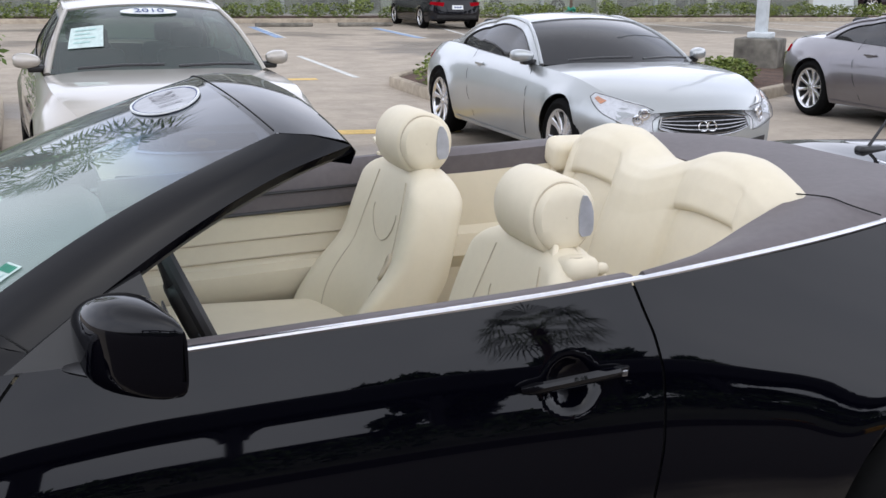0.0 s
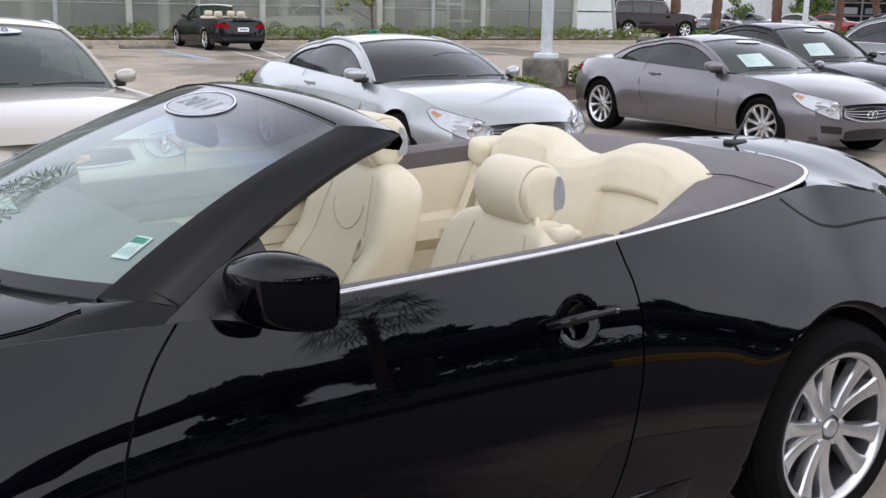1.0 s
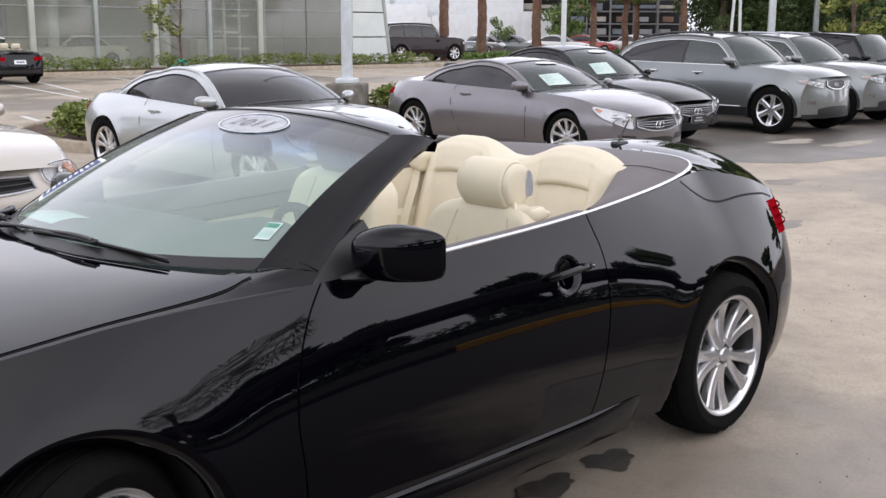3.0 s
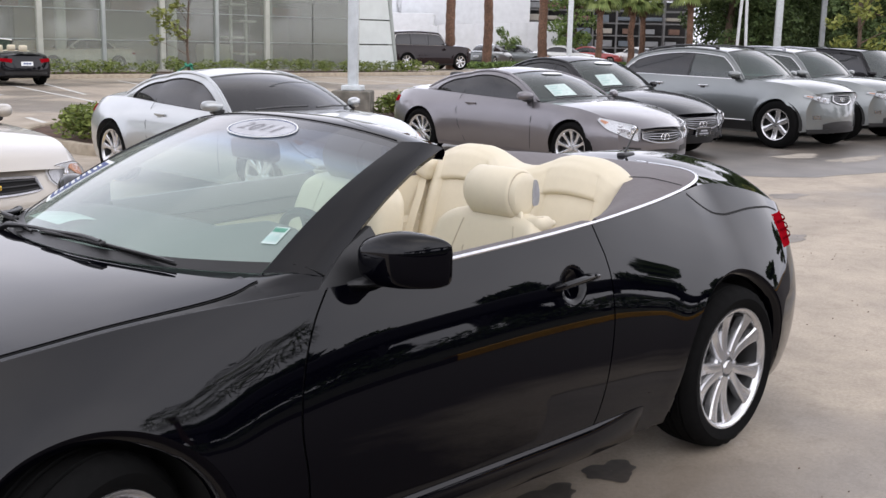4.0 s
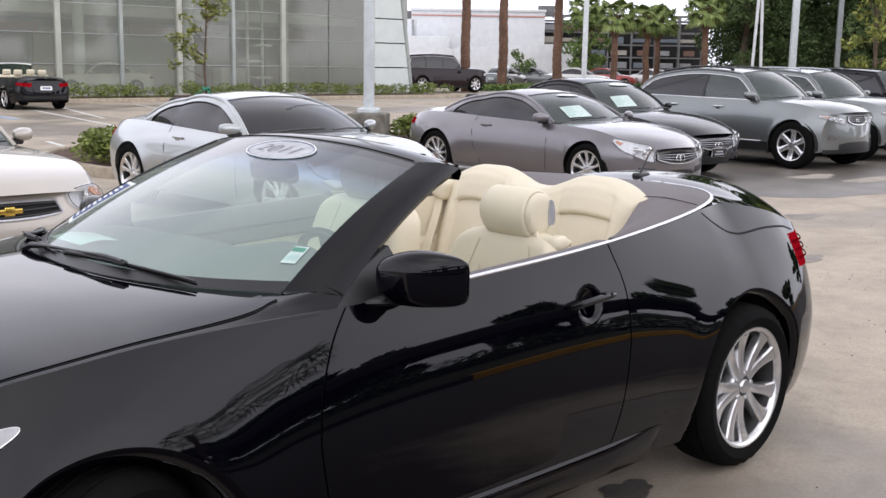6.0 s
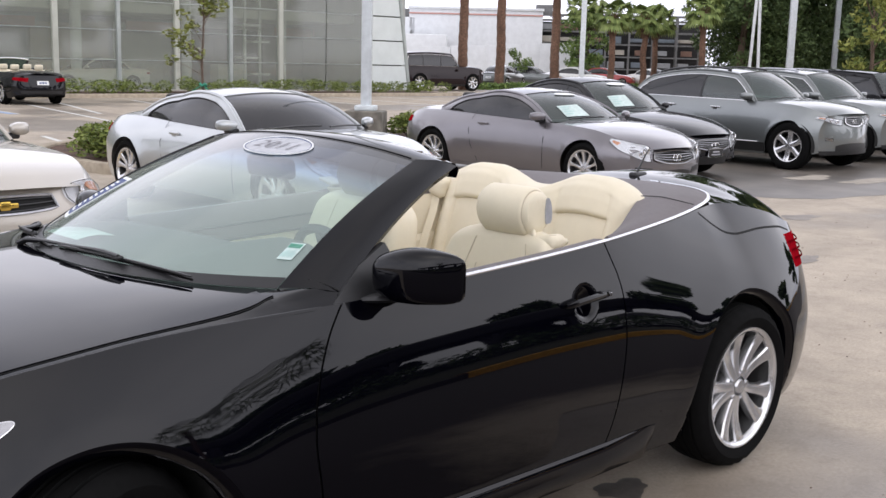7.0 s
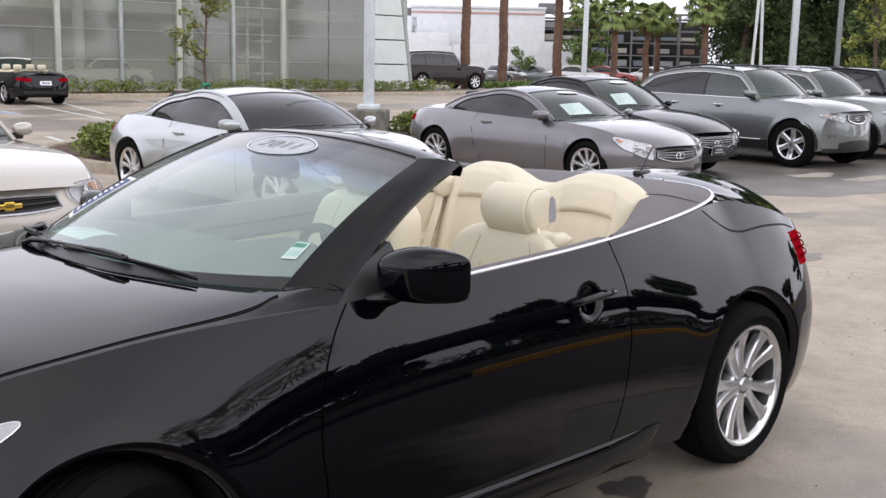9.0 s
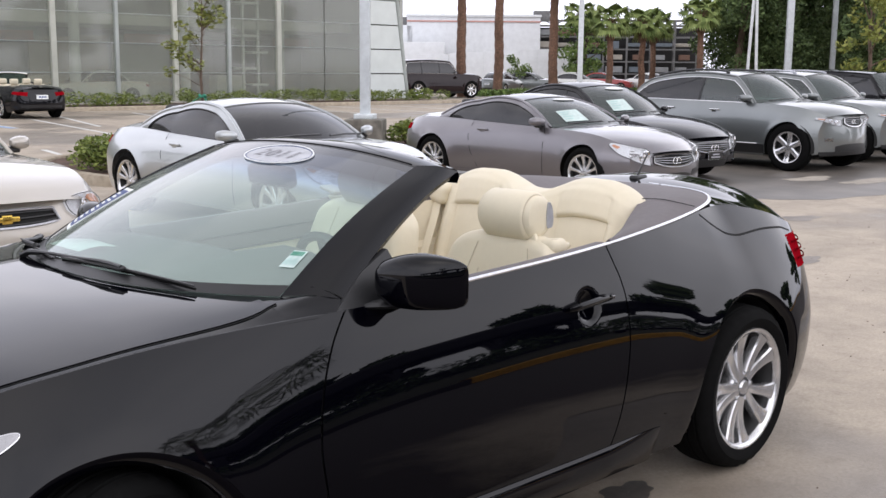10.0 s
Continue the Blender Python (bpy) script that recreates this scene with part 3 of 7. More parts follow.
def build_car(name, m, paint, S, G, label, category="car", group="", glass_mat=None, ws_mat=None, wheels="five", plate=False, wheel_R=0.335, rim=0.235, papers=True, oval=True,
              face="coupe", roof=True, rack=False, seats=None, doors=None, handles=None, mirror=(0.60, 1.0), trim=None, mirror_mat=None, tail_red=True, door_handle_mat=None):
    """One car: body, glass, lamps, grille, wheels and small parts under one Empty."""
    root = empty(name, m, label, category, group)
    glass_mat, ws_mat = glass_mat or TINT, ws_mat or TINT
    b = Build()
    for sg in (1, -1):
        b.grid(S.panel(S.xr, S.xf, sg, n=44, nv=12), flip=sg < 0)
    b.grid(S.top(G["cowl"] - 0.12 if roof is not None else S.xr, S.xf), flip=False)
    b.grid(S.top(S.xr, G["deck"]), flip=False)
    for rear in (False, True):
        A, Z = np.meshgrid(np.linspace(-1, 1, 33), np.linspace(0, 1, 14), indexing="ij")
        xe = S.xr if rear else S.xf
        zt = float(S.zs(xe)) + (float(S.zc(xe)) - float(S.zs(xe))) * (1 - np.abs(A) ** 2.4)
        zl = float(S.zb(xe))
        b.grid(S.front(A, zl + Z * (zt - zl), 0.0, rear), flip=rear)
    part("body", b, paint, root, weld=True)
    u = Build()
    u.rbox((0, 0, 0.42), (S.xf - S.xr - 0.75, 1.14, 0.40), 0.05, 2)
    for xc, R in S.wheels:
        for sg in (1, -1):
            a = np.linspace(-0.2, np.pi + 0.2, 18)
            g = np.stack([np.stack([xc + (R - 0.004) * np.cos(a), np.full_like(a, sg * yy), S.arch_z + (R - 0.004) * np.sin(a)], -1) for yy in (float(S.side(xc, 0.8)) - 0.03, 0.5)], 0)
            u.grid(g, thick=0.004)
    part("underbody", u, GAP, root)
    # greenhouse
    yb, yt = G["yb"], G["yt"]

    def screen(xb, zb, xt, zt, bowb, bowt, crown, ybase, ytop_, bulge=0.045):
        U, V = np.meshgrid(np.linspace(-1, 1, 17), np.linspace(0, 1, 9), indexing="ij")
        X = (xb - bowb * U ** 2) * (1 - V) + (xt - bowt * U ** 2) * V
        Y = U * (ybase * (1 - V) + ytop_ * V)
        Z = zb * (1 - V) + (zt + crown * (1 - U ** 2)) * V + (bulge + 0.02 * (1 - U ** 2)) * np.sin(np.pi * V) + 0.03 * (1 - U ** 2) * (1 - V)
        return np.stack([X, Y, Z], -1)

    ws = screen(G["cowl"], G["zb"], G["wt"], G["zt"], G.get("bow", 0.24), 0.07, 0.045, yb, yt)
    w = part("windshield", Build().grid(ws), ws_mat, root)
    if roof:
        rw = screen(G["rb"], G["zrb"], G["rt"], G["zrt"], -0.20 * G.get("rbow", 1), -0.05, 0.035, G["ybr"], G["ytr"])
        part("rear_window", Build().grid(rw, flip=True), glass_mat, root)
        U, V = np.meshgrid(np.linspace(-1, 1, 17), np.linspace(0, 1, 12), indexing="ij")
        top0, top1 = ws[:, -1], rw[:, -1]
        R = top0[:, None] * (1 - V[..., None]) + top1[:, None] * V[..., None]
        R[..., 2] += G["rise"] * np.sin(np.pi * np.clip(V, 0, 1)) ** 0.9
        part("roof", Build().grid(R, thick=0.01, flip=True), paint, root)
    for sg in (1, -1):
        k = -1 if sg > 0 else 0
        if roof:
            # outline of the cabin side: screen pillar, roof rail, rear pillar
            line = np.concatenate([ws[k], R[k][1:-1], rw[k][::-1]])
            fr = Build().tube(list(line), 0.020, 8)
            order = np.argsort(line[:, 0])
            lx, ly, lz = line[order, 0], line[order, 1] * sg, line[order, 2]
            xe, round_ = G["dlo"]
            x_a, x_c = float(lx[-1]), float(lx[0])

            def column(x):
                yb_, zb_ = float(S.ytop(x)) - 0.010, float(S.zs(x)) - 0.004
                yt_, zt_ = float(np.interp(x, lx, ly)), max(float(np.interp(x, lx, lz)), zb_ + 0.002)
                g_ = zt_ - G.get("rim", 0.060)
                if x < xe + round_:
                    f = max(0.0, (x - xe) / round_)
                    g_ = min(g_, zb_ + (g_ - zb_) * (1 - (1 - f) ** 2.4) ** 0.42) if f > 0 else zb_
                g_ = max(g_, zb_ + 0.003)

                def at(z):
                    v = (z - zb_) / max(zt_ - zb_, 1e-4)
                    return (x, sg * (yb_ + (yt_ - yb_) * v + 0.035 * math.sin(math.pi * v) * min(1, (zt_ - zb_) / 0.2)), z)
                return zb_, g_, zt_, at

            def strip(xa, xb, glass_, n=30, m=7):
                rows = []
                for x in np.linspace(xa, xb, n):
                    z0, z1, z2, at = column(x)
                    lo, hi = (z0, z1) if glass_ else (z1, z2)
                    rows.append([at(lo + (hi - lo) * q) for q in np.linspace(0, 1, m)])
                return np.array(rows)
            fr.grid(strip(x_a, x_c, False, 64), thick=0.012, flip=sg < 0)
            cuts = [x_a - 0.10] + G.get("bp", []) + [xe + 0.002]
            for i in range(len(cuts) - 1):
                g = strip(cuts[i] - (0.022 if i else 0), cuts[i + 1] + (0.022 if i < len(cuts) - 2 else 0), True)
                g[..., 1] -= sg * 0.006
                part("side_window", Build().grid(g, flip=sg < 0), (G.get("front_glass") or glass_mat) if i == 0 else glass_mat, root)
            for q in cuts[1:-1]:
                part("pillar", Build().grid(strip(q + 0.023, q - 0.023, True, 3), thick=0.006, flip=sg < 0), BLACKPLAS, root)
            edge_ = [column(x) for x in np.linspace(x_a - 0.13, xe + 0.001, 60)]
            tr_ = [c[3](c[1]) for c in edge_] + [c[3](c[0] + 0.004) for c in edge_[::-1]]
            part("window_trim", Build().tube([Vector(p) + Vector((0, sg * 0.004, 0)) for p in tr_ + tr_[:1]], 0.009 if trim else 0.006, 5, False), trim or BLACKPLAS, root)
        else:
            fr = Build().tube(list(ws[k]), 0.028, 8)
        mirror_simple(root, S, mirror[0], mirror[1], sg, mirror_mat or paint)
        part("pillar_frame", fr, paint, root)
    if not roof:
        part("screen_header", Build().tube(list(ws[:, -1]), 0.026, 8), CHROME, root)
    # cabin
    it = Build()
    it.rbox((G["cowl"] - 0.35, 0, G["zb"] - 0.10), (0.5, 1.3, 0.24), 0.08, 3)
    part("dashboard", it, DARKTRIM, root)
    for y in (0.37, -0.37):
        seat_simple(root, -0.05, y, seats or DARKTRIM)
        seat_simple(root, -0.95, y, seats or DARKTRIM)
    wp = Build()
    for q in (0.05, 0.52):
        i0 = ws[:, 0]
        p0, p1 = ws[int(2 + 14 * q), 0], ws[int(2 + 14 * min(1, q + 0.42)), 0]
        wp.tube([Vector(p0) + Vector((0.03, 0, 0.035)), (Vector(p0) + Vector(p1)) / 2 + Vector((0.03, 0, 0.05)), Vector(p1) + Vector((0.0, 0, 0.045))], 0.010, 6)
    part("wiper", wp, BLACKPLAS, root)
    # shut lines and handles
    for sg in (1, -1):
        for i, pts in enumerate(doors or []):
            part("shut_line", strip_on(S, pts, 0.007, sg, 0.005), GAP, root)
        for x, z in handles or []:
            h = Build()
            h.rbox(tuple(S.on_side(np.array(x), np.array(z), sg, 0.016)), (0.20, 0.022, 0.028), 0.010, 3)
            h.rbox(tuple(S.on_side(np.array(x - 0.01), np.array(z - 0.02), sg, -0.004)), (0.10, 0.02, 0.06), 0.009, 2)
            part("door_handle", h, door_handle_mat or paint, root)
        tr = Build()
        tr.grid(S.panel(S.wheels[1][0] + S.wheels[1][1] + 0.02, S.wheels[0][0] - S.wheels[0][1] - 0.02, sg, zt=lambda x: 0.235 + 0 * x, n=12, nv=4, off=0.006), thick=0.004, flip=sg < 0)
        part("side_skirt", tr, paint if face != "van" else BLACKPLAS, root)
    FACES[face](root, S, paint)
    if plate:
        fp = part("front_plate", Build().grid(S.patch(-0.22, 0.22, lambda q: 0.34, lambda q: 0.46, 0.03, n=5, m=3), thick=0.008), DARKTRIM, root, "dark dealer plate")
        for q, w in ((0.365, 0.14), (0.405, 0.10)):
            part("plate_bar", Build().grid(S.patch(-w, w, lambda t: q, lambda t: q + 0.02, 0.036, n=5, m=2), thick=0.002), SILVERPLAS, fp)
        part("plate_frame", Build().tube([Vector(S.front(np.array(a), np.array(z), 0.034)) for a, z in ((-0.22, 0.34), (0.22, 0.34), (0.22, 0.46), (-0.22, 0.46), (-0.22, 0.34))], 0.006, 5, False), CHROME, fp)
    for sg in (1, -1):
        tl = S.patch(sg * 0.60, sg * 1.24, lambda s: 0.685 + 0.06 * s, lambda s: 0.80 + 0.02 * s, 0.006, rear=True)
        part("tail_light", Build().grid(tl, thick=0.02, flip=sg > 0), LAMP_RED, root)
    pl_ = S.patch(-0.24, 0.24, lambda q: 0.60, lambda q: 0.72, 0.012, n=5, m=3, rear=True)
    plate_ = part("number_plate", Build().grid(pl_, thick=0.006, flip=True), PAPER, root)
    for q in (-0.16, -0.05, 0.06):
        part("plate_bar", Build().grid(S.patch(q, q + 0.09, lambda t: 0.64, lambda t: 0.685, 0.016, n=3, m=2, rear=True), thick=0.002, flip=True), INK_BLUE, plate_)
    vl_ = S.patch(-0.86, 0.86, lambda q: 0.34, lambda q: 0.42, 0.006, n=17, m=3, rear=True)
    part("rear_valance", Build().grid(vl_, thick=0.01, flip=True), BLACKPLAS, root)
    # paper and oval sticker behind the windshield
    def on_ws(u, v, off=0.012):
        i, j = (u + 1) * 8, v * 8
        i0, j0 = int(min(i, 15)), int(min(j, 7))
        fi, fj = i - i0, j - j0
        p = (ws[i0, j0] * (1 - fi) + ws[i0 + 1, j0] * fi) * (1 - fj) + (ws[i0, j0 + 1] * (1 - fi) + ws[i0 + 1, j0 + 1] * fi) * fj
        return p + np.array([0.6, 0, 0.8]) * off
    if papers:
        g = np.array([[on_ws(u, v, 0.010) for v in np.linspace(0.27, 0.56, 4)] for u in np.linspace(papers[0], papers[1], 6)]) if isinstance(papers, tuple) else \
            np.array([[on_ws(u, v, 0.010) for v in np.linspace(0.10, 0.38, 4)] for u in np.linspace(-0.70, -0.24, 6)])
        pp = part("price_sheet", Build().grid(g, thick=0.002), PAPER_CYAN, root, "printed white price sheet on the windshield")
        bars = Build()
        for k in range(4):
            u0 = papers[0] if isinstance(papers, tuple) else -0.72
            v0, dv = (0.27, 0.29) if isinstance(papers, tuple) else (0.10, 0.28)
            v = v0 + dv * (0.18 + 0.2 * k)
            gg = np.array([[on_ws(u, vv, 0.014) for vv in (v, v + 0.02)] for u in np.linspace(u0 + 0.05, u0 + 0.05 + (0.34 if k % 2 else 0.25) * 0.6, 4)])
            bars.grid(gg, thick=0.001)
        part("print_bars", bars, INK_PALE, pp)
    if oval:
        a = np.linspace(0, 2 * np.pi, 33)[:-1]
        ring = np.array([on_ws(0.34 * math.cos(t), 0.80 + 0.075 * math.sin(t), 0.012) for t in a])
        o = Build().add(np.concatenate([ring, ring + np.array([0.002, 0, 0.002])]), [tuple(range(32, 64))] + [(i, (i + 1) % 32, 32 + (i + 1) % 32, 32 + i) for i in range(32)])
        ov = part("year_sticker", o, PAPER, root, "white oval year sticker")
        if isinstance(oval, str):
            v, f = text_mesh(oval, 0.11)
            c, du, dv = on_ws(0, 0.80, 0.017), on_ws(0.1, 0.80, 0.017) - on_ws(-0.1, 0.80, 0.017), on_ws(0, 0.85, 0.017) - on_ws(0, 0.75, 0.017)
            du, dv = du / np.linalg.norm(du), dv / np.linalg.norm(dv)
            part("year_figures", Build().add([c + du * q[0] + dv * q[1] + np.cross(du, dv) * q[2] for q in v], f), INK_BLUE, ov, smooth=0)
    # wheels
    yw = float(S.ymax(S.wheels[0][0])) - 0.125
    for xc, R in S.wheels:
        for sg in (1, -1):
            wheel(root, xc, sg * yw, wheel_R, wheels, wheel_R, rim, 0.23, spin=17 * xc)
    if rack:
        for sg in (1, -1):
            rk = Build()
            T = R_line(ws, rw, sg, G)
            rk.tube([Vector(p) + Vector((0, -sg * 0.05, 0.055)) for p in T], 0.017, 8)
            for t in (0, len(T) // 2, len(T) - 1):
                rk.box(tuple(Vector(T[t]) + Vector((0, -sg * 0.05, 0.03))), (0.07, 0.03, 0.06), None, 0.01)
            part("roof_rail", rk, SILVERPLAS if rack == "silver" else BLACKPLAS, root)
    return root


def R_line(ws, rw, sg, G):
    k = -1 if sg > 0 else 0
    a, b = ws[k, -1], rw[k, -1]
    return [a * (1 - t) + b * t + np.array([0, 0, G["rise"] * math.sin(math.pi * t) ** 0.9]) for t in np.linspace(0.12, 0.92, 9)]


def headlamp(root, S, sg, a0, a1, lo, hi, amber=True, eyes=((0.26, 0.050), (0.50, 0.060))):
    base = part("headlight", Build().grid(S.patch(sg * a0, sg * a1, lo, hi, 0.002, n=18), thick=0.02, flip=sg < 0), LAMP_BOWL, root, "clear headlight")
    part("lens", Build().grid(S.patch(sg * a0, sg * a1, lo, hi, 0.026, n=18), flip=sg < 0), LAMP_CLEAR, base)
    ed = S.patch(sg * a0, sg * a1, lo, hi, 0.024, n=18)
    part("lamp_rim", Build().tube([*ed[:, 0], *ed[-1, 1:-1], *ed[::-1, -1], *ed[0, -2::-1]], 0.0028, 5, False), DARKTRIM, base)
    for t, r in eyes:
        a = a0 + (a1 - a0) * t
        z = lo(t) * 0.5 + hi(t) * 0.5
        c = S.front(np.array(sg * a), np.array(z), 0.006)
        o = S.front(np.array(sg * a), np.array(z), 0.05) - c
        d = Vector(o).normalized()
        mm = d.to_track_quat("Z", "Y").to_matrix().to_4x4()
        bb = Build()
        bb.lathe([(0.004, 0.012), (r * 0.5, 0.010), (r * 0.62, 0.004), (r * 0.72, 0.016), (r, 0.014), (r, 0.0)], "z", 20)
        bb.v = [tuple(mm @ Vector(q) + Vector(c)) for q in bb.v]
        part("projector", bb, CHROME, base)
    if amber in ("outer", "small"):
        t0, t1 = (0.68, 0.95) if amber == "outer" else (0.80, 0.93)
        mid = lambda q: (lo(t0 + (t1 - t0) * q) + hi(t0 + (t1 - t0) * q)) / 2
        tall = lambda q: (hi(t0 + (t1 - t0) * q) - lo(t0 + (t1 - t0) * q)) * (0.36 if amber == "outer" else 0.16)
        am = S.patch(sg * (a0 + (a1 - a0) * t0), sg * (a0 + (a1 - a0) * t1), lambda q: mid(q) - tall(q), lambda q: mid(q) + tall(q), 0.012, n=12)
        part("indicator", Build().grid(am, thick=0.006, flip=sg < 0), LAMP_AMBER, base)
    elif amber:
        t0, t1 = 0.66, 0.995
        top_ = lambda q: hi(t0 + (t1 - t0) * q) - 0.008
        am = S.patch(sg * (a0 + (a1 - a0) * t0), sg * (a0 + (a1 - a0) * t1), lambda q: max(lo(t0 + (t1 - t0) * q) + 0.008, top_(q) - 0.010 - 0.012 * q), top_, 0.014, n=10)
        part("indicator", Build().grid(am, thick=0.006, flip=sg < 0), LAMP_AMBER, base)


def badge_oval(S, z, r=0.055):
    b = Build()
    c = S.front(np.array(0.0), np.array(z), 0.012)
    for sg in (1, -1):
        pts = [Vector(c) + Vector((0.004, sg * r * 0.5 + r * 0.55 * math.cos(t), r * 0.5 * math.sin(t) - 0.01 * abs(math.cos(t)))) for t in np.linspace(0, 2 * math.pi, 17)]
        b.tube(pts, 0.006, 6, False)
    return b


def grille(root, S, a, z0, z1, bars, frame_mat, bar_mat, taper=0.06):
    lo, hi = (lambda s: z0 + taper * abs(2 * s - 1) ** 2.5), (lambda s: z1 - 0.4 * taper * abs(2 * s - 1) ** 3)
    g = part("grille", Build().grid(S.patch(-a, a, lo, hi, 0.004, n=21), thick=0.01), GAP, root)
    for k in range(bars):
        t = (k + 0.5) / bars
        zz = lambda s: lo(s) + (hi(s) - lo(s)) * t
        row = S.patch(-a * 0.98, a * 0.98, lambda s: zz(s) - 0.0035, lambda s: zz(s) + 0.0035, 0.018, n=21, m=2)
        part("bar", Build().grid(row, thick=0.012), bar_mat, g)
    fr = Build()
    s = np.linspace(0, 1, 25)
    loop = [S.front(np.array(-a + 2 * a * q), np.array(lo(q)), 0.020) for q in s] + [S.front(np.array(-a + 2 * a * q), np.array(hi(q)), 0.020) for q in s[::-1]]
    fr.tube([Vector(p) for p in loop + loop[:1]], 0.009, 6, False)
    part("frame", fr, frame_mat, g, "chrome grille surround")
    return g


def face_coupe(root, S, paint):
    for sg in (1, -1):
        headlamp(root, S, sg, 0.63, 1.38, lambda s: 0.462 + 0.250 * s ** 1.5, lambda s: 0.580 + 0.160 * s ** 0.8, "small", eyes=((0.22, 0.044), (0.46, 0.046)))
        fog = S.patch(sg * 0.58, sg * 0.92, lambda s: 0.30 + 0.02 * s, lambda s: 0.38 + 0.02 * s, 0.004)
        part("fog_recess", Build().grid(fog, thick=0.01, flip=sg < 0), BLACKPLAS, root)
    grille(root, S, 0.56, 0.435, 0.595, 5, DARK_CHROME, DARK_CHROME)
    part("badge", badge_oval(S, 0.51, 0.075), CHROME, root, "chrome oval badge")
    low = S.patch(-0.52, 0.52, lambda s: 0.225, lambda s: 0.355 - 0.03 * abs(2 * s - 1) ** 3, 0.005, n=17)
    part("lower_intake", Build().grid(low, thick=0.01), BLACKPLAS, root)


def face_sedan(root, S, paint):
    for sg in (1, -1):
        egg = lambda s: 0.088 * max(0.0, 1 - abs(2 * s - 1) ** 2.4) ** 0.5 * (0.86 + 0.14 * s)
        headlamp(root, S, sg, 0.64, 1.16, lambda s: 0.648 + 0.045 * s - egg(s), lambda s: 0.648 + 0.045 * s + egg(s), "outer", eyes=((0.46, 0.058),))
    grille(root, S, 0.50, 0.575, 0.685, 3, SILVERPLAS, BLACKPLAS, 0.02)
    b = Build()
    c = S.front(np.array(0.0), np.array(0.630), 0.03)
    b.rbox(tuple(c), (0.02, 0.17, 0.035), 0.008, 2)
    b.rbox(tuple(c), (0.02, 0.07, 0.06), 0.008, 2)
    part("badge", b, GOLD, root, "small gold badge")
    low = S.patch(-0.66, 0.66, lambda s: 0.34, lambda s: 0.45, 0.005, n=17)
    part("lower_intake", Build().grid(low, thick=0.01), BLACKPLAS, root)


def face_suv(root, S, paint):
    for sg in (1, -1):
        headlamp(root, S, sg, 0.48, 1.14, lambda s: 0.745 + 0.11 * s ** 1.4, lambda s: 0.835 + 0.055 * s, "small", eyes=((0.25, 0.034), (0.52, 0.032)))
    grille(root, S, 0.38, 0.73, 0.89, 5, CHROME, DARK_CHROME)
    part("badge", badge_oval(S, 0.81), CHROME, root, "chrome oval badge")
    low = S.patch(-0.62, 0.62, lambda s: 0.32, lambda s: 0.46 - 0.04 * abs(2 * s - 1) ** 3, 0.005, n=17)
    part("chin", Build().grid(S.patch(-1.0, 1.0, lambda s: 0.27, lambda s: 0.335, 0.007, n=21, m=3), thick=0.01), BLACKPLAS, root)
    part("lower_intake", Build().grid(low, thick=0.01), BLACKPLAS, root)
    for sg in (1, -1):
        cl_ = S.panel(S.wheels[1][0] + S.wheels[1][1] + 0.01, S.wheels[0][0] - S.wheels[0][1] - 0.01, sg, za=lambda x: 0.27 + 0 * x, zt=lambda x: 0.42 + 0 * x, n=14, nv=5, off=0.014)
        part("sill_cladding", Build().grid(cl_, thick=0.01, flip=sg < 0), BLACKPLAS, root)
        part("sill_strip", Build().tube([S.on_side(np.array(x), np.array(0.425), sg, 0.016) for x in np.linspace(-0.9, 0.9, 10)], 0.010, 6), CHROME, root)
        fg_ = S.patch(sg * 0.68, sg * 0.86, lambda s: 0.50, lambda s: 0.56, 0.006)
        part("fog_light", Build().grid(fg_, thick=0.01, flip=sg < 0), DARK_CHROME, root)


def face_van(root, S, paint):
    for sg in (1, -1):
        headlamp(root, S, sg, 0.55, 1.25, lambda s: 0.78 + 0.05 * s, lambda s: 0.92 + 0.03 * s)
    grille(root, S, 0.48, 0.74, 0.93, 4, CHROME, CHROME)


FACES = {"coupe": face_coupe, "sedan": face_sedan, "suv": face_suv, "van": face_van}

COUPE = Shape([-2.34, -2.15, -1.8, -1.42, -0.6, 0.3, 1.0, 1.42, 1.77, 2.04, 2.19],
              [0.72, 0.82, 0.885, 0.91, 0.90, 0.90, 0.90, 0.905, 0.88, 0.80, 0.70],
              [0.58, 0.64, 0.66, 0.68, 0.76, 0.79, 0.79, 0.77, 0.72, 0.62, 0.52],
              [0.82, 0.88, 0.92, 0.925, 0.905, 0.88, 0.86, 0.83, 0.765, 0.68, 0.60],
              [0.92, 0.96, 0.98, 0.98, 0.955, 0.925, 0.90, 0.87, 0.81, 0.725, 0.63], [(1.425, 0.365), (-1.425, 0.365)])
G_COUPE = dict(cowl=0.98, zb=0.87, wt=0.10, zt=1.190, yb=0.745, yt=0.555, rb=-1.72, zrb=0.955, rt=-0.80, zrt=1.180, ybr=0.62, ytr=0.54, rise=0.045, deck=-1.50, dlo=(-1.28, 0.46), rim=0.058)
SEDAN = Shape([-2.40, -2.2, -1.8, -1.4, -0.6, 0.3, 1.0, 1.42, 1.8, 2.1, 2.30],
              [0.74, 0.83, 0.88, 0.90, 0.90, 0.90, 0.90, 0.90, 0.88, 0.81, 0.72],
              [0.62, 0.68, 0.71, 0.74, 0.78, 0.79, 0.79, 0.78, 0.74, 0.66, 0.57],
              [0.86, 0.91, 0.95, 0.96, 0.945, 0.925, 0.905, 0.87, 0.80, 0.72, 0.64],
              [0.94, 0.99, 1.02, 1.02, 1.00, 0.97, 0.95, 0.915, 0.85, 0.76, 0.67], [(1.40, 0.36), (-1.40, 0.36)])
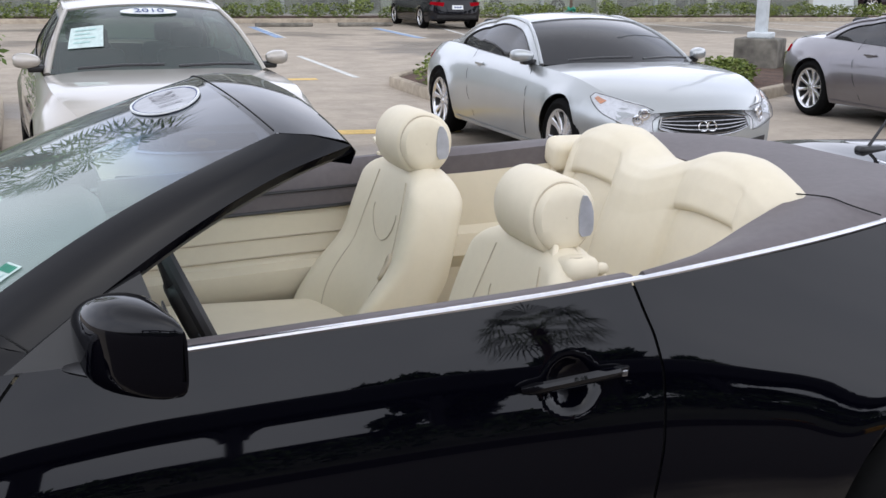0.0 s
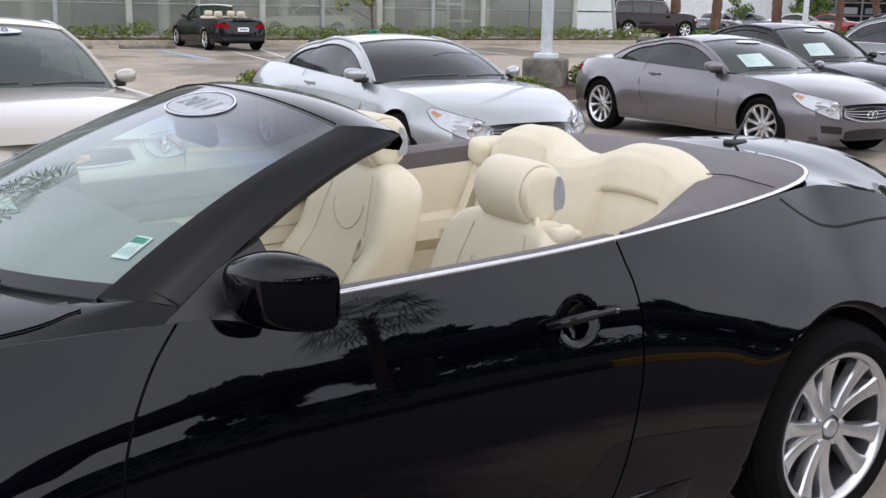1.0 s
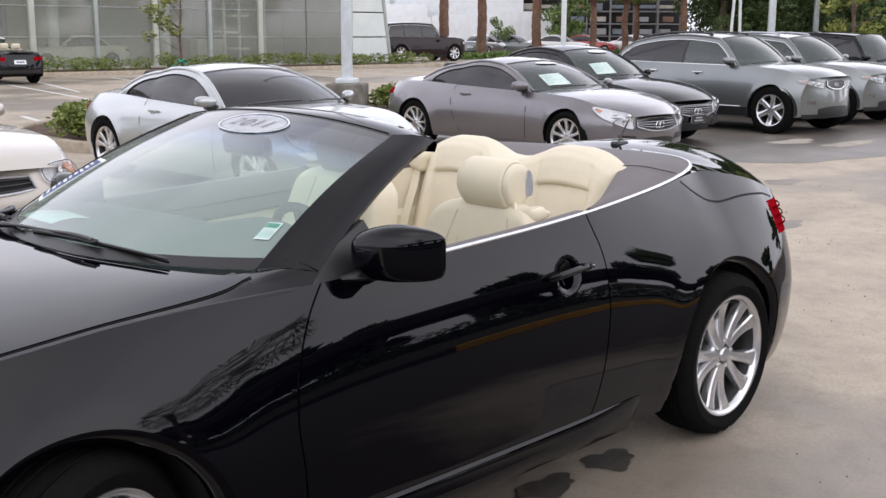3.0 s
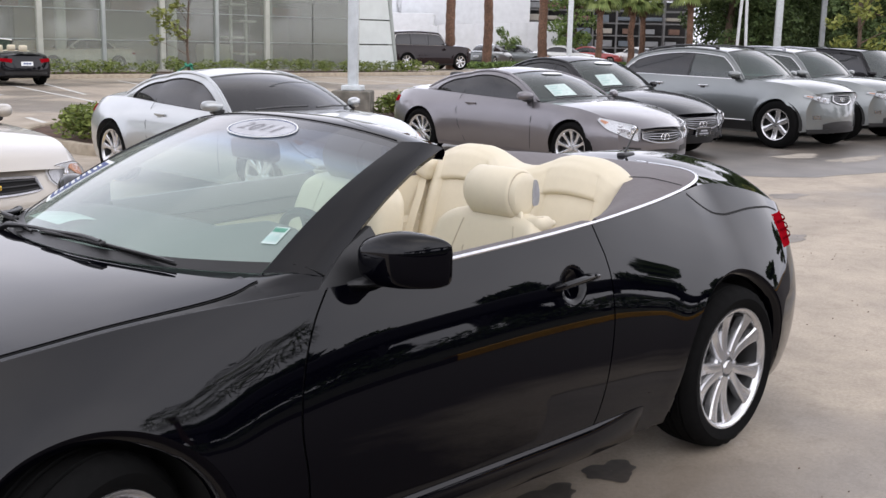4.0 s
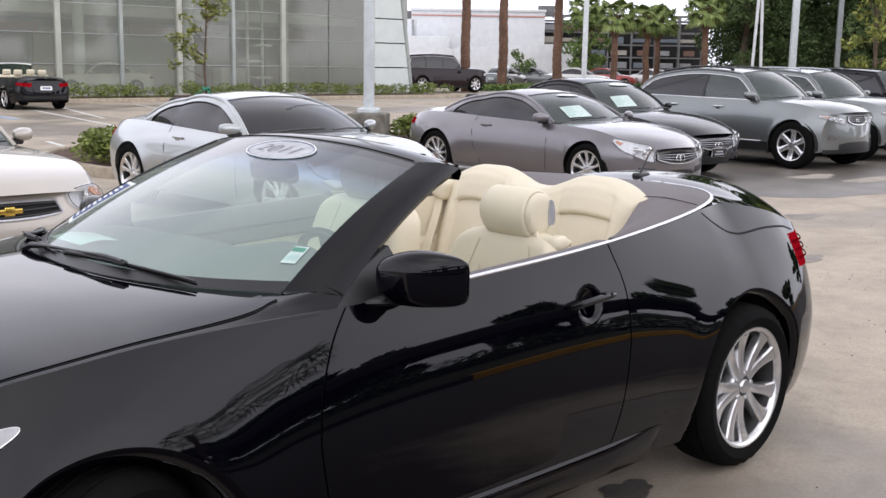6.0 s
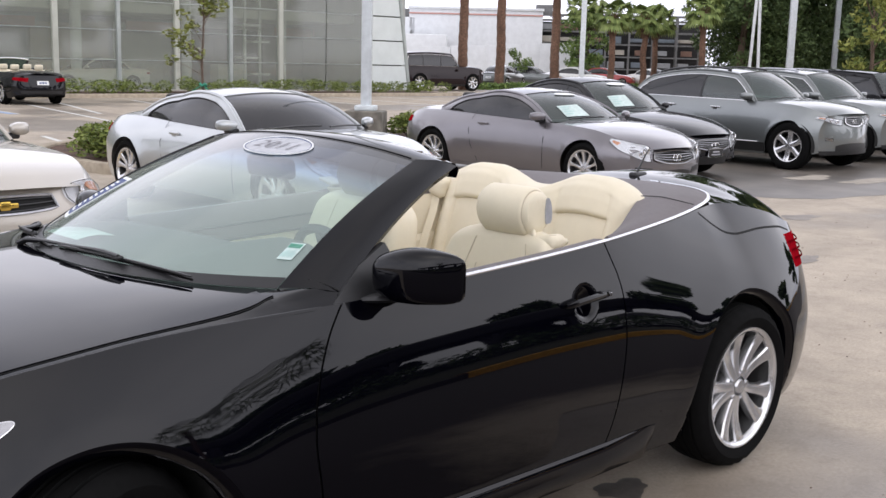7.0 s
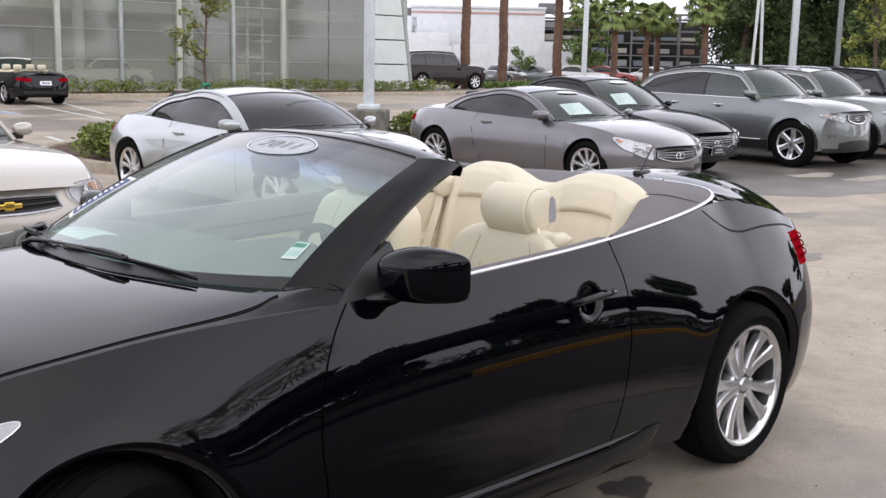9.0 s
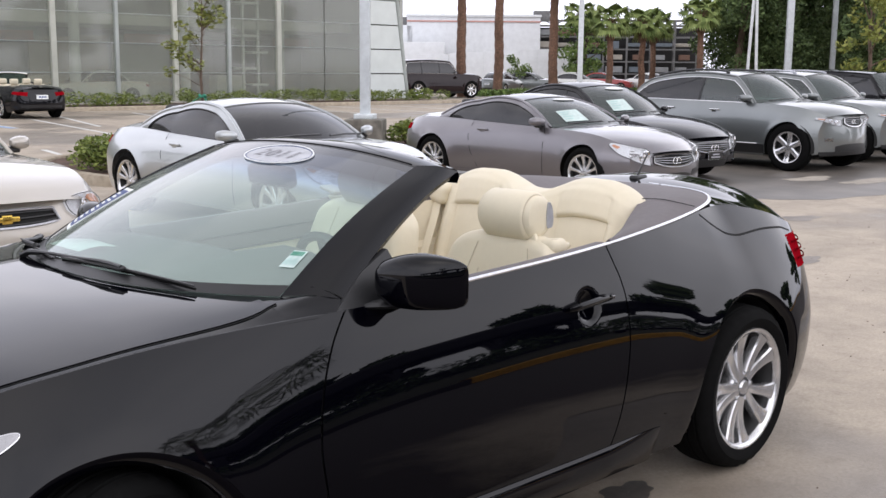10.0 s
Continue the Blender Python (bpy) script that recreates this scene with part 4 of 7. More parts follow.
FAMILY = Shape([-2.40, -2.2, -1.8, -1.4, -0.6, 0.3, 1.0, 1.42, 1.8, 2.1, 2.30],
               [0.74, 0.83, 0.88, 0.90, 0.90, 0.90, 0.90, 0.90, 0.885, 0.83, 0.75],
               [0.62, 0.68, 0.71, 0.74, 0.78, 0.79, 0.79, 0.785, 0.755, 0.69, 0.61],
               [0.86, 0.91, 0.95, 0.96, 0.945, 0.925, 0.91, 0.89, 0.855, 0.80, 0.71],
               [0.94, 0.99, 1.02, 1.02, 1.00, 0.97, 0.955, 0.935, 0.895, 0.83, 0.735], [(1.40, 0.36), (-1.40, 0.36)])
G_SEDAN = dict(cowl=0.98, zb=0.915, wt=0.16, zt=1.32, yb=0.755, yt=0.57, rb=-1.62, zrb=0.99, rt=-0.95, zrt=1.30, ybr=0.66, ytr=0.55, rise=0.06, deck=-1.45, dlo=(-1.30, 0.34), bp=[-0.12], rim=0.06)
SUV = Shape([-2.25, -2.1, -1.8, -1.4, -0.6, 0.3, 1.0, 1.42, 1.74, 1.98, 2.13],
            [0.80, 0.88, 0.93, 0.945, 0.93, 0.93, 0.93, 0.945, 0.92, 0.86, 0.78],
            [0.72, 0.76, 0.78, 0.80, 0.82, 0.83, 0.83, 0.82, 0.78, 0.71, 0.64],
            [1.06, 1.08, 1.10, 1.11, 1.10, 1.09, 1.08, 1.06, 1.02, 0.96, 0.90],
            [1.10, 1.12, 1.14, 1.15, 1.15, 1.14, 1.13, 1.12, 1.08, 1.02, 0.94], [(1.46, 0.42), (-1.39, 0.42)], bottom=0.27, arch_z=0.39)
G_SUV = dict(cowl=0.98, zb=1.08, wt=0.30, zt=1.52, yb=0.79, yt=0.60, rb=-2.10, zrb=1.15, rt=-1.65, zrt=1.45, ybr=0.70, ytr=0.56, rise=0.09, deck=-1.85, dlo=(-1.86, 0.55), bp=[-0.38], rim=0.075, front_glass=LIGHT_TINT)
BIGSUV = Shape([-2.55, -2.4, -2.0, -1.54, -0.6, 0.3, 1.0, 1.54, 2.0, 2.3, 2.50],
               [0.86, 0.93, 0.97, 0.985, 0.98, 0.98, 0.98, 0.985, 0.96, 0.90, 0.82],
               [0.80, 0.84, 0.86, 0.87, 0.88, 0.88, 0.88, 0.87, 0.84, 0.77, 0.70],
               [1.14, 1.16, 1.18, 1.18, 1.17, 1.16, 1.15, 1.14, 1.10, 1.05, 0.98],
               [1.18, 1.20, 1.22, 1.22, 1.22, 1.22, 1.22, 1.21, 1.18, 1.12, 1.04], [(1.54, 0.43), (-1.54, 0.43)], bottom=0.32, arch_z=0.41)
G_BIGSUV = dict(cowl=1.05, zb=1.16, wt=0.45, zt=1.74, yb=0.84, yt=0.70, rb=-2.45, zrb=1.20, rt=-2.10, zrt=1.74, ybr=0.80, ytr=0.68, rise=0.06, deck=-2.2, dlo=(-2.22, 0.22), bp=[-0.28, -1.28], rim=0.085)

CURVED_DOOR = [(0.66, 0.93), (0.72, 0.82), (0.74, 0.66), (0.74, 0.45), (0.72, 0.28)]
REAR_DOOR = [(-0.62, 0.96), (-0.68, 0.86), (-0.68, 0.70), (-0.62, 0.50), (-0.50, 0.28)]


# ---- black convertible ----
HERO = Shape([-2.34, -2.22, -2.10, -1.90, -1.70, -1.52, -1.28, -0.90, -0.53, 0.0, 0.40, 0.62, 0.82, 1.0, 1.2, 1.4, 1.6, 1.9, 2.12, 2.24],
             [0.73, 0.80, 0.845, 0.885, 0.908, 0.916, 0.916, 0.913, 0.913, 0.913, 0.913, 0.913, 0.913, 0.914, 0.915, 0.913, 0.897, 0.84, 0.74, 0.64],
             [0.60, 0.645, 0.665, 0.675, 0.668, 0.655, 0.700, 0.770, 0.812, 0.826, 0.828, 0.824, 0.812, 0.798, 0.788, 0.782, 0.765, 0.70, 0.60, 0.52],
             [0.875, 0.922, 0.950, 0.998, 1.035, 1.060, 1.055, 1.035, 1.012, 0.985, 0.968, 0.962, 0.958, 0.953, 0.944, 0.926, 0.90, 0.82, 0.72, 0.65],
             [1.025, 1.090, 1.106, 1.106, 1.088, 1.086, 1.088, 1.06, 1.03, 1.01, 1.005, 1.002, 1.000, 0.998, 0.99, 0.972, 0.945, 0.865, 0.765, 0.69],
             [(1.37, 0.404), (-1.42, 0.404)], bottom=0.20, power=1.75, flare=0.006, arch_z=0.34)
HERO.scoops = [(-0.375, 0.832, 0.056, 0.034)]
hero = empty("convertible", pose(0, 0, 0, 0, 0, 180), "black two-door convertible with its top down and cream leather seats", "car")

DOOR_F = pc([0.2, 0.48, 0.61, 0.70, 0.78, 0.88, 0.94, 1.0], [0.74, 0.768, 0.784, 0.774, 0.750, 0.700, 0.655, 0.60])
DOOR_R = pc([0.2, 0.40, 0.59, 0.70, 0.82, 0.90, 0.95, 1.03], [-0.47, -0.52, -0.56, -0.582, -0.588, -0.575, -0.557, -0.53])
GAPW = 0.0035


# windshield: lower edge, upper edge and the glass between them
def ws_point(u, v):
    """u from -1 (right) to 1 (left), v from 0 (cowl) to 1 (header)."""
    a = abs(u)
    x0, z0 = 1.03 - 0.27 * a ** 2.2, 1.000 - 0.004 * a
    x1, z1 = 0.175 - 0.035 * a ** 2, 1.352 - 0.045 * a ** 2.2
    y = u * (0.70 * (1 - v) + 0.572 * v)
    hump = 0.030 * math.sin(math.pi * v)
    return np.array([x0 * (1 - v) + x1 * v + hump * 0.35, y, z0 * (1 - v) + z1 * v + hump * (1.0 - 0.25 * a)])


CROWN = lambda x: 2.4 + 3.2 * np.exp(-np.maximum(0, x - 0.7) ** 2 / 0.12)


def fender_top_point(x, u, sg):
    """On the strip between hood and flank; u from 0 on the centre line to 1 on the flank's upper edge."""
    y = sg * u * HERO.ytop(x)
    z = HERO.zs(x) + (HERO.zc(x) - HERO.zs(x)) * (1 - u ** CROWN(x)) - 0.0015 + 0.0135 * np.exp(-np.maximum(x - 0.82, 0) / 0.12) * np.clip((1 - u) / 0.07, 0, 1)
    return HERO.warp(np.stack([x + 0 * u, y, z], -1))


def hero_body():
    for sg in (1, -1):
        for line in (DOOR_F, DOOR_R):
            part("shut_gap", strip_on(HERO, [(float(line(z)), z) for z in np.linspace(0.22, 0.945 if line is DOOR_F else 1.0, 40)], 0.034, sg, -0.010), GAP, hero)
        f = part("front_fender", Build().grid(HERO.panel(lambda z: DOOR_F(z) + GAPW, HERO.xf, sg, n=110, nv=60), thick=0.004, flip=sg < 0), PAINT_BLACK, hero)
        part("door", Build().grid(HERO.panel(lambda z: DOOR_R(z) + GAPW, lambda z: DOOR_F(z) - GAPW, sg, za=lambda x: 0.315 + 0 * x, n=120, nv=66), thick=0.004, flip=sg < 0), PAINT_BLACK, hero)
        q = part("quarter_panel", Build().grid(HERO.panel(HERO.xr, lambda z: DOOR_R(z) - GAPW, sg, n=110, nv=56), thick=0.004, flip=sg < 0), PAINT_BLACK, hero)
        for panel_, (xc, R) in zip((f, q), HERO.wheels):         # rolled lip round the wheel opening
            a = np.linspace(-0.32, np.pi + 0.32, 48)
            lip = [HERO.on_side(xc + (R - dr) * np.cos(a), HERO.arch_z + (R - dr) * np.sin(a), sg, off) for dr, off in ((-0.003, 0.0012), (0.003, 0.0005), (0.012, -0.006), (0.024, -0.016), (0.034, -0.030), (0.034, -0.060))]
            part("arch_lip", Build().grid(np.stack(lip, 1), thick=0.003, flip=sg > 0), PAINT_BLACK, panel_)
        xs = np.linspace(-0.80, HERO.wheels[0][0] - 0.385, 70)
        rise = np.clip((-0.34 - xs) / 0.40, 0, 1) ** 1.6              # the ledge climbs into a rounded end before the rear wheel
        tip = np.sqrt(np.clip((xs - xs[0]) / 0.30, 0, 1))
        rows = []
        for k, (z, o) in enumerate(((0.312, 0.002), (0.306, 0.010), (0.280, 0.025), (0.258, 0.033), (0.235, 0.035), (0.205, 0.028), (0.180, 0.004))):
            zz = z + (0.008 if k < 2 else 0.004 if k == 2 else 0.0) * rise
            rows.append(HERO.on_side(xs, zz, sg, 0.8 * o * (0.04 + 0.96 * tip)))
        s = Build().grid(np.stack(rows, 1), thick=0.006, flip=sg > 0)
        part("side_skirt", s, PAINT_BLACK, hero)
    # hood up to the crest of the fenders, drawn in at its rear corners
    def hood_point(u, t, lift=0.003):
        back = 1.035 - 0.232 * abs(u) ** 2.2
        x = back + (HERO.xf - back) * t
        k = 0.962 - 0.050 * math.exp(-max(0.0, x - 0.82) / 0.075)
        Y = u * k * float(HERO.ytop(x))
        Z = float(HERO.zs(x)) + (float(HERO.zc(x)) - float(HERO.zs(x))) * (1 - abs(u * k) ** CROWN(x))
        return (x, Y, Z + lift + 0.014 * math.exp(-(x - 0.82) / 0.12) * abs(u) ** 4)
    rows = []
    for u in np.linspace(-1, 1, 41):                             # cowl between hood and glass
        p0, p1 = ws_point(u, 0.0) + np.array([-0.02, 0, -0.003]), HERO.warp(np.array(hood_point(u, 0.015, -0.014)))
        rows.append([p0, p0 * 0.6 + p1 * 0.4 + np.array([0, 0, -0.006]), p0 * 0.2 + p1 * 0.8 + np.array([0, 0, -0.006]), p1])
    part("cowl", Build().grid(np.array(rows), thick=0.004, flip=True), BLACKPLAS, hero)
    ts = np.concatenate([np.linspace(0, 0.3, 16)[:-1], np.linspace(0.3, 1, 18)])
    g = np.array([[hood_point(u, t) for t in ts] for u in np.linspace(-1, 1, 41)])
    hood = part("hood", Build().grid(HERO.warp(g), thick=0.008, flip=True), PAINT_BLACK, hero)
    for sg in (1, -1):
        edge = HERO.warp(np.array([hood_point(sg, t, 0.0) for t in ts]))
        part("shut_gap", Build().tube(edge + np.array([0, sg * 0.002, -0.002]), 0.0018, 6), GAP, hood)
        xs = np.linspace(0.648, HERO.xf, 60)
        bead = HERO.warp(np.stack([xs, sg * (HERO.ytop(xs) - 0.003), HERO.zs(xs) - 0.008], -1))
        part("fender_crest", Build().tube(bead, [0.0100 * min(1.0, (k + 6) / 9) for k in range(60)], 12), PAINT_BLACK, hero)
        X, U = np.meshgrid(np.linspace(0.815, HERO.xf, 40), np.linspace(0.84, 1.0, 9), indexing="ij")
        part("fender_top", Build().grid(fender_top_point(X, U, sg), thick=0.004, flip=sg < 0), PAINT_BLACK, hero)
    b = Build()
    b.grid(HERO.top(HERO.xr, -1.45, n=20, m=25), thick=0.004)
    part("rear_deck", b, PAINT_BLACK, hero)
    for rear, nm in ((False, "front_bumper"), (True, "rear_bumper")):
        A, Z = np.meshgrid(np.linspace(-1, 1, 41), np.linspace(0, 1, 16), indexing="ij")
        xe = HERO.xr if rear else HERO.xf
        zt = float(HERO.zs(xe)) + (float(HERO.zc(xe)) - float(HERO.zs(xe))) * (1 - np.abs(A) ** 2.4)
        zl = float(HERO.zb(xe))
        part(nm, Build().grid(HERO.front(A, zl + Z * (zt - zl), 0.0, rear), thick=0.004, flip=rear), PAINT_BLACK, hero)
    u = Build()
    u.rbox((0, 0, 0.30), (3.4, 1.20, 0.20), 0.04, 2)
    u.rbox((-2.0, 0, 0.48), (0.36, 1.48, 0.40), 0.04, 2)
    for xc, R in HERO.wheels:
        for sg in (1, -1):
            a = np.linspace(-0.25, np.pi + 0.25, 22)
            gg = np.stack([np.stack([xc + (R - 0.020) * np.cos(a), np.full_like(a, sg * yy), HERO.arch_z + (R - 0.020) * np.sin(a)], -1) for yy in (0.85, 0.55)], 0)
            u.grid(gg, thick=0.004)
            u.box((xc, sg * 0.55, 0.5), (0.8, 0.01, 0.6))
    part("underbody", u, GAP, hero)


hero_body()
wheel(hero, -1.42, 0.79, 0.338, "pair", 0.338, 0.244, 0.23, spin=8, label="silver alloy wheel with paired spokes")
wheel(hero, -1.42, -0.79, 0.338, "pair", 0.338, 0.244, 0.23)
wheel(hero, 1.37, 0.785, 0.338, "pair", 0.338, 0.244, 0.23, turn=22, spin=30)
wheel(hero, 1.37, -0.785, 0.338, "pair", 0.338, 0.244, 0.23, turn=22)


def lerp(a, b, t):
    return np.array(a, float) * (1 - t) + np.array(b, float) * t


def through_points(pts, n):
    """A smooth curve through points, n samples."""
    p = np.array(pts, float)
    d = np.concatenate([[0], np.cumsum(np.linalg.norm(np.diff(p, axis=0), axis=1))])
    t = np.linspace(0, d[-1], n)
    return np.stack([pc(d, p[:, i])(t) for i in range(p.shape[1])], -1)


def ws_grid(u0, u1, v0, v1, n, m, off=0.0):
    g = np.array([[ws_point(u, v) for v in np.linspace(v0, v1, m)] for u in np.linspace(u0, u1, n)])
    return g + np.array([0.45, 0, 0.89]) * off


def hero_windshield():
    glass_ob = part("windshield", Build().grid(ws_grid(-1, 1, 0, 1.0, 33, 24)), WINDSHIELD, hero, "sloping windshield with a dark tinted band along its top")
    g = np.array([[ws_point(u, v) for v in np.linspace(0, 0.045 + 0.020 * abs(u) ** 3, 4)] for u in np.linspace(-1, 1, 33)]) + np.array([0.45, 0, 0.89]) * 0.003
    part("dark_border", Build().grid(g, thick=0.001), BLACKPLAS, glass_ob)
    # header and pillars
    b = Build()
    rows = []
    for u in np.linspace(-1, 1, 29):
        e = ws_point(u, 1.0)
        a = abs(u)
        r = np.array([0.020 - 0.02 * a ** 3, u * 0.620, 1.352 - 0.062 * a ** 2.6])
        rows.append([e + np.array([0.01, 0, -0.004]), e + np.array([-0.004, 0, 0.004]), lerp(e, r, 0.5) + np.array([0, 0, 0.010]), lerp(e, r, 0.9) + np.array([0, 0, 0.006]), r,
                     r + np.array([-0.010, 0, -0.018]), r + np.array([0.0, 0, -0.040]), lerp(e, r, 0.4) + np.array([0, 0, -0.040])])
    b.grid(np.array(rows))
    hd = part("windshield_header", b, PAINT_BLACK, hero)
    part("header_seam", Build().tube([ws_point(u, 1.0) + np.array([-0.003, 0, 0.0045]) for u in np.linspace(-0.97, 0.97, 29)], 0.0012, 5), GAP, hd)
    for sg in (1, -1):
        t = np.linspace(0, 1, 22)
        inner = np.array([ws_point(sg * 1.0, q) for q in t])
        outer = through_points([(0.615, sg * 0.795, 0.985), (0.47, sg * 0.752, 1.082), (0.30, sg * 0.705, 1.178), (0.13, sg * 0.660, 1.252), (0.0, sg * 0.622, 1.288)], 22)
        crest = (inner + outer) / 2 + np.array([0.008, sg * 0.014, 0.012])
        crest2 = inner * 0.25 + outer * 0.75 + np.array([0.0, sg * 0.013, 0.006])
        lip = outer + np.array([-0.012, -sg * 0.012, -0.012])
        back = outer + np.array([-0.005, -sg * 0.060, -0.018])
        pil = Build().grid(np.stack([inner + np.array([0, 0, -0.006]), inner + np.array([0, sg * 0.004, 0.004]), crest, crest2, outer, lip], 1), flip=sg > 0)
        part("windshield_pillar", pil, PAINT_BLACK, hero)
        part("pillar_seal", Build().grid(np.stack([lip, lip + np.array([-0.008, -sg * 0.018, -0.006]), back, inner + np.array([-0.03, -sg * 0.03, -0.03])], 1), flip=sg > 0), DARKTRIM, hero)
        # the fender's top sweeps up into the pillar
        fore = [fender_top_point(0.82, u, sg) for u in np.linspace(0.86, 1.0, 9)]
        aft = through_points([inner[0] + np.array([0.0, 0.0, -0.002]), crest[0] + np.array([0, 0, -0.002]), outer[0] + np.array([0.004, sg * 0.004, -0.002]), (0.632, sg * 0.8235, 0.962)], 9)
        patch_ = []
        for k, (f_, a_) in enumerate(zip(fore, aft)):
            row = []
            for t in np.linspace(0, 1, 14):
                p = lerp(f_, a_, t)
                p[2] = f_[2] + (a_[2] - f_[2]) * t * t * (2 - t) - 0.003 * (k == 8)
                row.append(p + np.array([0, sg * 0.002 * (k == 8), 0]))
            patch_.append(row)
        part("pillar_foot", Build().grid(np.array(patch_), thick=0.004, flip=sg < 0), PAINT_BLACK, hero)
        s0, s1 = lerp(inner[1], crest[1], 0.75), outer[0] + np.array([0, sg * 0.002, 0.001])
        seam = Build().tube([s0 + np.array([0, 0, 0.001]), lerp(s0, s1, 0.35) + np.array([0, sg * 0.003, 0.005]), lerp(s0, s1, 0.7) + np.array([0, sg * 0.004, 0.004]), s1, lip[0]], 0.0022, 6)
        part("pillar_seam", seam, GAP, hero)
    for y0, piv in ((0.565, -0.36), (-0.16, -0.66)):
        w = Build()
        e0, e1 = (np.array([0.912, 0.515, 1.020]), np.array([1.0, -0.10, 1.030])) if y0 > 0 else (np.array([1.0, -0.16, 1.020]), np.array([0.90, -0.62, 1.016]))
        blade = [lerp(e0, e1, q) + np.array([0.010 * math.sin(math.pi * q), 0, 0.008 * math.sin(math.pi * q)]) for q in np.linspace(0, 1, 16)]
        w.tube(blade, [0.003] + [0.0055] * 14 + [0.003], 6, True, 0.7)
        wp = part("wiper", w, BLACKPLAS, hero)
        part("rubber", Build().tube([p + np.array([-0.004, 0, -0.009]) for p in blade], 0.0035, 5), RUBBER, wp)
        mid = blade[8]
        arm = [ws_point(piv / 0.70, 0.0) + np.array([0.045, 0, 0.006]), ws_point(piv / 0.70, 0.0) + np.array([0.035, 0.03, 0.020]), lerp(ws_point(piv / 0.70, 0.02), mid, 0.55) + np.array([0.020, 0, 0.012]), mid + np.array([0.012, -0.02, 0.012]), mid + np.array([0.010, 0.05, 0.009])]
        part("arm", Build().tube(through_points(arm, 16), [0.011] * 3 + [0.0065] * 9 + [0.008] * 4, 8, True, 0.8), BLACKPLAS, wp)
        part("clip", Build().rbox(tuple(mid + np.array([0.006, 0.02, 0.005])), (0.020, 0.075, 0.014), 0.006, 3), BLACKPLAS, wp)
    # stickers
    a = np.linspace(0, 2 * np.pi, 49)[:-1]

    def oval(ru, rv, off):
        ring = np.array([ws_point(0.075 + ru * math.cos(t), 0.878 + rv * math.sin(t)) + np.array([0.45, 0, 0.89]) * off for t in a])
        k = len(a)
        return Build().add(np.concatenate([ring, ring + np.array([0.0005, 0, 0.001])]), [tuple(range(k, 2 * k))[::-1], tuple(range(k))] + [(i, (i + 1) % k, k + (i + 1) % k, k + i) for i in range(k)])
    ov = part("year_sticker", oval(0.285, 0.086, 0.0035), STICKER, hero, "white oval year sticker with outlined grey figures")
    rim = [ws_point(0.075 + 0.272 * math.cos(t), 0.878 + 0.080 * math.sin(t)) + np.array([0.45, 0, 0.89]) * 0.0045 for t in np.append(a, a[0])]
    part("ring", Build().tube(rim, 0.0014, 4, False), INK_BLUE, ov)
    outer = [ws_point(0.075 + 0.283 * math.cos(t), 0.878 + 0.0855 * math.sin(t)) + np.array([0.45, 0, 0.89]) * 0.0045 for t in np.append(a, a[0])]
    part("edge", Build().tube(outer, 0.003, 4, False), PAPER, ov)
    for i, ch in enumerate("2011"):
        v, f = text_mesh(ch, 0.088, 0.0)
        pts = [ws_point(0.075 + ((q[0] + 0.052 * (i - 1.5)) * 1.05 + q[1] * 0.18) / 0.585, 0.876 + q[1] * 1.02) + np.array([0.45, 0, 0.89]) * 0.0056 for q in v]
        part("figure", Build().add(pts, f), FIGURE_GREY, ov, smooth=0)
    st = part("stock_sticker", Build().grid(ws_grid(0.915, 0.968, 0.165, 0.265, 5, 5, 0.004), thick=0.001), PAPER_CYAN, hero, "small pale and green stock sticker")
    for k in range(6):
        part("code_bar", Build().grid(ws_grid(0.919 + 0.0078 * k, 0.924 + 0.0078 * k, 0.232, 0.258, 2, 3, 0.0055), thick=0.0004), INK_GREEN, st)
    for k in range(7):
        part("code_bar", Build().grid(ws_grid(0.918 + 0.0068 * k, 0.922 + 0.0068 * k, 0.176 + 0.006 * (k % 2), 0.206 + 0.010 * (k % 3), 2, 3, 0.0055), thick=0.0004), INK_PALE, st)
    lb = part("side_label", Build().grid(ws_grid(-0.90, -0.64, 0.15, 0.47, 6, 12, 0.002), thick=0.001), PAPER, hero, "long white and blue printed label at the windshield edge")
    part("blue_field", Build().grid(ws_grid(-0.88, -0.665, 0.17, 0.45, 5, 10, 0.0035), thick=0.0004), INK_BLUE, lb)
    for k in range(9):
        part("print_bar", Build().grid(ws_grid(-0.855 + 0.02 * (k % 2), -0.70 - 0.02 * (k % 3), 0.188 + 0.028 * k, 0.202 + 0.028 * k + 0.003 * (k % 2), 4, 3, 0.0045), thick=0.0004), PAPER, lb)


hero_windshield()

# chrome strip round the cabin
RING_L = [(0.42, 0.833, 0.975), (0.0, 0.832, 0.994), (-0.28, 0.828, 1.006), (-0.53, 0.819, 1.020), (-0.90, 0.780, 1.043), (-1.28, 0.702, 1.066), (-1.43, 0.655, 1.077), (-1.53, 0.605, 1.084), (-1.61, 0.54, 1.088), (-1.68, 0.45, 1.090),
          (-1.74, 0.32, 1.090), (-1.775, 0.16, 1.090), (-1.785, 0.0, 1.090)]


def ring_curve(n=120, sg=1):
    p = through_points(RING_L, n)
    p[:, 1] *= sg
    return p


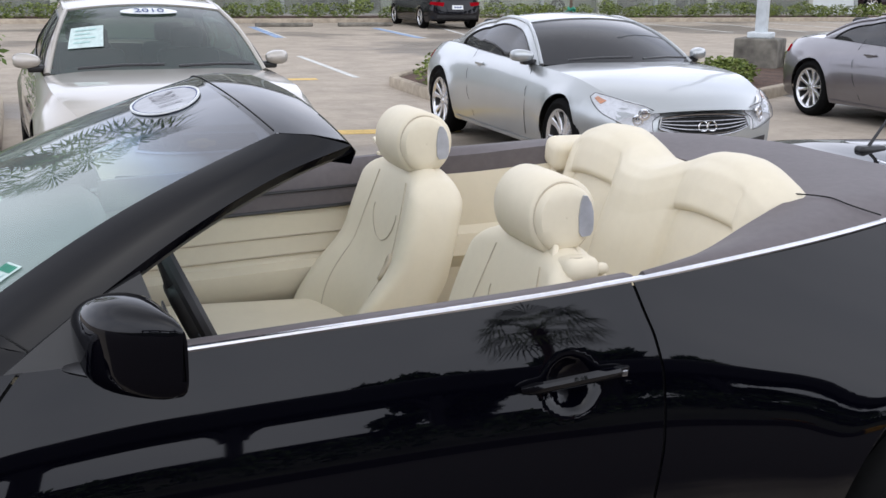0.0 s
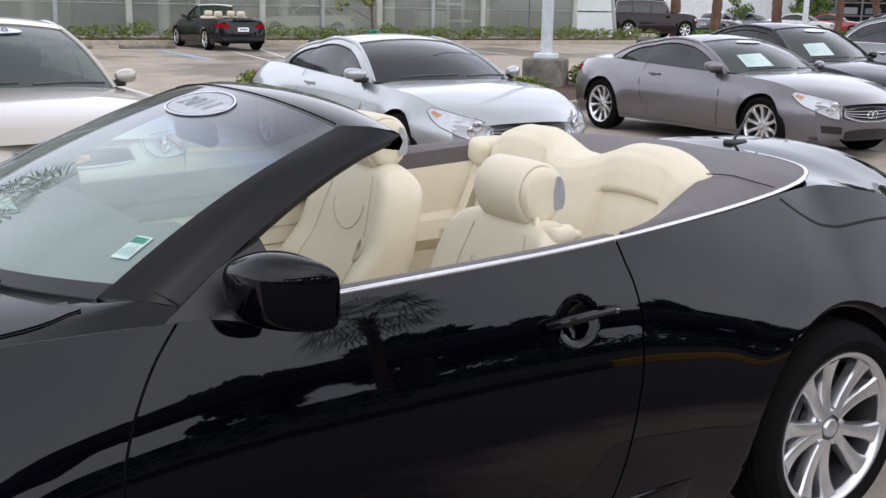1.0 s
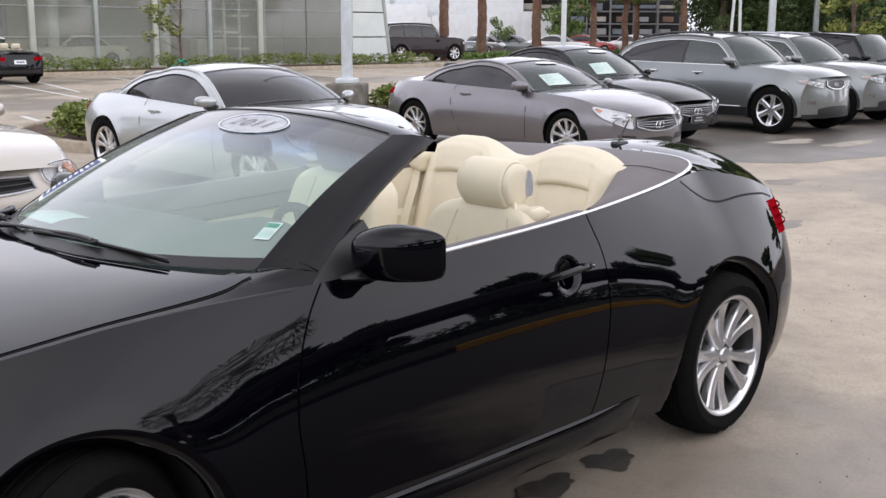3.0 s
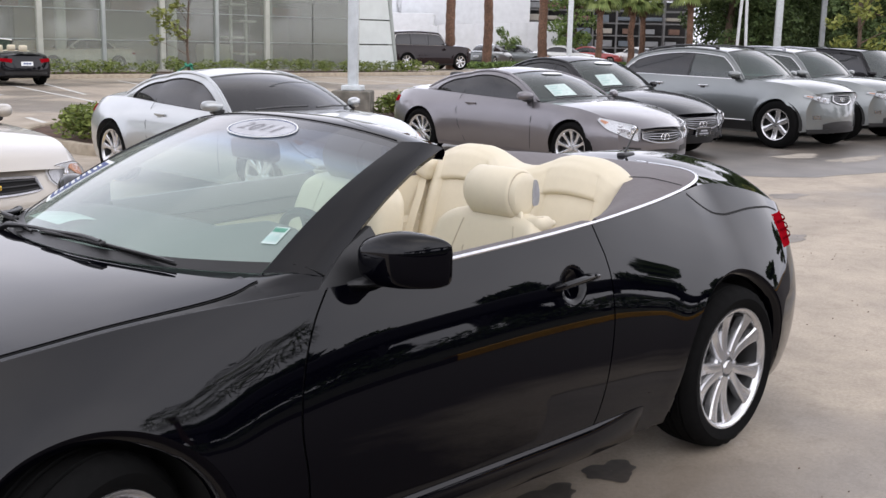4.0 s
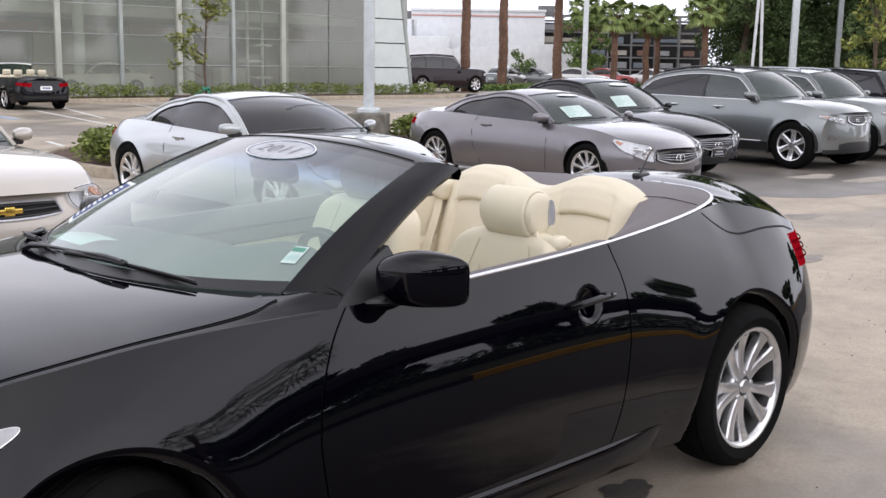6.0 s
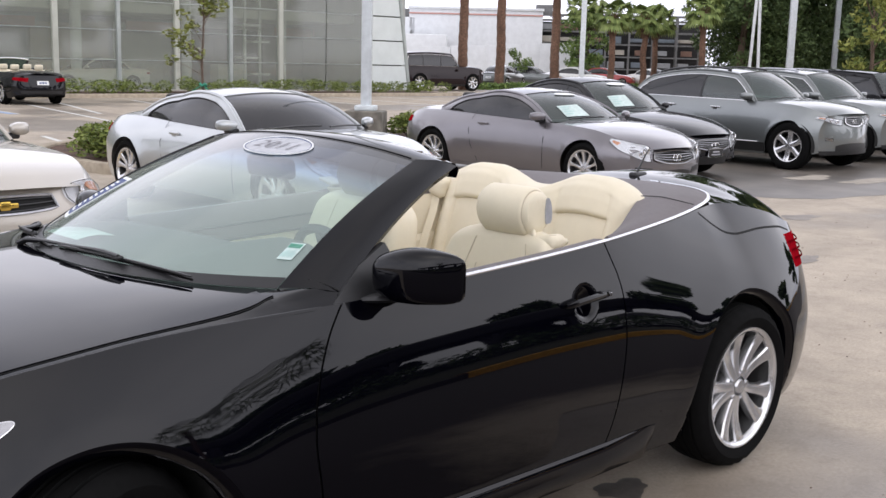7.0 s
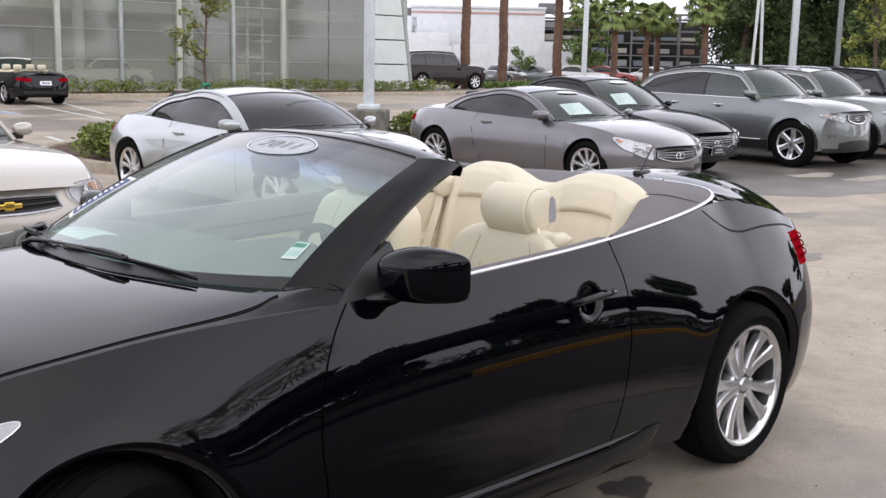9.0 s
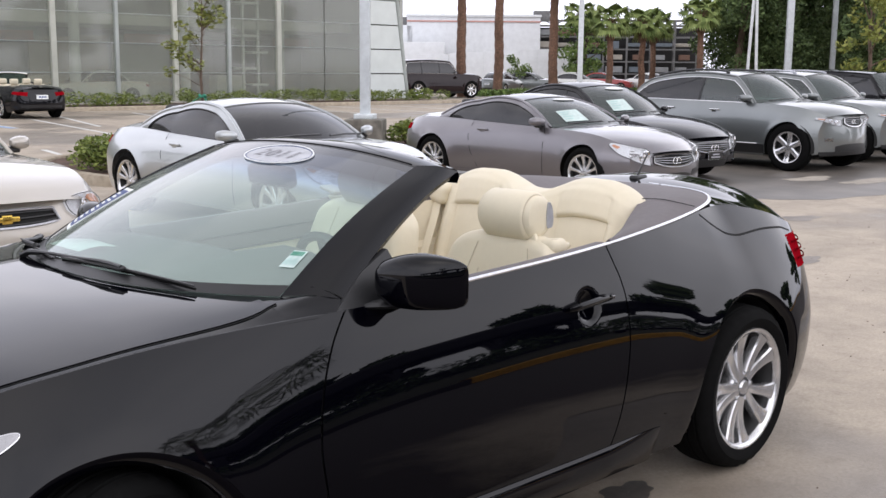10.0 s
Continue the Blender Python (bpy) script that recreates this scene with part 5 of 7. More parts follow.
def chrome_band(pts, sg):
    """A flat bright moulding, leaning outwards."""
    p = np.array(pts)
    d = np.gradient(p, axis=0)
    d /= np.linalg.norm(d, axis=1, keepdims=True)
    out = np.cross(d, np.array([0, 0, 1.0]))
    out /= np.linalg.norm(out, axis=1, keepdims=True)
    out *= np.sign((out * np.array([0.15, sg, 0])).sum(1))[:, None] * 1.0
    up = np.array([0, 0, 1.0])
    g = np.stack([p + out * 0.005 - up * 0.0055, p + out * 0.006 - up * 0.0015, p + out * 0.003 + up * 0.0025, p - out * 0.003 + up * 0.004, p - out * 0.008 + up * 0.002, p - out * 0.009 - up * 0.008], 1)
    return Build().grid(g, flip=sg > 0)


def hero_belt():
    for sg in (1, -1):
        r = ring_curve(160, sg)
        cut = int(np.argmin(np.abs(r[:, 0] + 0.533)))
        cut2 = int(np.argmin(np.abs(r[:, 0] + 1.28)))
        c = r.copy()
        if sg < 0:                                               # sits a little lower under the ledge on this side
            c[:, 2] -= 0.010 * np.clip((c[:, 0] + 1.62) / 0.3, 0, 1) + 0.010 * np.clip(-c[:, 1] / 0.3, 0, 1)
        for seg in (c[:cut + 1], c[cut:cut2 + 1], c[cut2:]):
            part("chrome_strip", chrome_band(seg, sg), BELT_CHROME, hero, "bright chrome belt moulding")
        # soft tonneau cover beside and behind the rear seats
        inner = through_points([(-0.56, sg * 0.79, 1.005), (-0.66, sg * 0.745, 1.015), (-0.80, sg * 0.685, 1.030), (-0.95, sg * 0.61, 1.055), (-1.08, sg * 0.545, 1.075), (-1.175, sg * 0.492, 1.085),
                                (-1.235, sg * 0.40, 1.085), (-1.27, sg * 0.25, 1.08), (-1.28, 0, 1.075)], 60)
        oi = np.linspace(cut + 2, len(r) - 1, 60)
        outer = np.stack([np.interp(oi, np.arange(len(r)), r[:, i]) for i in range(3)], -1) + np.array([0, 0, -0.002])
        ts = np.linspace(0, 1, 9)
        g = np.stack([lerp(outer, inner, t) + np.array([0, 0, 0.018 * math.sin(math.pi * t)]) for t in ts] + [inner + np.array([0.0, 0, -0.06])], 1)
        ton = part("tonneau_cover", Build().grid(g, thick=0.006, flip=sg < 0), VINYL, hero, "soft grey-brown tonneau cover")
        s = Build()
        path = through_points([(-1.168, sg * 0.50, 1.092), (-1.205, sg * 0.53, 1.092), (-1.235, sg * 0.575, 1.0905), (-1.235, sg * 0.62, 1.087), (-1.25, sg * 0.66, 1.080), (-1.28, sg * 0.692, 1.070)], 20)
        s.tube(path + np.array([0, 0, 0.007]), 0.0018, 6)
        part("cover_seam", s, GAP, ton)
        # door top ledge
        led = []
        for x in np.linspace(0.40, -0.545, 26):
            zt = float(np.interp(-x, -r[:, 0], r[:, 2])) if x < 0.42 else 0.975
            yt = float(np.interp(-x, -r[:, 0], r[:, 1] * sg)) if x < 0.42 else 0.833
            led.append([(x, sg * (yt - 0.010), zt - 0.002), (x, sg * (yt - 0.020), zt + (0.002 if sg > 0 else 0.009)), (x, sg * (yt - 0.055), zt + (-0.002 if sg > 0 else 0.010)), (x, sg * (yt - 0.085), zt - 0.02), (x, sg * (yt - 0.095), zt - 0.09), (x, sg * (yt - 0.10), zt - 0.13)])
        part("door_ledge", Build().grid(np.array(led), thick=0.004, flip=sg < 0), VINYL, hero, "grey-brown padded door top")
        # door card in cream
        rows = []
        for x in np.linspace(0.72, -0.56, 24):
            zt = 0.975 - 0.04 * x
            rows.append([(x, sg * (0.845 - 0.100 - dy), z) for z, dy in ((zt - 0.11, 0.0), (zt - 0.16, 0.006), (zt - 0.27, 0.004), (zt - 0.285, 0.012), (zt - 0.30, 0.055), (zt - 0.36, 0.065), (zt - 0.40, 0.045), (zt - 0.43, 0.012), (0.42, 0.02), (0.28, 0.05))])
        card = part("door_card", Build().grid(np.array(rows), thick=0.006, flip=sg < 0), CREAM, hero, "cream leather door panel with armrest")
        for dz, r_ in ((0.072, 0.0045), (0.132, 0.0065)):        # black trim strip, and a shadow groove painted black above the leather
            part("trim_and_groove", Build().tube([(x, sg * (float(np.interp(-x, -r[:, 0], r[:, 1] * sg)) - 0.0985), float(np.interp(-x, -r[:, 0], r[:, 2])) - dz) for x in np.linspace(0.40, -0.545, 14)], r_, 6), BLACKPLAS, card)
        part("card_seam", Build().tube([(x, sg * 0.738, 0.975 - 0.04 * x - 0.262) for x in np.linspace(0.7, -0.55, 12)], 0.003, 5), CREAM_SEAM, card)
        part("card_seam", Build().tube([(x, sg * 0.738, 0.975 - 0.04 * x - 0.20) for x in np.linspace(0.7, -0.55, 12)], 0.003, 5), CREAM_SEAM, card)
        # rear side panel
        rows = []
        for x in np.linspace(-0.565, -1.25, 16):
            yt = float(np.interp(x, inner[::-1, 0], inner[::-1, 1] * sg))
            zt = float(np.interp(x, inner[::-1, 0], inner[::-1, 2]))
            rows.append([(x, sg * (yt - dy), z) for z, dy in ((zt - 0.03, -0.004), (zt - 0.10, 0.004), (zt - 0.24, 0.010), (zt - 0.26, 0.05), (zt - 0.33, 0.07), (zt - 0.38, 0.03), (0.35, 0.05))])
        part("rear_side_panel", Build().grid(np.array(rows), thick=0.006, flip=sg < 0), CREAM, hero, "cream rear side panel")
        # trunk seam on the flank
        seam_pts = through_points([(-1.285, 1.045), (-1.36, 0.995), (-1.45, 0.955), (-1.53, 0.944), (-1.70, 0.948), (-1.95, 0.935), (-2.12, 0.905)], 40)
        part("trunk_seam", strip_on(HERO, seam_pts, 0.008, sg, 0.0045), GAP, hero)
        # tail lamp
        tl = HERO.patch(sg * 0.50, sg * 1.36, lambda q: 0.735 + 0.03 * q, lambda q: 0.872 + 0.028 * q, 0.006, n=24, rear=True)
        lamp_ = part("tail_light", Build().grid(tl, thick=0.012, flip=sg > 0), LAMP_RED, hero, "red wraparound tail light")
        for q in (0.28, 0.52, 0.76):
            rib = HERO.patch(sg * 0.52, sg * 1.34, lambda t: 0.735 + 0.03 * t + 0.137 * q - 0.004, lambda t: 0.735 + 0.03 * t + 0.137 * q + 0.004, 0.0195, n=24, m=2, rear=True)
            part("lens_rib", Build().grid(rib, thick=0.002, flip=sg > 0), LAMP_DEEP, lamp_)
        # head lamp sweeping back along the fender
        st = np.linspace(0, 1, 26) ** 2
        hx = 1.55 + 0.60 * st
        g = np.stack([HERO.on_side(hx, (0.822 - 0.15 * st) + (w - 0.5) * 0.10 * np.sqrt(np.clip(st, 0, 1)), sg, 0.006) for w in np.linspace(0, 1, 6)], 1)
        hl = part("headlight", Build().grid(g, thick=0.01, flip=sg < 0), DARK_CHROME, hero, "swept-back clear headlight")
        part("headlight_rim", Build().tube([*g[:, 0], *g[::-1, -1], g[0, 0]], 0.004, 6, False), CHROME, hl)
    # Thin white curved line low on the left quarter panel
    part("white_arc", strip_on(HERO, through_points([(-0.86, 0.36), (-0.868, 0.40), (-0.90, 0.435), (-0.95, 0.447)], 10), 0.003, 1, 0.0012), PAPER, hero)
    an = Build()
    an.rbox((-1.865, 0, 1.103), (0.10, 0.045, 0.026), 0.012, 4)
    an.tube([(-1.85, 0, 1.105), (-1.90, 0, 1.17), (-1.935, 0, 1.215)], [0.006, 0.0045, 0.0035], 8)
    part("antenna", an, BLACKPLAS, hero, "short black roof antenna")


hero_belt()


def hero_mirror(sg, dz=0.0):
    rows = []
    for t in np.concatenate([[0.0, 0.004, 0.02, 0.05], np.linspace(0.1, 0.86, 12), [0.91, 0.95, 0.98, 0.995, 1.0]]):
        y = 0.832 + 0.222 * t
        end = math.sqrt(max(0.0, 1 - max(0.0, (t - 0.86) / 0.14) ** 2.4)) if t > 0.86 else 1.0
        k = 0.72 + 0.28 * end if t < 1.0 else 0.6
        k = k * math.sqrt(min(1.0, 0.30 + t / 0.10)) if t < 0.07 else k
        back, fore = 0.425 - 0.040 * t, 0.552 - 0.015 * t - 0.125 * t ** 4
        cx, hx = (back + fore) / 2, (fore - back) / 2 * k
        crease = 1.046 + dz + 0.004 * t
        up, dn = (0.022 + 0.046 * math.sin(math.pi * min(1.0, 0.08 + 0.78 * t)) ** 0.8) * k, (0.058 + 0.028 * min(1.0, t / 0.35) ** 0.7 - 0.010 * max(0.0, t - 0.6)) * k
        ring = []
        for a in np.linspace(0, 2 * math.pi, 37)[:-1]:
            c, q = math.cos(a), math.sin(a)
            e = 0.80 if q >= 0 else 0.36
            z = crease + (up if q >= 0 else dn) * np.sign(q) * abs(q) ** e
            x = cx + hx * np.sign(c) * abs(c) ** (0.85 if q >= 0 else 0.40) - (0.010 * abs(q) if q < 0 and c > 0 else 0)
            ring.append((x, sg * y, z))
        rows.append(ring)
    b = Build().grid(np.array(rows), wrap=True, flip=sg < 0)
    b.add(rows[0], [tuple(range(36))]).add(rows[-1], [tuple(range(36))])
    hs = part("side_mirror", b, PAINT_BLACK, hero, "black painted door mirror", smooth=50, weld=True)
    f = Build()
    rows = []
    for t in np.linspace(0, 1, 10):
        c = np.array([0.500 - 0.045 * t, 0.795 + 0.110 * t, 0.958 + dz + 0.010 * t])
        w, h = 0.095 - 0.035 * t, 0.016 - 0.004 * t
        rows.append([(c[0] + w * math.cos(a), sg * c[1], c[2] + h * math.sin(a)) for a in np.linspace(0, 2 * math.pi, 13)[:-1]])
    f.grid(np.array(rows), wrap=True, flip=sg < 0)
    part("mirror_foot", f, BLACKPLAS, hs)
    g = Build().rbox((0.402, sg * 0.935, 1.030 + dz), (0.004, 0.15, 0.095), 0.002, 2)
    part("mirror_glass", g, CHROME, hs)
    s = Build()
    tri_ = [(0.665, 0.822, 0.958), (0.38, 0.838, 0.962), (0.425, 0.760, 1.100), (0.53, 0.772, 1.048)]
    v = [(x, sg * y, z) for x, y, z in tri_] + [(x, sg * (y - 0.02), z) for x, y, z in tri_]
    s.add(v, [(0, 1, 2, 3), (7, 6, 5, 4), (0, 4, 5, 1), (1, 5, 6, 2), (2, 6, 7, 3), (3, 7, 4, 0)])
    part("sail_panel", s, BLACKPLAS, hero)


hero_mirror(1)
hero_mirror(-1, -0.035)


def hero_handles():
    for sg in (1, -1):
        b = Build()
        e0, e1 = (HERO.on_side(np.array(x), np.array(0.838 + 0.06 * (-x - 0.27)), sg, 0.014) for x in (-0.262, -0.495))
        pts = [lerp(e0, e1, t) + np.array([0, sg * 0.018 * math.sin(math.pi * t) ** 0.6, 0.006 * math.sin(math.pi * t)]) for t in np.linspace(0, 1, 18)]
        b.tube(pts, [0.010, 0.0145] + [0.0165] * 14 + [0.0155, 0.011], 10, True, 0.7)
        h = part("door_handle", b, PAINT_BLACK, hero)
        c = HERO.on_side(np.array(-0.480), np.array(0.852), sg, 0.034)
        part("lock", Build().rbox(tuple(c), (0.014, 0.007, 0.014), 0.003, 3), DARK_CHROME, h, "small dark chrome lock")


# ---- seats of the convertible ----
def front_seat(y, x_top, dz, name):
    """A cream bucket seat; the headrest is a roll with a silver speaker plate on each end."""
    root = part(name, Build().rbox((x_top + 0.44, y, 0.50), (0.62, 0.52, 0.20), 0.07, 5, None,
                lambda q: q + np.stack([0 * q[..., 0], 0 * q[..., 0], 0.035 * (np.abs(q[..., 1]) / 0.26) ** 3 + 0.04 * q[..., 0]], -1)), CREAM, hero, "cream leather bucket seat")
    lean = Matrix.Rotation(radians(-14), 4, "Y")
    cx, cz = x_top + 0.035, 0.715 + dz

    def shape(q):
        q = q.copy()
        t = q[..., 2] / 0.33
        a = np.abs(q[..., 1]) / 0.26
        q[..., 0] += np.where(q[..., 0] > 0, 0.050 * a ** 2.6 * (1 - 0.35 * np.clip(t, 0, 1)) + 0.10 * a ** 2 * np.clip(0.15 - t, 0, 1.2) ** 1.3 - 0.012, 0.0)
        q[..., 0] += 0.03 * np.sin(np.clip(-t, 0, 1) * np.pi)
        q[..., 1] *= 1 - 0.17 * np.clip((t - 0.1) / 0.9, 0, 1) ** 2.2 - 0.08 * np.clip(-t - 0.3, 0, 1)
        q[..., 2] -= 0.045 * a ** 3 * np.clip(t, 0, 1)
        return q
    b = Build().rbox((cx, y, cz), (0.155, 0.57, 0.62), 0.066, 7, lean, shape)
    back = part("backrest", b, CREAM, root, weld=True)

    def face(yy, zz, off=0.0012):
        q = shape(np.array([[0.0775, yy, zz]]))[0]
        q[0] += off
        w = lean @ Vector(q)
        return np.array(w) + np.array([cx, y, cz])
    sm = Build()
    for s in (1, -1):
        sm.tube([face(s * (0.150 + 0.030 * math.cos((z + 0.1) * 6)), z) for z in np.linspace(-0.25, 0.25, 24)], 0.0016, 5)
    sm.tube([face(0.105 * math.sin(t) * (1 - 0.1 * abs(math.cos(t))), 0.135 - 0.085 * math.cos(t)) for t in np.linspace(-1.7, 1.7, 24)], 0.0018, 5)
    part("seam", sm, CREAM_SEAM, back)
    # oval pull on the inner bolster
    hx = []
    for t in np.linspace(0, 2 * math.pi, 21):
        hx.append(face(0.178 + 0.028 * math.cos(t), 0.004 + 0.036 * math.sin(t), 0.005))
    part("bolster_badge", Build().tube(hx, 0.007, 6, False).tube([face(0.178 + 0.015 * math.cos(t), 0.004 + 0.02 * math.sin(t), 0.003) for t in np.linspace(0.8, 5.6, 14)], 0.004, 6), CREAM_SEAM, back)
    # headrest
    c = np.array([x_top - 0.012, y, 1.083 + dz])
    hr = Build()
    prof = [(0.001, -0.133), (0.045, -0.133), (0.066, -0.128), (0.075, -0.117), (0.0765, -0.108), (0.083, -0.104), (0.088, -0.095), (0.089, 0.0), (0.088, 0.095), (0.083, 0.104), (0.0765, 0.108), (0.075, 0.117), (0.066, 0.128), (0.045, 0.133), (0.001, 0.133)]
    hr.lathe(prof, "y", 36)
    hr.v = [(c[0] + p[0] * (0.92 if p[0] > 0 else 1.04), c[1] + p[1], c[2] + p[2] * (1.0 if p[2] > 0 else 1.12)) for p in hr.v]
    head = part("headrest", hr, CREAM, root)
    for s in (1, -1):
        poly = [(-0.068, -0.010), (-0.066, 0.012), (-0.059, 0.034), (-0.049, 0.049), (-0.040, 0.050), (-0.033, 0.032), (-0.030, 0.0), (-0.032, -0.036), (-0.040, -0.046), (-0.060, -0.044), (-0.067, -0.032)]
        pl = Build().prism(poly, 0.006, Matrix.Translation((c[0], c[1] + s * 0.131, c[2])) @ Matrix.Rotation(radians(90), 4, "X") @ Matrix.Diagonal((1, 1, -s, 1)))
        part("speaker_plate", pl, SILVERPLAS, head, "silver speaker plate", smooth=0)
        g = Build().tube([(c[0] + 0.070 * math.cos(t), c[1] + s * 0.107, c[2] + 0.078 * math.sin(t)) for t in np.linspace(0, 2 * math.pi, 30)], 0.003, 5, False)
        part("seam", g, CREAM_SEAM, head)
        po = Build().tube([(c[0] + 0.01, y + s * 0.06, c[2] - 0.14), (c[0], y + s * 0.06, c[2] - 0.06)], 0.009, 8)
        part("post", po, BLACKPLAS, head)
    # belt guide on the shoulder
    out = 1 if y > 0 else -1
    bg = Build()
    p0 = np.array([x_top - 0.030, y + out * (0.170 if out > 0 else 0.210), 0.972 + dz * 1.3])
    bg.rbox(tuple(p0 + np.array([-0.012, out * 0.022, 0.004])), (0.072, 0.070, 0.026), 0.012, 4, Matrix.Rotation(radians(14 * out), 4, "X"))
    bg.tube([p0 + np.array([0.034 * math.cos(t) + 0.02, 0.024 * math.sin(t) * out, 0.016]) for t in np.linspace(0, 2 * math.pi, 18)], 0.006, 6, False)
    if out > 0:                                                  # rounded cover with a loop of leather before it
        bg.rbox(tuple(p0 + np.array([0.020, 0.012, 0.006])), (0.085, 0.115, 0.060), 0.026, 4, Matrix.Rotation(radians(10), 4, "X"))
        bg.rbox(tuple(p0 + np.array([0.052, -0.042, 0.004])), (0.016, 0.052, 0.085), 0.007, 3, Matrix.Rotation(radians(28), 4, "X") @ Matrix.Rotation(radians(-18), 4, "Y"))
    part("belt_guide", bg, CREAM, root)
    if out < 0:
        part("belt_flap", Build().rbox(tuple(p0 + np.array([0.01, -0.035, 0.040])), (0.075, 0.105, 0.016), 0.007, 3, Matrix.Rotation(radians(-12), 4, "X")), CREAM, root)
    if out > 0:
        part("button", Build().tube([p0 + np.array([0.030 + 0.018 * math.cos(t), 0.035 + 0.016 * math.sin(t), 0.037 + 0.003 * math.sin(t)]) for t in np.linspace(0.4, 5.4, 14)], 0.0018, 5), CREAM_SEAM, root)
    return root


def rear_seats():
    zt = pc([0.0, 0.06, 0.13, 0.20, 0.27, 0.34, 0.40, 0.45, 0.50, 0.56, 0.62], [1.092, 1.096, 1.120, 1.146, 1.158, 1.157, 1.147, 1.130, 1.098, 1.00, 0.92])
    BACK = -0.058
    soft = lambda v, w: 1 / (1 + math.exp(-max(-40.0, min(40.0, v / w))))
    crease = lambda a: 1.000 + 0.018 * (1 - ((a - 0.30) / 0.14) ** 2) - float(zt(a))

    def front_x(dz):
        return float(np.interp(dz, [-0.62, -0.45, -0.20, -0.13, -0.075, -0.035, -0.008], [-0.80, -0.885, -0.965, -0.992, -1.008, -1.025, -1.055])) + BACK

    def push(a, dz):
        """How far the front stands out: the bridge between the seats, and on each a head pad over a sunk lower pad."""
        f = 0.062 * math.exp(-(a / 0.125) ** 4) - 0.05 * max(0, a - 0.47) / 0.13
        side = soft(a - 0.160, 0.004) * soft(0.440 - a, 0.004)
        low = soft(crease(a) - dz, 0.003)
        high = soft(-0.026 - 0.6 * (a - 0.30) ** 2 - dz, 0.004) * (1 - low)
        puff = max(0.0, 1 - ((a - 0.30) / 0.14) ** 2)
        return f - side * (low * (0.030 - 0.012 * puff) + high * (0.010 - 0.020 * puff)) - 0.013 * side * math.exp(-((dz - crease(a)) / 0.0065) ** 2)
    rows = []
    DZ = [-0.62, -0.52, *np.linspace(-0.45, -0.19, 16), *np.linspace(-0.18, -0.010, 44)]
    for yy in np.linspace(-0.60, 0.60, 181):
        a = abs(yy)
        z = float(zt(a))
        row = [(front_x(dz) + push(a, dz), yy, z + dz) for dz in DZ]
        rows.append(row + [(x + BACK, yy, z + dz) for x, dz in ((-1.09, 0.0), (-1.135, -0.006), (-1.165, -0.030), (-1.19, -0.075), (-1.195, -0.16))])
    root = part("rear_seat_back", Build().grid(np.array(rows), thick=0.01, flip=True), CREAM, hero, "cream leather rear seat back with two humps", smooth=60)
    for sg in (1, -1):
        sm = Build()
        def pt(yy, dz, off=0.001):
            return (front_x(dz) + push(abs(yy), dz) + off, yy, float(zt(abs(yy))) + dz)
        sm.tube([pt(sg * q, crease(q)) for q in np.linspace(0.162, 0.438, 24)], 0.0026, 5)
        sm.tube([pt(sg * q, -0.026 - 0.6 * (q - 0.30) ** 2) for q in np.linspace(0.166, 0.436, 24)], 0.0012, 5)
        for q in (0.160, 0.441):
            sm.tube([pt(sg * q, dz) for dz in np.linspace(-0.44, -0.04, 30)], 0.0016, 5)
        part("seam", sm, CREAM_SEAM, root)
        cu = Build().rbox((-0.66, sg * 0.30, 0.46), (0.50, 0.48, 0.18), 0.06, 4)
        part("seat_cushion", cu, CREAM, root)
        # belt strap from the side panel
        st = through_points([(-1.06, sg * 0.555, 1.035), (-1.02, sg * 0.535, 0.95), (-0.93, sg * 0.51, 0.78), (-0.86, sg * 0.49, 0.58)], 12)
        g = np.stack([st + np.array([0.0, sg * 0.024, 0]), st - np.array([0.0, sg * 0.024, 0])], 1)
        part("seat_belt", Build().grid(g, thick=0.003), CREAM, root)
        bk = Build().rbox((-1.105, sg * 0.540, 1.045), (0.17, 0.11, 0.10), 0.03, 4, Matrix.Rotation(radians(sg * 14), 4, "X"))
        bk.box((-1.075, sg * 0.550, 1.094), (0.075, 0.006, 0.006))
        if sg < 0:
            part("belt_slot", bk, CREAM, root)
            tg = Build().rbox((-0.855, -0.487, 0.745), (0.012, 0.034, 0.052), 0.004, 2)
            part("belt_tongue", tg, CHROME, root, "bright steel belt tongue")


front_seat(0.385, -0.525, 0.0, "driver_seat")
front_seat(-0.375, -0.465, 0.060, "passenger_seat")
rear_seats()


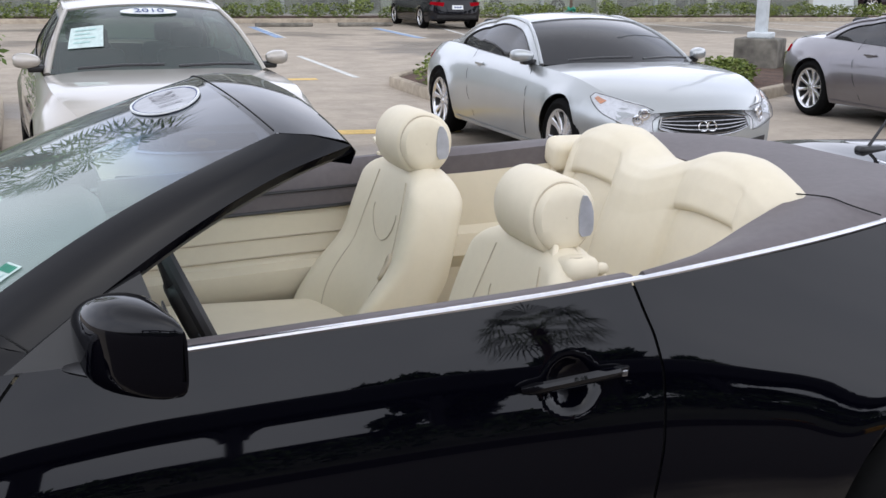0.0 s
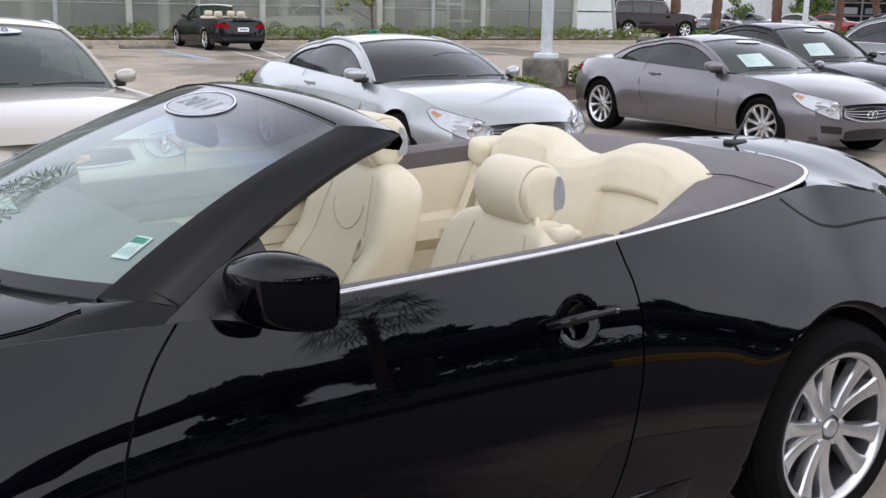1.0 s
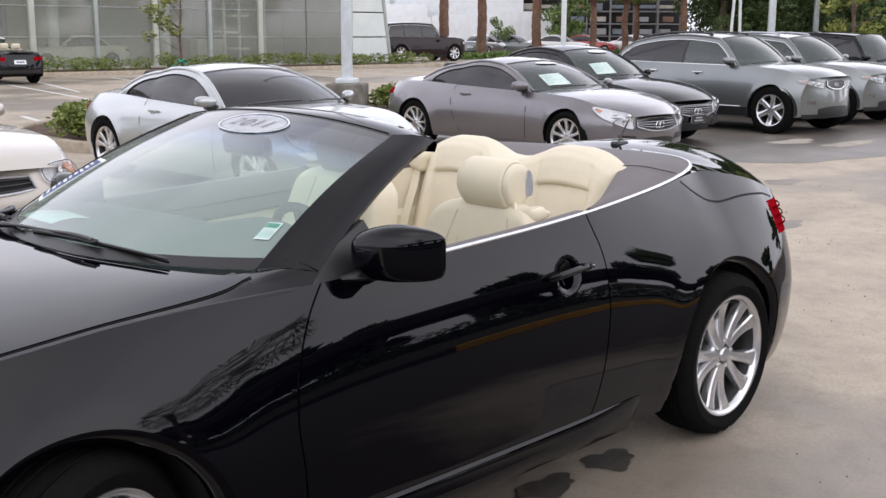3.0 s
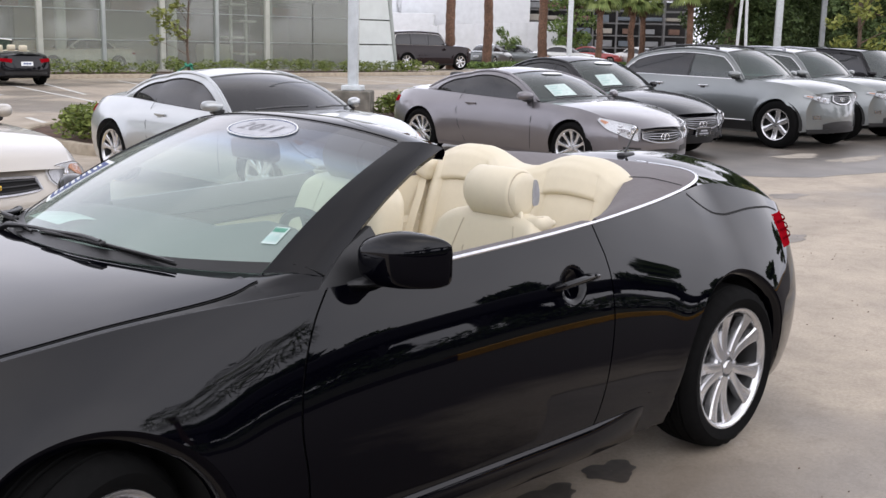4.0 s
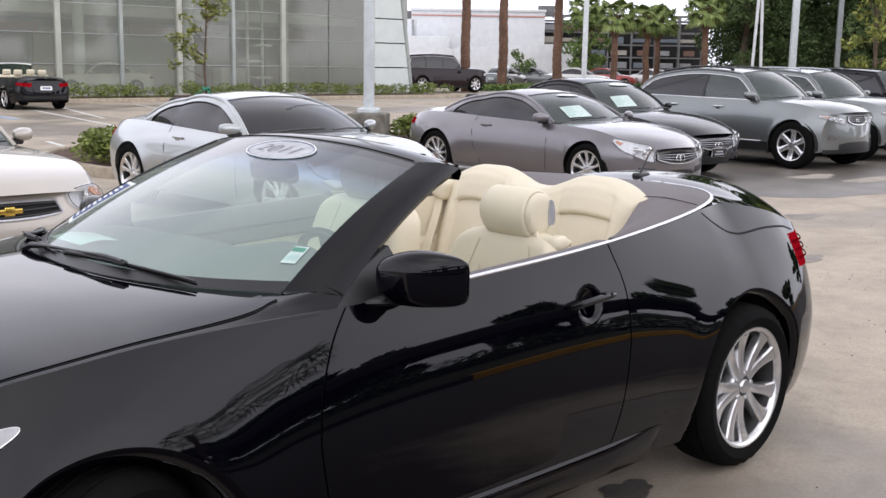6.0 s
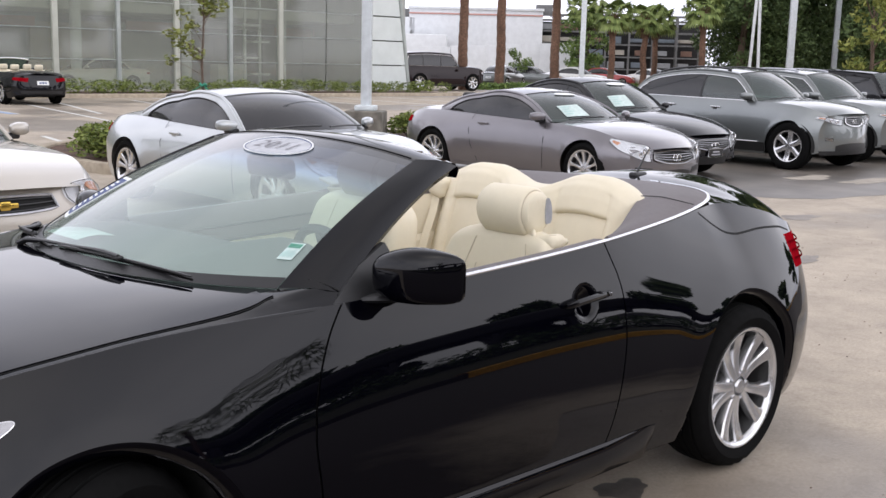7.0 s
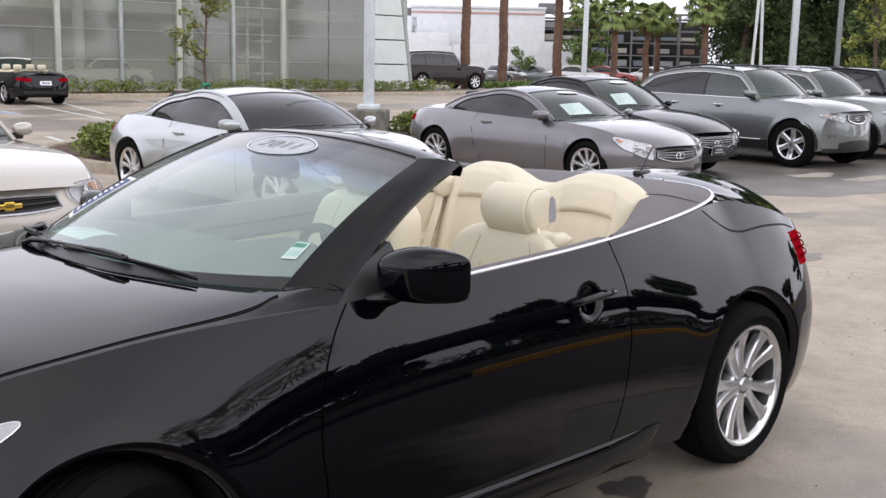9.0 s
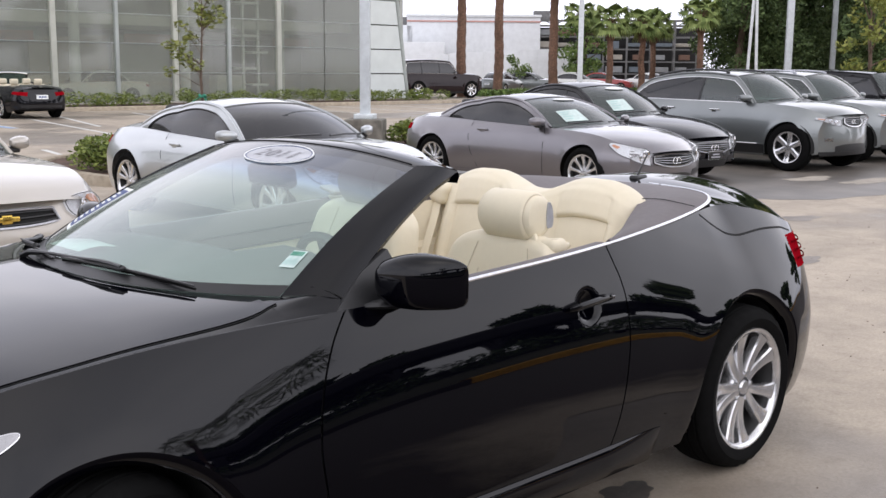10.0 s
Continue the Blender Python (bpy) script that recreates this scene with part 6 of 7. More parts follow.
def hero_cabin():
    b = Build().rbox((0, 0, 0.33), (2.3, 1.36, 0.05), 0.02, 2)
    part("floor", b, CREAM, hero, "cream carpet")
    rows = []
    for yy in np.linspace(-0.74, 0.74, 31):
        hood_ = 0.05 * math.exp(-((yy - 0.37) / 0.17) ** 4) + 0.01 * math.cos(yy * 3)
        rows.append([(0.98 - 0.27 * min(1, abs(yy) / 0.70) ** 2.2, yy, 0.985), (0.85 - 0.14 * min(1, abs(yy) / 0.70) ** 2.2, yy, 0.988 + hood_ * 0.3), (0.60, yy, 1.004 + hood_), (0.45, yy, 0.992 + hood_ * 1.2), (0.40, yy, 0.945 + hood_ * 0.6), (0.46, yy, 0.80), (0.54, yy, 0.62), (0.66, yy, 0.50)])
    part("dashboard", Build().grid(np.array(rows), thick=0.01, flip=False), DASH, hero, "grey-brown padded dashboard")
    c = Build().rbox((0.15, 0, 0.52), (1.0, 0.20, 0.26), 0.05, 4)
    part("centre_console", c, CREAM, hero)
    w = Build()
    m = Matrix.Translation((0.285, 0.37, 0.915)) @ Matrix.Rotation(radians(-66), 4, "Y")
    w.tube([m @ Vector((0.185 * math.cos(t), 0.185 * math.sin(t), 0)) for t in np.linspace(0, 2 * math.pi, 41)], 0.016, 8, False)
    for a in (0, 130, 230):
        w.tube([m @ Vector((0.05 * math.cos(radians(a)), 0.05 * math.sin(radians(a)), -0.02)), m @ Vector((0.18 * math.cos(radians(a)), 0.18 * math.sin(radians(a)), 0))], 0.016, 6)
    w.rbox(tuple(m @ Vector((0, 0, -0.015))), (0.13, 0.14, 0.05), 0.022, 3, m.to_3x3().to_4x4())
    part("steering_wheel", w, DARKTRIM, hero, "dark leather steering wheel")
    r = Build().rbox((0.28, 0.0, 1.245), (0.045, 0.25, 0.075), 0.022, 4, Matrix.Rotation(radians(8), 4, "Y"))
    r.tube([(0.29, 0, 1.265), (0.27, 0, 1.298)], 0.009, 6)
    part("rear_view_mirror", r, BLACKPLAS, hero)
    s = Build().grid(np.array([[(0.84 - 0.17 * i / 4, -0.53 + 0.22 * j / 4 - 0.03 * i / 4, 1.003 + 0.008 * math.sin(i)) for j in range(5)] for i in range(5)]), thick=0.001)
    part("dash_paper", s, PAPER, hero, "white paper sheet lying on the dashboard")
    # firewall and rear wall below the skin
    part("bulkhead", Build().box((0.95, 0, 0.62), (0.03, 1.5, 0.66)), GAP, hero)
    part("bulkhead", Build().box((-1.35, 0, 0.70), (0.03, 1.25, 0.68)), GAP, hero)


hero_cabin()
hero_handles()


# ---- ground ----
def ground_material():
    m, n, l, b = shader("worn_concrete_lot")
    v = coords(n, l)
    fine = noise_tex(n, l, v, 55, 6)
    mid = noise_tex(n, l, v, 1.6, 5)
    big = noise_tex(n, l, v, 0.16, 4)
    c = ramp(n, l, fine, [(0.25, (0.362, 0.308, 0.244)), (0.75, (0.497, 0.429, 0.348))])
    c = mixc(n, l, 1.0, c, ramp(n, l, mid, [(0.3, (0.76,) * 3), (0.65, (1.0,) * 3)]), "MULTIPLY")
    blot_ = noise_tex(n, l, v, 7.0, 6, 0.68)
    c = mixc(n, l, 1.0, c, ramp(n, l, blot_, [(0.36, (0.88, 0.87, 0.86)), (0.50, (1.0,) * 3), (0.66, (1.05, 1.04, 1.03))]), "MULTIPLY")
    grain = noise_tex(n, l, v, 230, 3, 0.7)                     # exposed pale and dark aggregate
    c = mixc(n, l, 1.0, c, ramp(n, l, grain, [(0.30, (0.72,) * 3), (0.45, (1.0,) * 3), (0.62, (1.0,) * 3), (0.72, (1.28,) * 3)]), "MULTIPLY")
    # damp dark patches
    damp = ramp(n, l, big, [(0.52, (0.0,) * 3), (0.58, (1.0,) * 3)])
    c = mixc(n, l, damp, c, mixc(n, l, 1.0, c, (0.55, 0.54, 0.54), "MULTIPLY"))
    l.new(c, b.inputs["Base Color"])
    r = ramp(n, l, damp, [(0.0, (0.85,) * 3), (1.0, (0.42,) * 3)])
    l.new(r, b.inputs["Roughness"])
    bump(n, l, b, grain, 0.30, 0.004)
    return m


GROUND = ground_material()
gb = Build()
gb.grid(np.array([[(x, y, 0.0) for y in (-900, -60, -10, 20, 60, 900)] for x in (-900, -60, -10, 20, 60, 900)], float))
tagged(gb.obj("ground", GROUND, smooth=0), "pale worn concrete parking lot with damp patches", "ground", kind="structure")

# ---- parked cars ----
HEAD = -95.4


def parked(nose, turn=HEAD, nose_x=2.27):
    d = Vector((math.cos(radians(turn)), math.sin(radians(turn)), 0))
    return Matrix.Translation(Vector((nose[0], nose[1], 0)) - d * nose_x) @ pose(0, 0, 0, 0, 0, turn)


ROW = "cars parked in the dealer row"
build_car("coupe", pose(4.37, 6.61, 0, 0, 0, -91.1), PAINT_SILVER, COUPE, G_COUPE, "silver two-door coupe with dark tinted glass", "car", ROW, mirror=(0.62, 0.945), wheels="pair", doors=[CURVED_DOOR, REAR_DOOR], handles=[(-0.42, 0.80)], papers=False, oval=False)
build_car("coupe", pose(9.18, 6.72, 0, 0, 0, -93.0), PAINT_GREY, COUPE, G_COUPE, "graphite grey two-door coupe with a price sheet on its windshield", "car", ROW, mirror=(0.62, 0.945), wheels="ten", doors=[CURVED_DOOR, REAR_DOOR], handles=[(-0.42, 0.80)], ws_mat=LIGHT_TINT)
build_car("sedan", parked((11.45, 5.5)), PAINT_DARK, SEDAN, G_SEDAN, "black sedan with a price sheet on its windshield", "car", ROW, plate=True, wheels="ten", doors=[CURVED_DOOR], face="coupe", ws_mat=LIGHT_TINT)
build_car("crossover", pose(14.98, 7.09, 0, 0, 0, -93.0), PAINT_STEEL, SUV, G_SUV, "steel grey crossover with black roof rails", "car", ROW, wheels="six", wheel_R=0.39, rim=0.25, face="suv", trim=CHROME, rack="black", papers=False, oval=False, ws_mat=LIGHT_TINT, handles=[(0.0, 0.96), (-0.95, 0.97)], door_handle_mat=CHROME, mirror=(0.62, 1.17))
build_car("crossover", pose(17.58, 7.22, 0, 0, 0, -93.0), PAINT_STEEL, SUV, G_SUV, "steel grey crossover with silver roof rails", "car", ROW, wheels="six", wheel_R=0.39, rim=0.25, face="suv", trim=CHROME, rack="silver", papers=False, oval=False, ws_mat=LIGHT_TINT, mirror=(0.62, 1.17))
build_car("minivan", parked((20.45, 5.1), -93.0) @ Matrix.Scale(0.90, 4), PAINT_DARK, BIGSUV, G_BIGSUV, "dark minivan with clear front glass", "car", ROW, wheels="six", wheel_R=0.40, rim=0.25, face="van", papers=False, oval=False, ws_mat=LIGHT_TINT, mirror=(0.85, 1.27))
build_car("sedan", pose(0.32, 6.10, 0, 0, 0, -88.6), PAINT_PALE, FAMILY, G_SEDAN, "pale gold sedan with stickers and a price sheet on its windshield", "car", ROW, wheels="five", face="sedan", papers=(-0.86, -0.53), oval="2010", ws_mat=LIGHT_TINT, glass_mat=LIGHT_TINT)
build_car("convertible", pose(12.0, 31.0, 0, 0, 0, 88), PAINT_DARK, SEDAN, G_SEDAN, "black convertible with cream seats, seen from behind", "car", wheels="five", face="coupe", roof=False, papers=False, oval=False, ws_mat=LIGHT_TINT, seats=CREAM)
build_car("large_suv", pose(39.5, 40.4, 0, 0, 0, -10) @ Matrix.Scale(1.13, 4), PAINT_MAROON, BIGSUV, G_BIGSUV, "dark brown large SUV with chrome wheels", "car", trim=CHROME, wheels="seven", wheel_R=0.41, rim=0.27, face="van", papers=False, oval=False)
for _x, _y, _t, _p, _lab in ((50.5, 45.5, 20, PAINT_STEEL, "grey sedan behind the palms"), (55.0, 47.0, -60, PAINT_STEEL, "grey-green sedan in the far lot"), (59.5, 46.5, -70, PAINT_WHITE, "cream sedan in the far lot"),
                             (64.0, 47.5, -60, PAINT_RED, "red sedan in the far lot"), (66.5, 44.8, -100, PAINT_WHITE, "white sedan in the far lot")):
    build_car("sedan", pose(_x, _y, 0, 0, 0, _t), _p, SEDAN, G_SEDAN, _lab, "car", "cars in the far lot", papers=False, oval=False, face="sedan")

# ---- kerbs, planters, markings ----
rng = np.random.default_rng(7)


def kerb_loop(pts, w=0.15, h=0.15, closed=True):
    """A kerb stone of round top along plan points."""
    p = np.array(pts, float)
    n = 14 * len(pts)
    if closed:
        p = np.concatenate([p, p[:1]])
    d = np.concatenate([[0], np.cumsum(np.linalg.norm(np.diff(p, axis=0), axis=1))])
    t = np.linspace(0, d[-1], n)
    q = np.stack([np.interp(t, d, p[:, i]) for i in (0, 1)], -1)
    for _ in range(6):                                         # round the corners
        q[1:-1] = q[1:-1] * 0.5 + (q[:-2] + q[2:]) * 0.25
        if closed:
            q[0] = q[-1] = q[0] * 0.5 + (q[1] + q[-2]) * 0.25
    dd = np.gradient(q, axis=0)
    if closed:
        dd[0] = dd[-1] = q[1] - q[-2]
    dd /= np.linalg.norm(dd, axis=1, keepdims=True)
    nr = np.stack([-dd[:, 1], dd[:, 0]], -1)
    prof = [(0.0, -0.02), (0.0, h - 0.03), (0.012, h - 0.008), (0.035, h), (w - 0.03, h), (w - 0.01, h - 0.008), (w, h - 0.02), (w, -0.02)]
    g = np.stack([np.concatenate([q + nr * a, np.full((len(q), 1), z)], 1) for a, z in prof], 1)
    return Build().grid(g, flip=True), q + nr * w


def foliage(points, size, flat=0.35, rs=None):
    """Leaves as small bent quads at the given points."""
    n = len(points)
    rs = rs or rng
    u = rs.normal(size=(n, 3))
    u[:, 2] *= flat
    u /= np.linalg.norm(u, axis=1, keepdims=True)
    w = np.cross(u, rs.normal(size=(n, 3)))
    w /= np.linalg.norm(w, axis=1, keepdims=True) + 1e-9
    s = size * rs.uniform(0.6, 1.35, (n, 1))
    p = np.asarray(points)
    v = np.stack([p - u * s, p + w * s * 0.42, p + u * s, p - w * s * 0.42], 1).reshape(-1, 3)
    b = Build()
    b.v = [tuple(q) for q in v]
    b.f = [(4 * i, 4 * i + 1, 4 * i + 2, 4 * i + 3) for i in range(n)]
    return b


def clumps(centres, radii, per):
    """Random points in the outer parts of ellipsoid clumps."""
    out = []
    for c, r in zip(centres, radii):
        d = rng.normal(size=(per, 3))
        d /= np.linalg.norm(d, axis=1, keepdims=True)
        out.append(np.array(c) + d * np.array(r) * rng.uniform(0.45, 1.0, (per, 1)) ** 0.6)
    return np.concatenate(out)


def shrub(x, y, z, r, h, mat=None, n=700, size=0.045, label="leafy green shrub in the planter", group="shrubs in the planters"):
    root = empty("shrub", pose(x, y, z), label, "shrub", group)
    st = Build()
    for k in range(6):
        a = k * 1.05
        st.tube([(0, 0, 0), (0.3 * r * math.cos(a), 0.3 * r * math.sin(a), 0.4 * h), (0.6 * r * math.cos(a), 0.6 * r * math.sin(a), 0.8 * h)], [0.012, 0.008, 0.004], 5)
    part("stems", st, BARK, root)
    cs = [(r * 0.6 * rng.normal() * 0.7, r * 0.6 * rng.normal() * 0.7, h * rng.uniform(0.35, 0.75)) for _ in range(9)]
    pts = clumps(cs, [(r * 0.45, r * 0.45, h * 0.32)] * 9, n // 9)
    part("foliage", foliage(pts, size), mat or LEAF_MID, root, smooth=0)
    return root


ISLAND = [(4.42, 10.3), (5.5, 10.15), (5.75, 9.1), (7.6, 8.55), (8.35, 9.35), (9.6, 10.2), (12.7, 11.9), (13.4, 14.2), (5.5, 14.3), (4.5, 13.0)]
kb, inner_edge = kerb_loop(ISLAND)
tagged(kb.obj("kerb", KERB), "worn tan concrete kerb round the planting island", "kerb", kind="structure")
bed = Build()
c0 = np.array([8.6, 11.7])
bed.grid(np.stack([np.concatenate([c0 + (inner_edge - c0) * s, np.full((len(inner_edge), 1), 0.10 + 0.05 * (1 - s ** 2))], 1) for s in np.linspace(0.02, 1.0, 12)], 1))
tagged(bed.obj("planting_bed", MULCH), "red-brown mulch in the planting island", "planting bed", kind="structure")
for _x, _y, _r, _h in ((5.0, 11.6, 0.50, 0.50), (5.5, 12.2, 0.55, 0.48), (5.35, 11.0, 0.36, 0.36), (7.8, 9.5, 0.42, 0.42), (8.6, 10.4, 0.5, 0.45), (9.3, 11.0, 0.4, 0.35), (12.3, 13.0, 0.5, 0.5), (8.2, 12.4, 0.5, 0.5), (12.9, 13.6, 0.4, 0.45)):
    shrub(_x, _y, 0.1, _r, _h, LEAF_OLIVE, n=1100, size=0.042)
# island beside the pale sedan
kb, inner_edge = kerb_loop([(-0.95, 5.2), (-0.95, 12.5), (-3.2, 12.5), (-3.2, 5.2)][::-1])
tagged(kb.obj("kerb", KERB), "tan kerb beside the pale sedan", "kerb", kind="structure")
bed = Build()
bed.grid(np.array([[(-3.0 + 1.9 * i / 4, 5.4 + 6.9 * j / 8, 0.10 + 0.03 * math.sin(i + j)) for j in range(9)] for i in range(5)]))
tagged(bed.obj("planting_bed", MULCH), "mulch bed beside the pale sedan", "planting bed", kind="structure")
for _x, _y, _r, _h in ((-1.45, 6.2, 0.45, 0.8), (-1.5, 7.2, 0.5, 0.9), (-1.6, 8.4, 0.6, 1.0), (-1.6, 9.8, 0.6, 1.0), (-2.4, 7.8, 0.6, 1.0)):
    shrub(_x, _y, 0.1, _r, _h, n=1200, size=0.05, label="leafy shrub beside the pale sedan")


def marking(a, b, w, mat, name, label):
    a, b = np.array(a, float), np.array(b, float)
    d = (b - a) / np.linalg.norm(b - a)
    n = np.array([-d[1], d[0]]) * w / 2
    g = np.array([[(*(a + (b - a) * t + n * s), 0.004) for s in (-1, 1)] for t in np.linspace(0, 1, 8)])
    tagged(Build().grid(g, thick=0.003).obj(name, mat, smooth=0), label, "road marking", kind="structure")


for a, b in (((4.63, 18.9), (4.43, 14.2)), ((6.7, 17.2), (6.3, 15.3)), ((11.4, 24.1), (13.3, 30.8)), ((16.4, 31.5), (14.6, 24.8)), ((18.0, 33.0), (17.4, 26.0)), ((20.6, 33.0), (20.0, 26.0)), ((23.4, 33.0), (22.8, 26.0)), ((26.2, 33.0), (25.6, 26.0)), ((29.0, 33.0), (28.4, 26.0)),
             ((12.2, 31.8), (9.9, 20.0)), ((1.2, 33.0), (1.0, 26.0))):
    marking(a, b, 0.11, LINE_WHITE, "white_line", "worn white parking stall line")
for a, b in (((6.1, 30.9), (5.67, 25.2)), ((9.65, 29.8), (9.24, 24.5))):
    marking(a, b, 0.22, LINE_BLUE, "blue_line", "worn blue parking stall line")
    marking(np.array(a) + (0.14, 0), np.array(b) + (0.14, 0), 0.08, LINE_WHITE, "white_line", "worn white parking stall line")
marking((2.45, 8.3), (3.75, 8.15), 0.30, LINE_YELLOW, "yellow_line", "worn yellow stop line")
marking((2.6, 14.2), (3.75, 14.1), 0.26, LINE_YELLOW, "yellow_line", "worn yellow stop line")
_st = Build()
for _x in (5.8, 8.4):
    _st = Build().rbox((_x + 1.3, 30.9, 0.06), (1.8, 0.15, 0.12), 0.04, 2)
    tagged(_st.obj("wheel_stop", OLD_CONCRETE), "low concrete wheel stop in a far stall", "wheel stop", "wheel stops")

# puddles
WATER = plain("standing_water", (0.02, 0.02, 0.02), 0.04)
DAMP = plain("damp_concrete", (0.24, 0.21, 0.18), 0.6, var=0.25, scale=3)
WET = plain("wet_asphalt", (0.165, 0.145, 0.125), 0.42, var=0.3, scale=1.2, bumps=0.2)
PALEPATCH = plain("pale_dry_patch", (0.36, 0.32, 0.27), 0.85, var=0.2, scale=4)
STAIN = plain("damp_stain", (0.055, 0.047, 0.04), 0.4, var=0.35, scale=25)


def blot(x, y, rx, ry, mat, name, label, z=0.003):
    a = np.linspace(0, 2 * np.pi, 41)[:-1]
    r = 1 + 0.16 * np.sin(3 * a + x) + 0.10 * np.sin(5 * a + 2 * y) + 0.06 * np.sin(9 * a)
    ring = [np.stack([x + rx * r * s * np.cos(a), y + ry * r * s * np.sin(a), np.full_like(a, z)], -1) for s in (0.02, 0.5, 1.0)]
    tagged(Build().grid(np.stack(ring), wrap=True).obj(name, mat, smooth=0), label, "stain", kind="structure")


blot(0.85, -0.73, 0.12, 0.085, STAIN, "oil_stain", "dark oil stain on the concrete")
blot(0.48, -0.72, 0.14, 0.075, STAIN, "oil_stain", "dark oil stain on the concrete")
blot(6.2, 1.35, 0.35, 0.10, DAMP, "damp_patch", "damp patch on the concrete")
blot(8.8, 2.7, 0.30, 0.16, DAMP, "damp_patch", "damp patch on the concrete")
blot(15.6, 3.9, 1.1, 0.22, WATER, "puddle", "shallow puddle in front of the parked cars", 0.008)

_e = through_points([(9.5, 11.0), (9.6, 7.0), (9.8, 5.2), (10.0, 4.15), (10.6, 3.45), (11.8, 3.1), (14.0, 2.95), (18.0, 2.7), (24.0, 2.9), (34.0, 2.6)], 60)
_e = _e + np.stack([0.07 * np.sin(np.arange(60) * 1.7), 0.07 * np.cos(np.arange(60) * 2.3)], -1)
_in = np.stack([np.maximum(_e[:, 0], 9.6) * 0.2 + 0.8 * np.linspace(12, 34, 60), np.full(60, 11.0)], -1)
tagged(Build().grid(np.stack([np.concatenate([_e * (1 - q) + _in * q, np.full((60, 1), 0.003)], 1) for q in (0, 0.5, 1.0)], 1)).obj("damp_asphalt", WET, smooth=0), "dark damp asphalt under the parked row", "asphalt", kind="structure")
blot(13.1, 4.8, 0.55, 0.22, PALEPATCH, "dry_patch", "pale dry patch on the damp asphalt", 0.006)
blot(13.5, 4.05, 0.75, 0.20, PALEPATCH, "dry_patch", "pale dry patch on the damp asphalt", 0.006)
# ---- street lamp ----
def lamp_pole(x, y, block=True, w=0.19, label="grey light pole on a square concrete base", h=10.0):
    root = empty("light_pole", pose(x, y, 0, 0, 0, 40), label, "light pole", "light poles")
    z = 0.62 if block else 0.0
    if block:
        part("base_block", Build().rbox((0, 0, 0.29), (0.74, 0.74, 0.66), 0.035, 3), OLD_CONCRETE, root, "stained concrete block")
    part("base_plate", Build().rbox((0, 0, z + 0.05), (0.40, 0.40, 0.10), 0.02, 2), STEEL, root)
    part("pole", Build().rbox((0, 0, z + h / 2), (w, w, h), 0.02, 2), STEEL, root)
    part("lamp_head", Build().rbox((0.5, 0, z + h - 0.1), (0.9, 0.35, 0.16), 0.05, 3), STEEL, root)


lamp_pole(11.49, 13.33)
lamp_pole(49.2, 38.0, False, 0.30, "white light pole beside the palms")
lamp_pole(64.5, 32.87, False, 0.42, "tall grey light pole before the trees", 14)
lamp_pole(71.1, 33.05, False, 0.34, "tall grey light pole before the trees", 14)
_a = Build()
for _d in (-0.55, 0.55):
    _a.tube([(62.55 - _d * 0.30, 34.35 + _d * 0.52, 0), (62.55, 34.35, 9.0)], 0.10, 8)
tagged(_a.obj("mast", WHITEWALL), "white A-shaped mast before the trees", "mast")

# ---- glass showroom ----
FY = 36.5


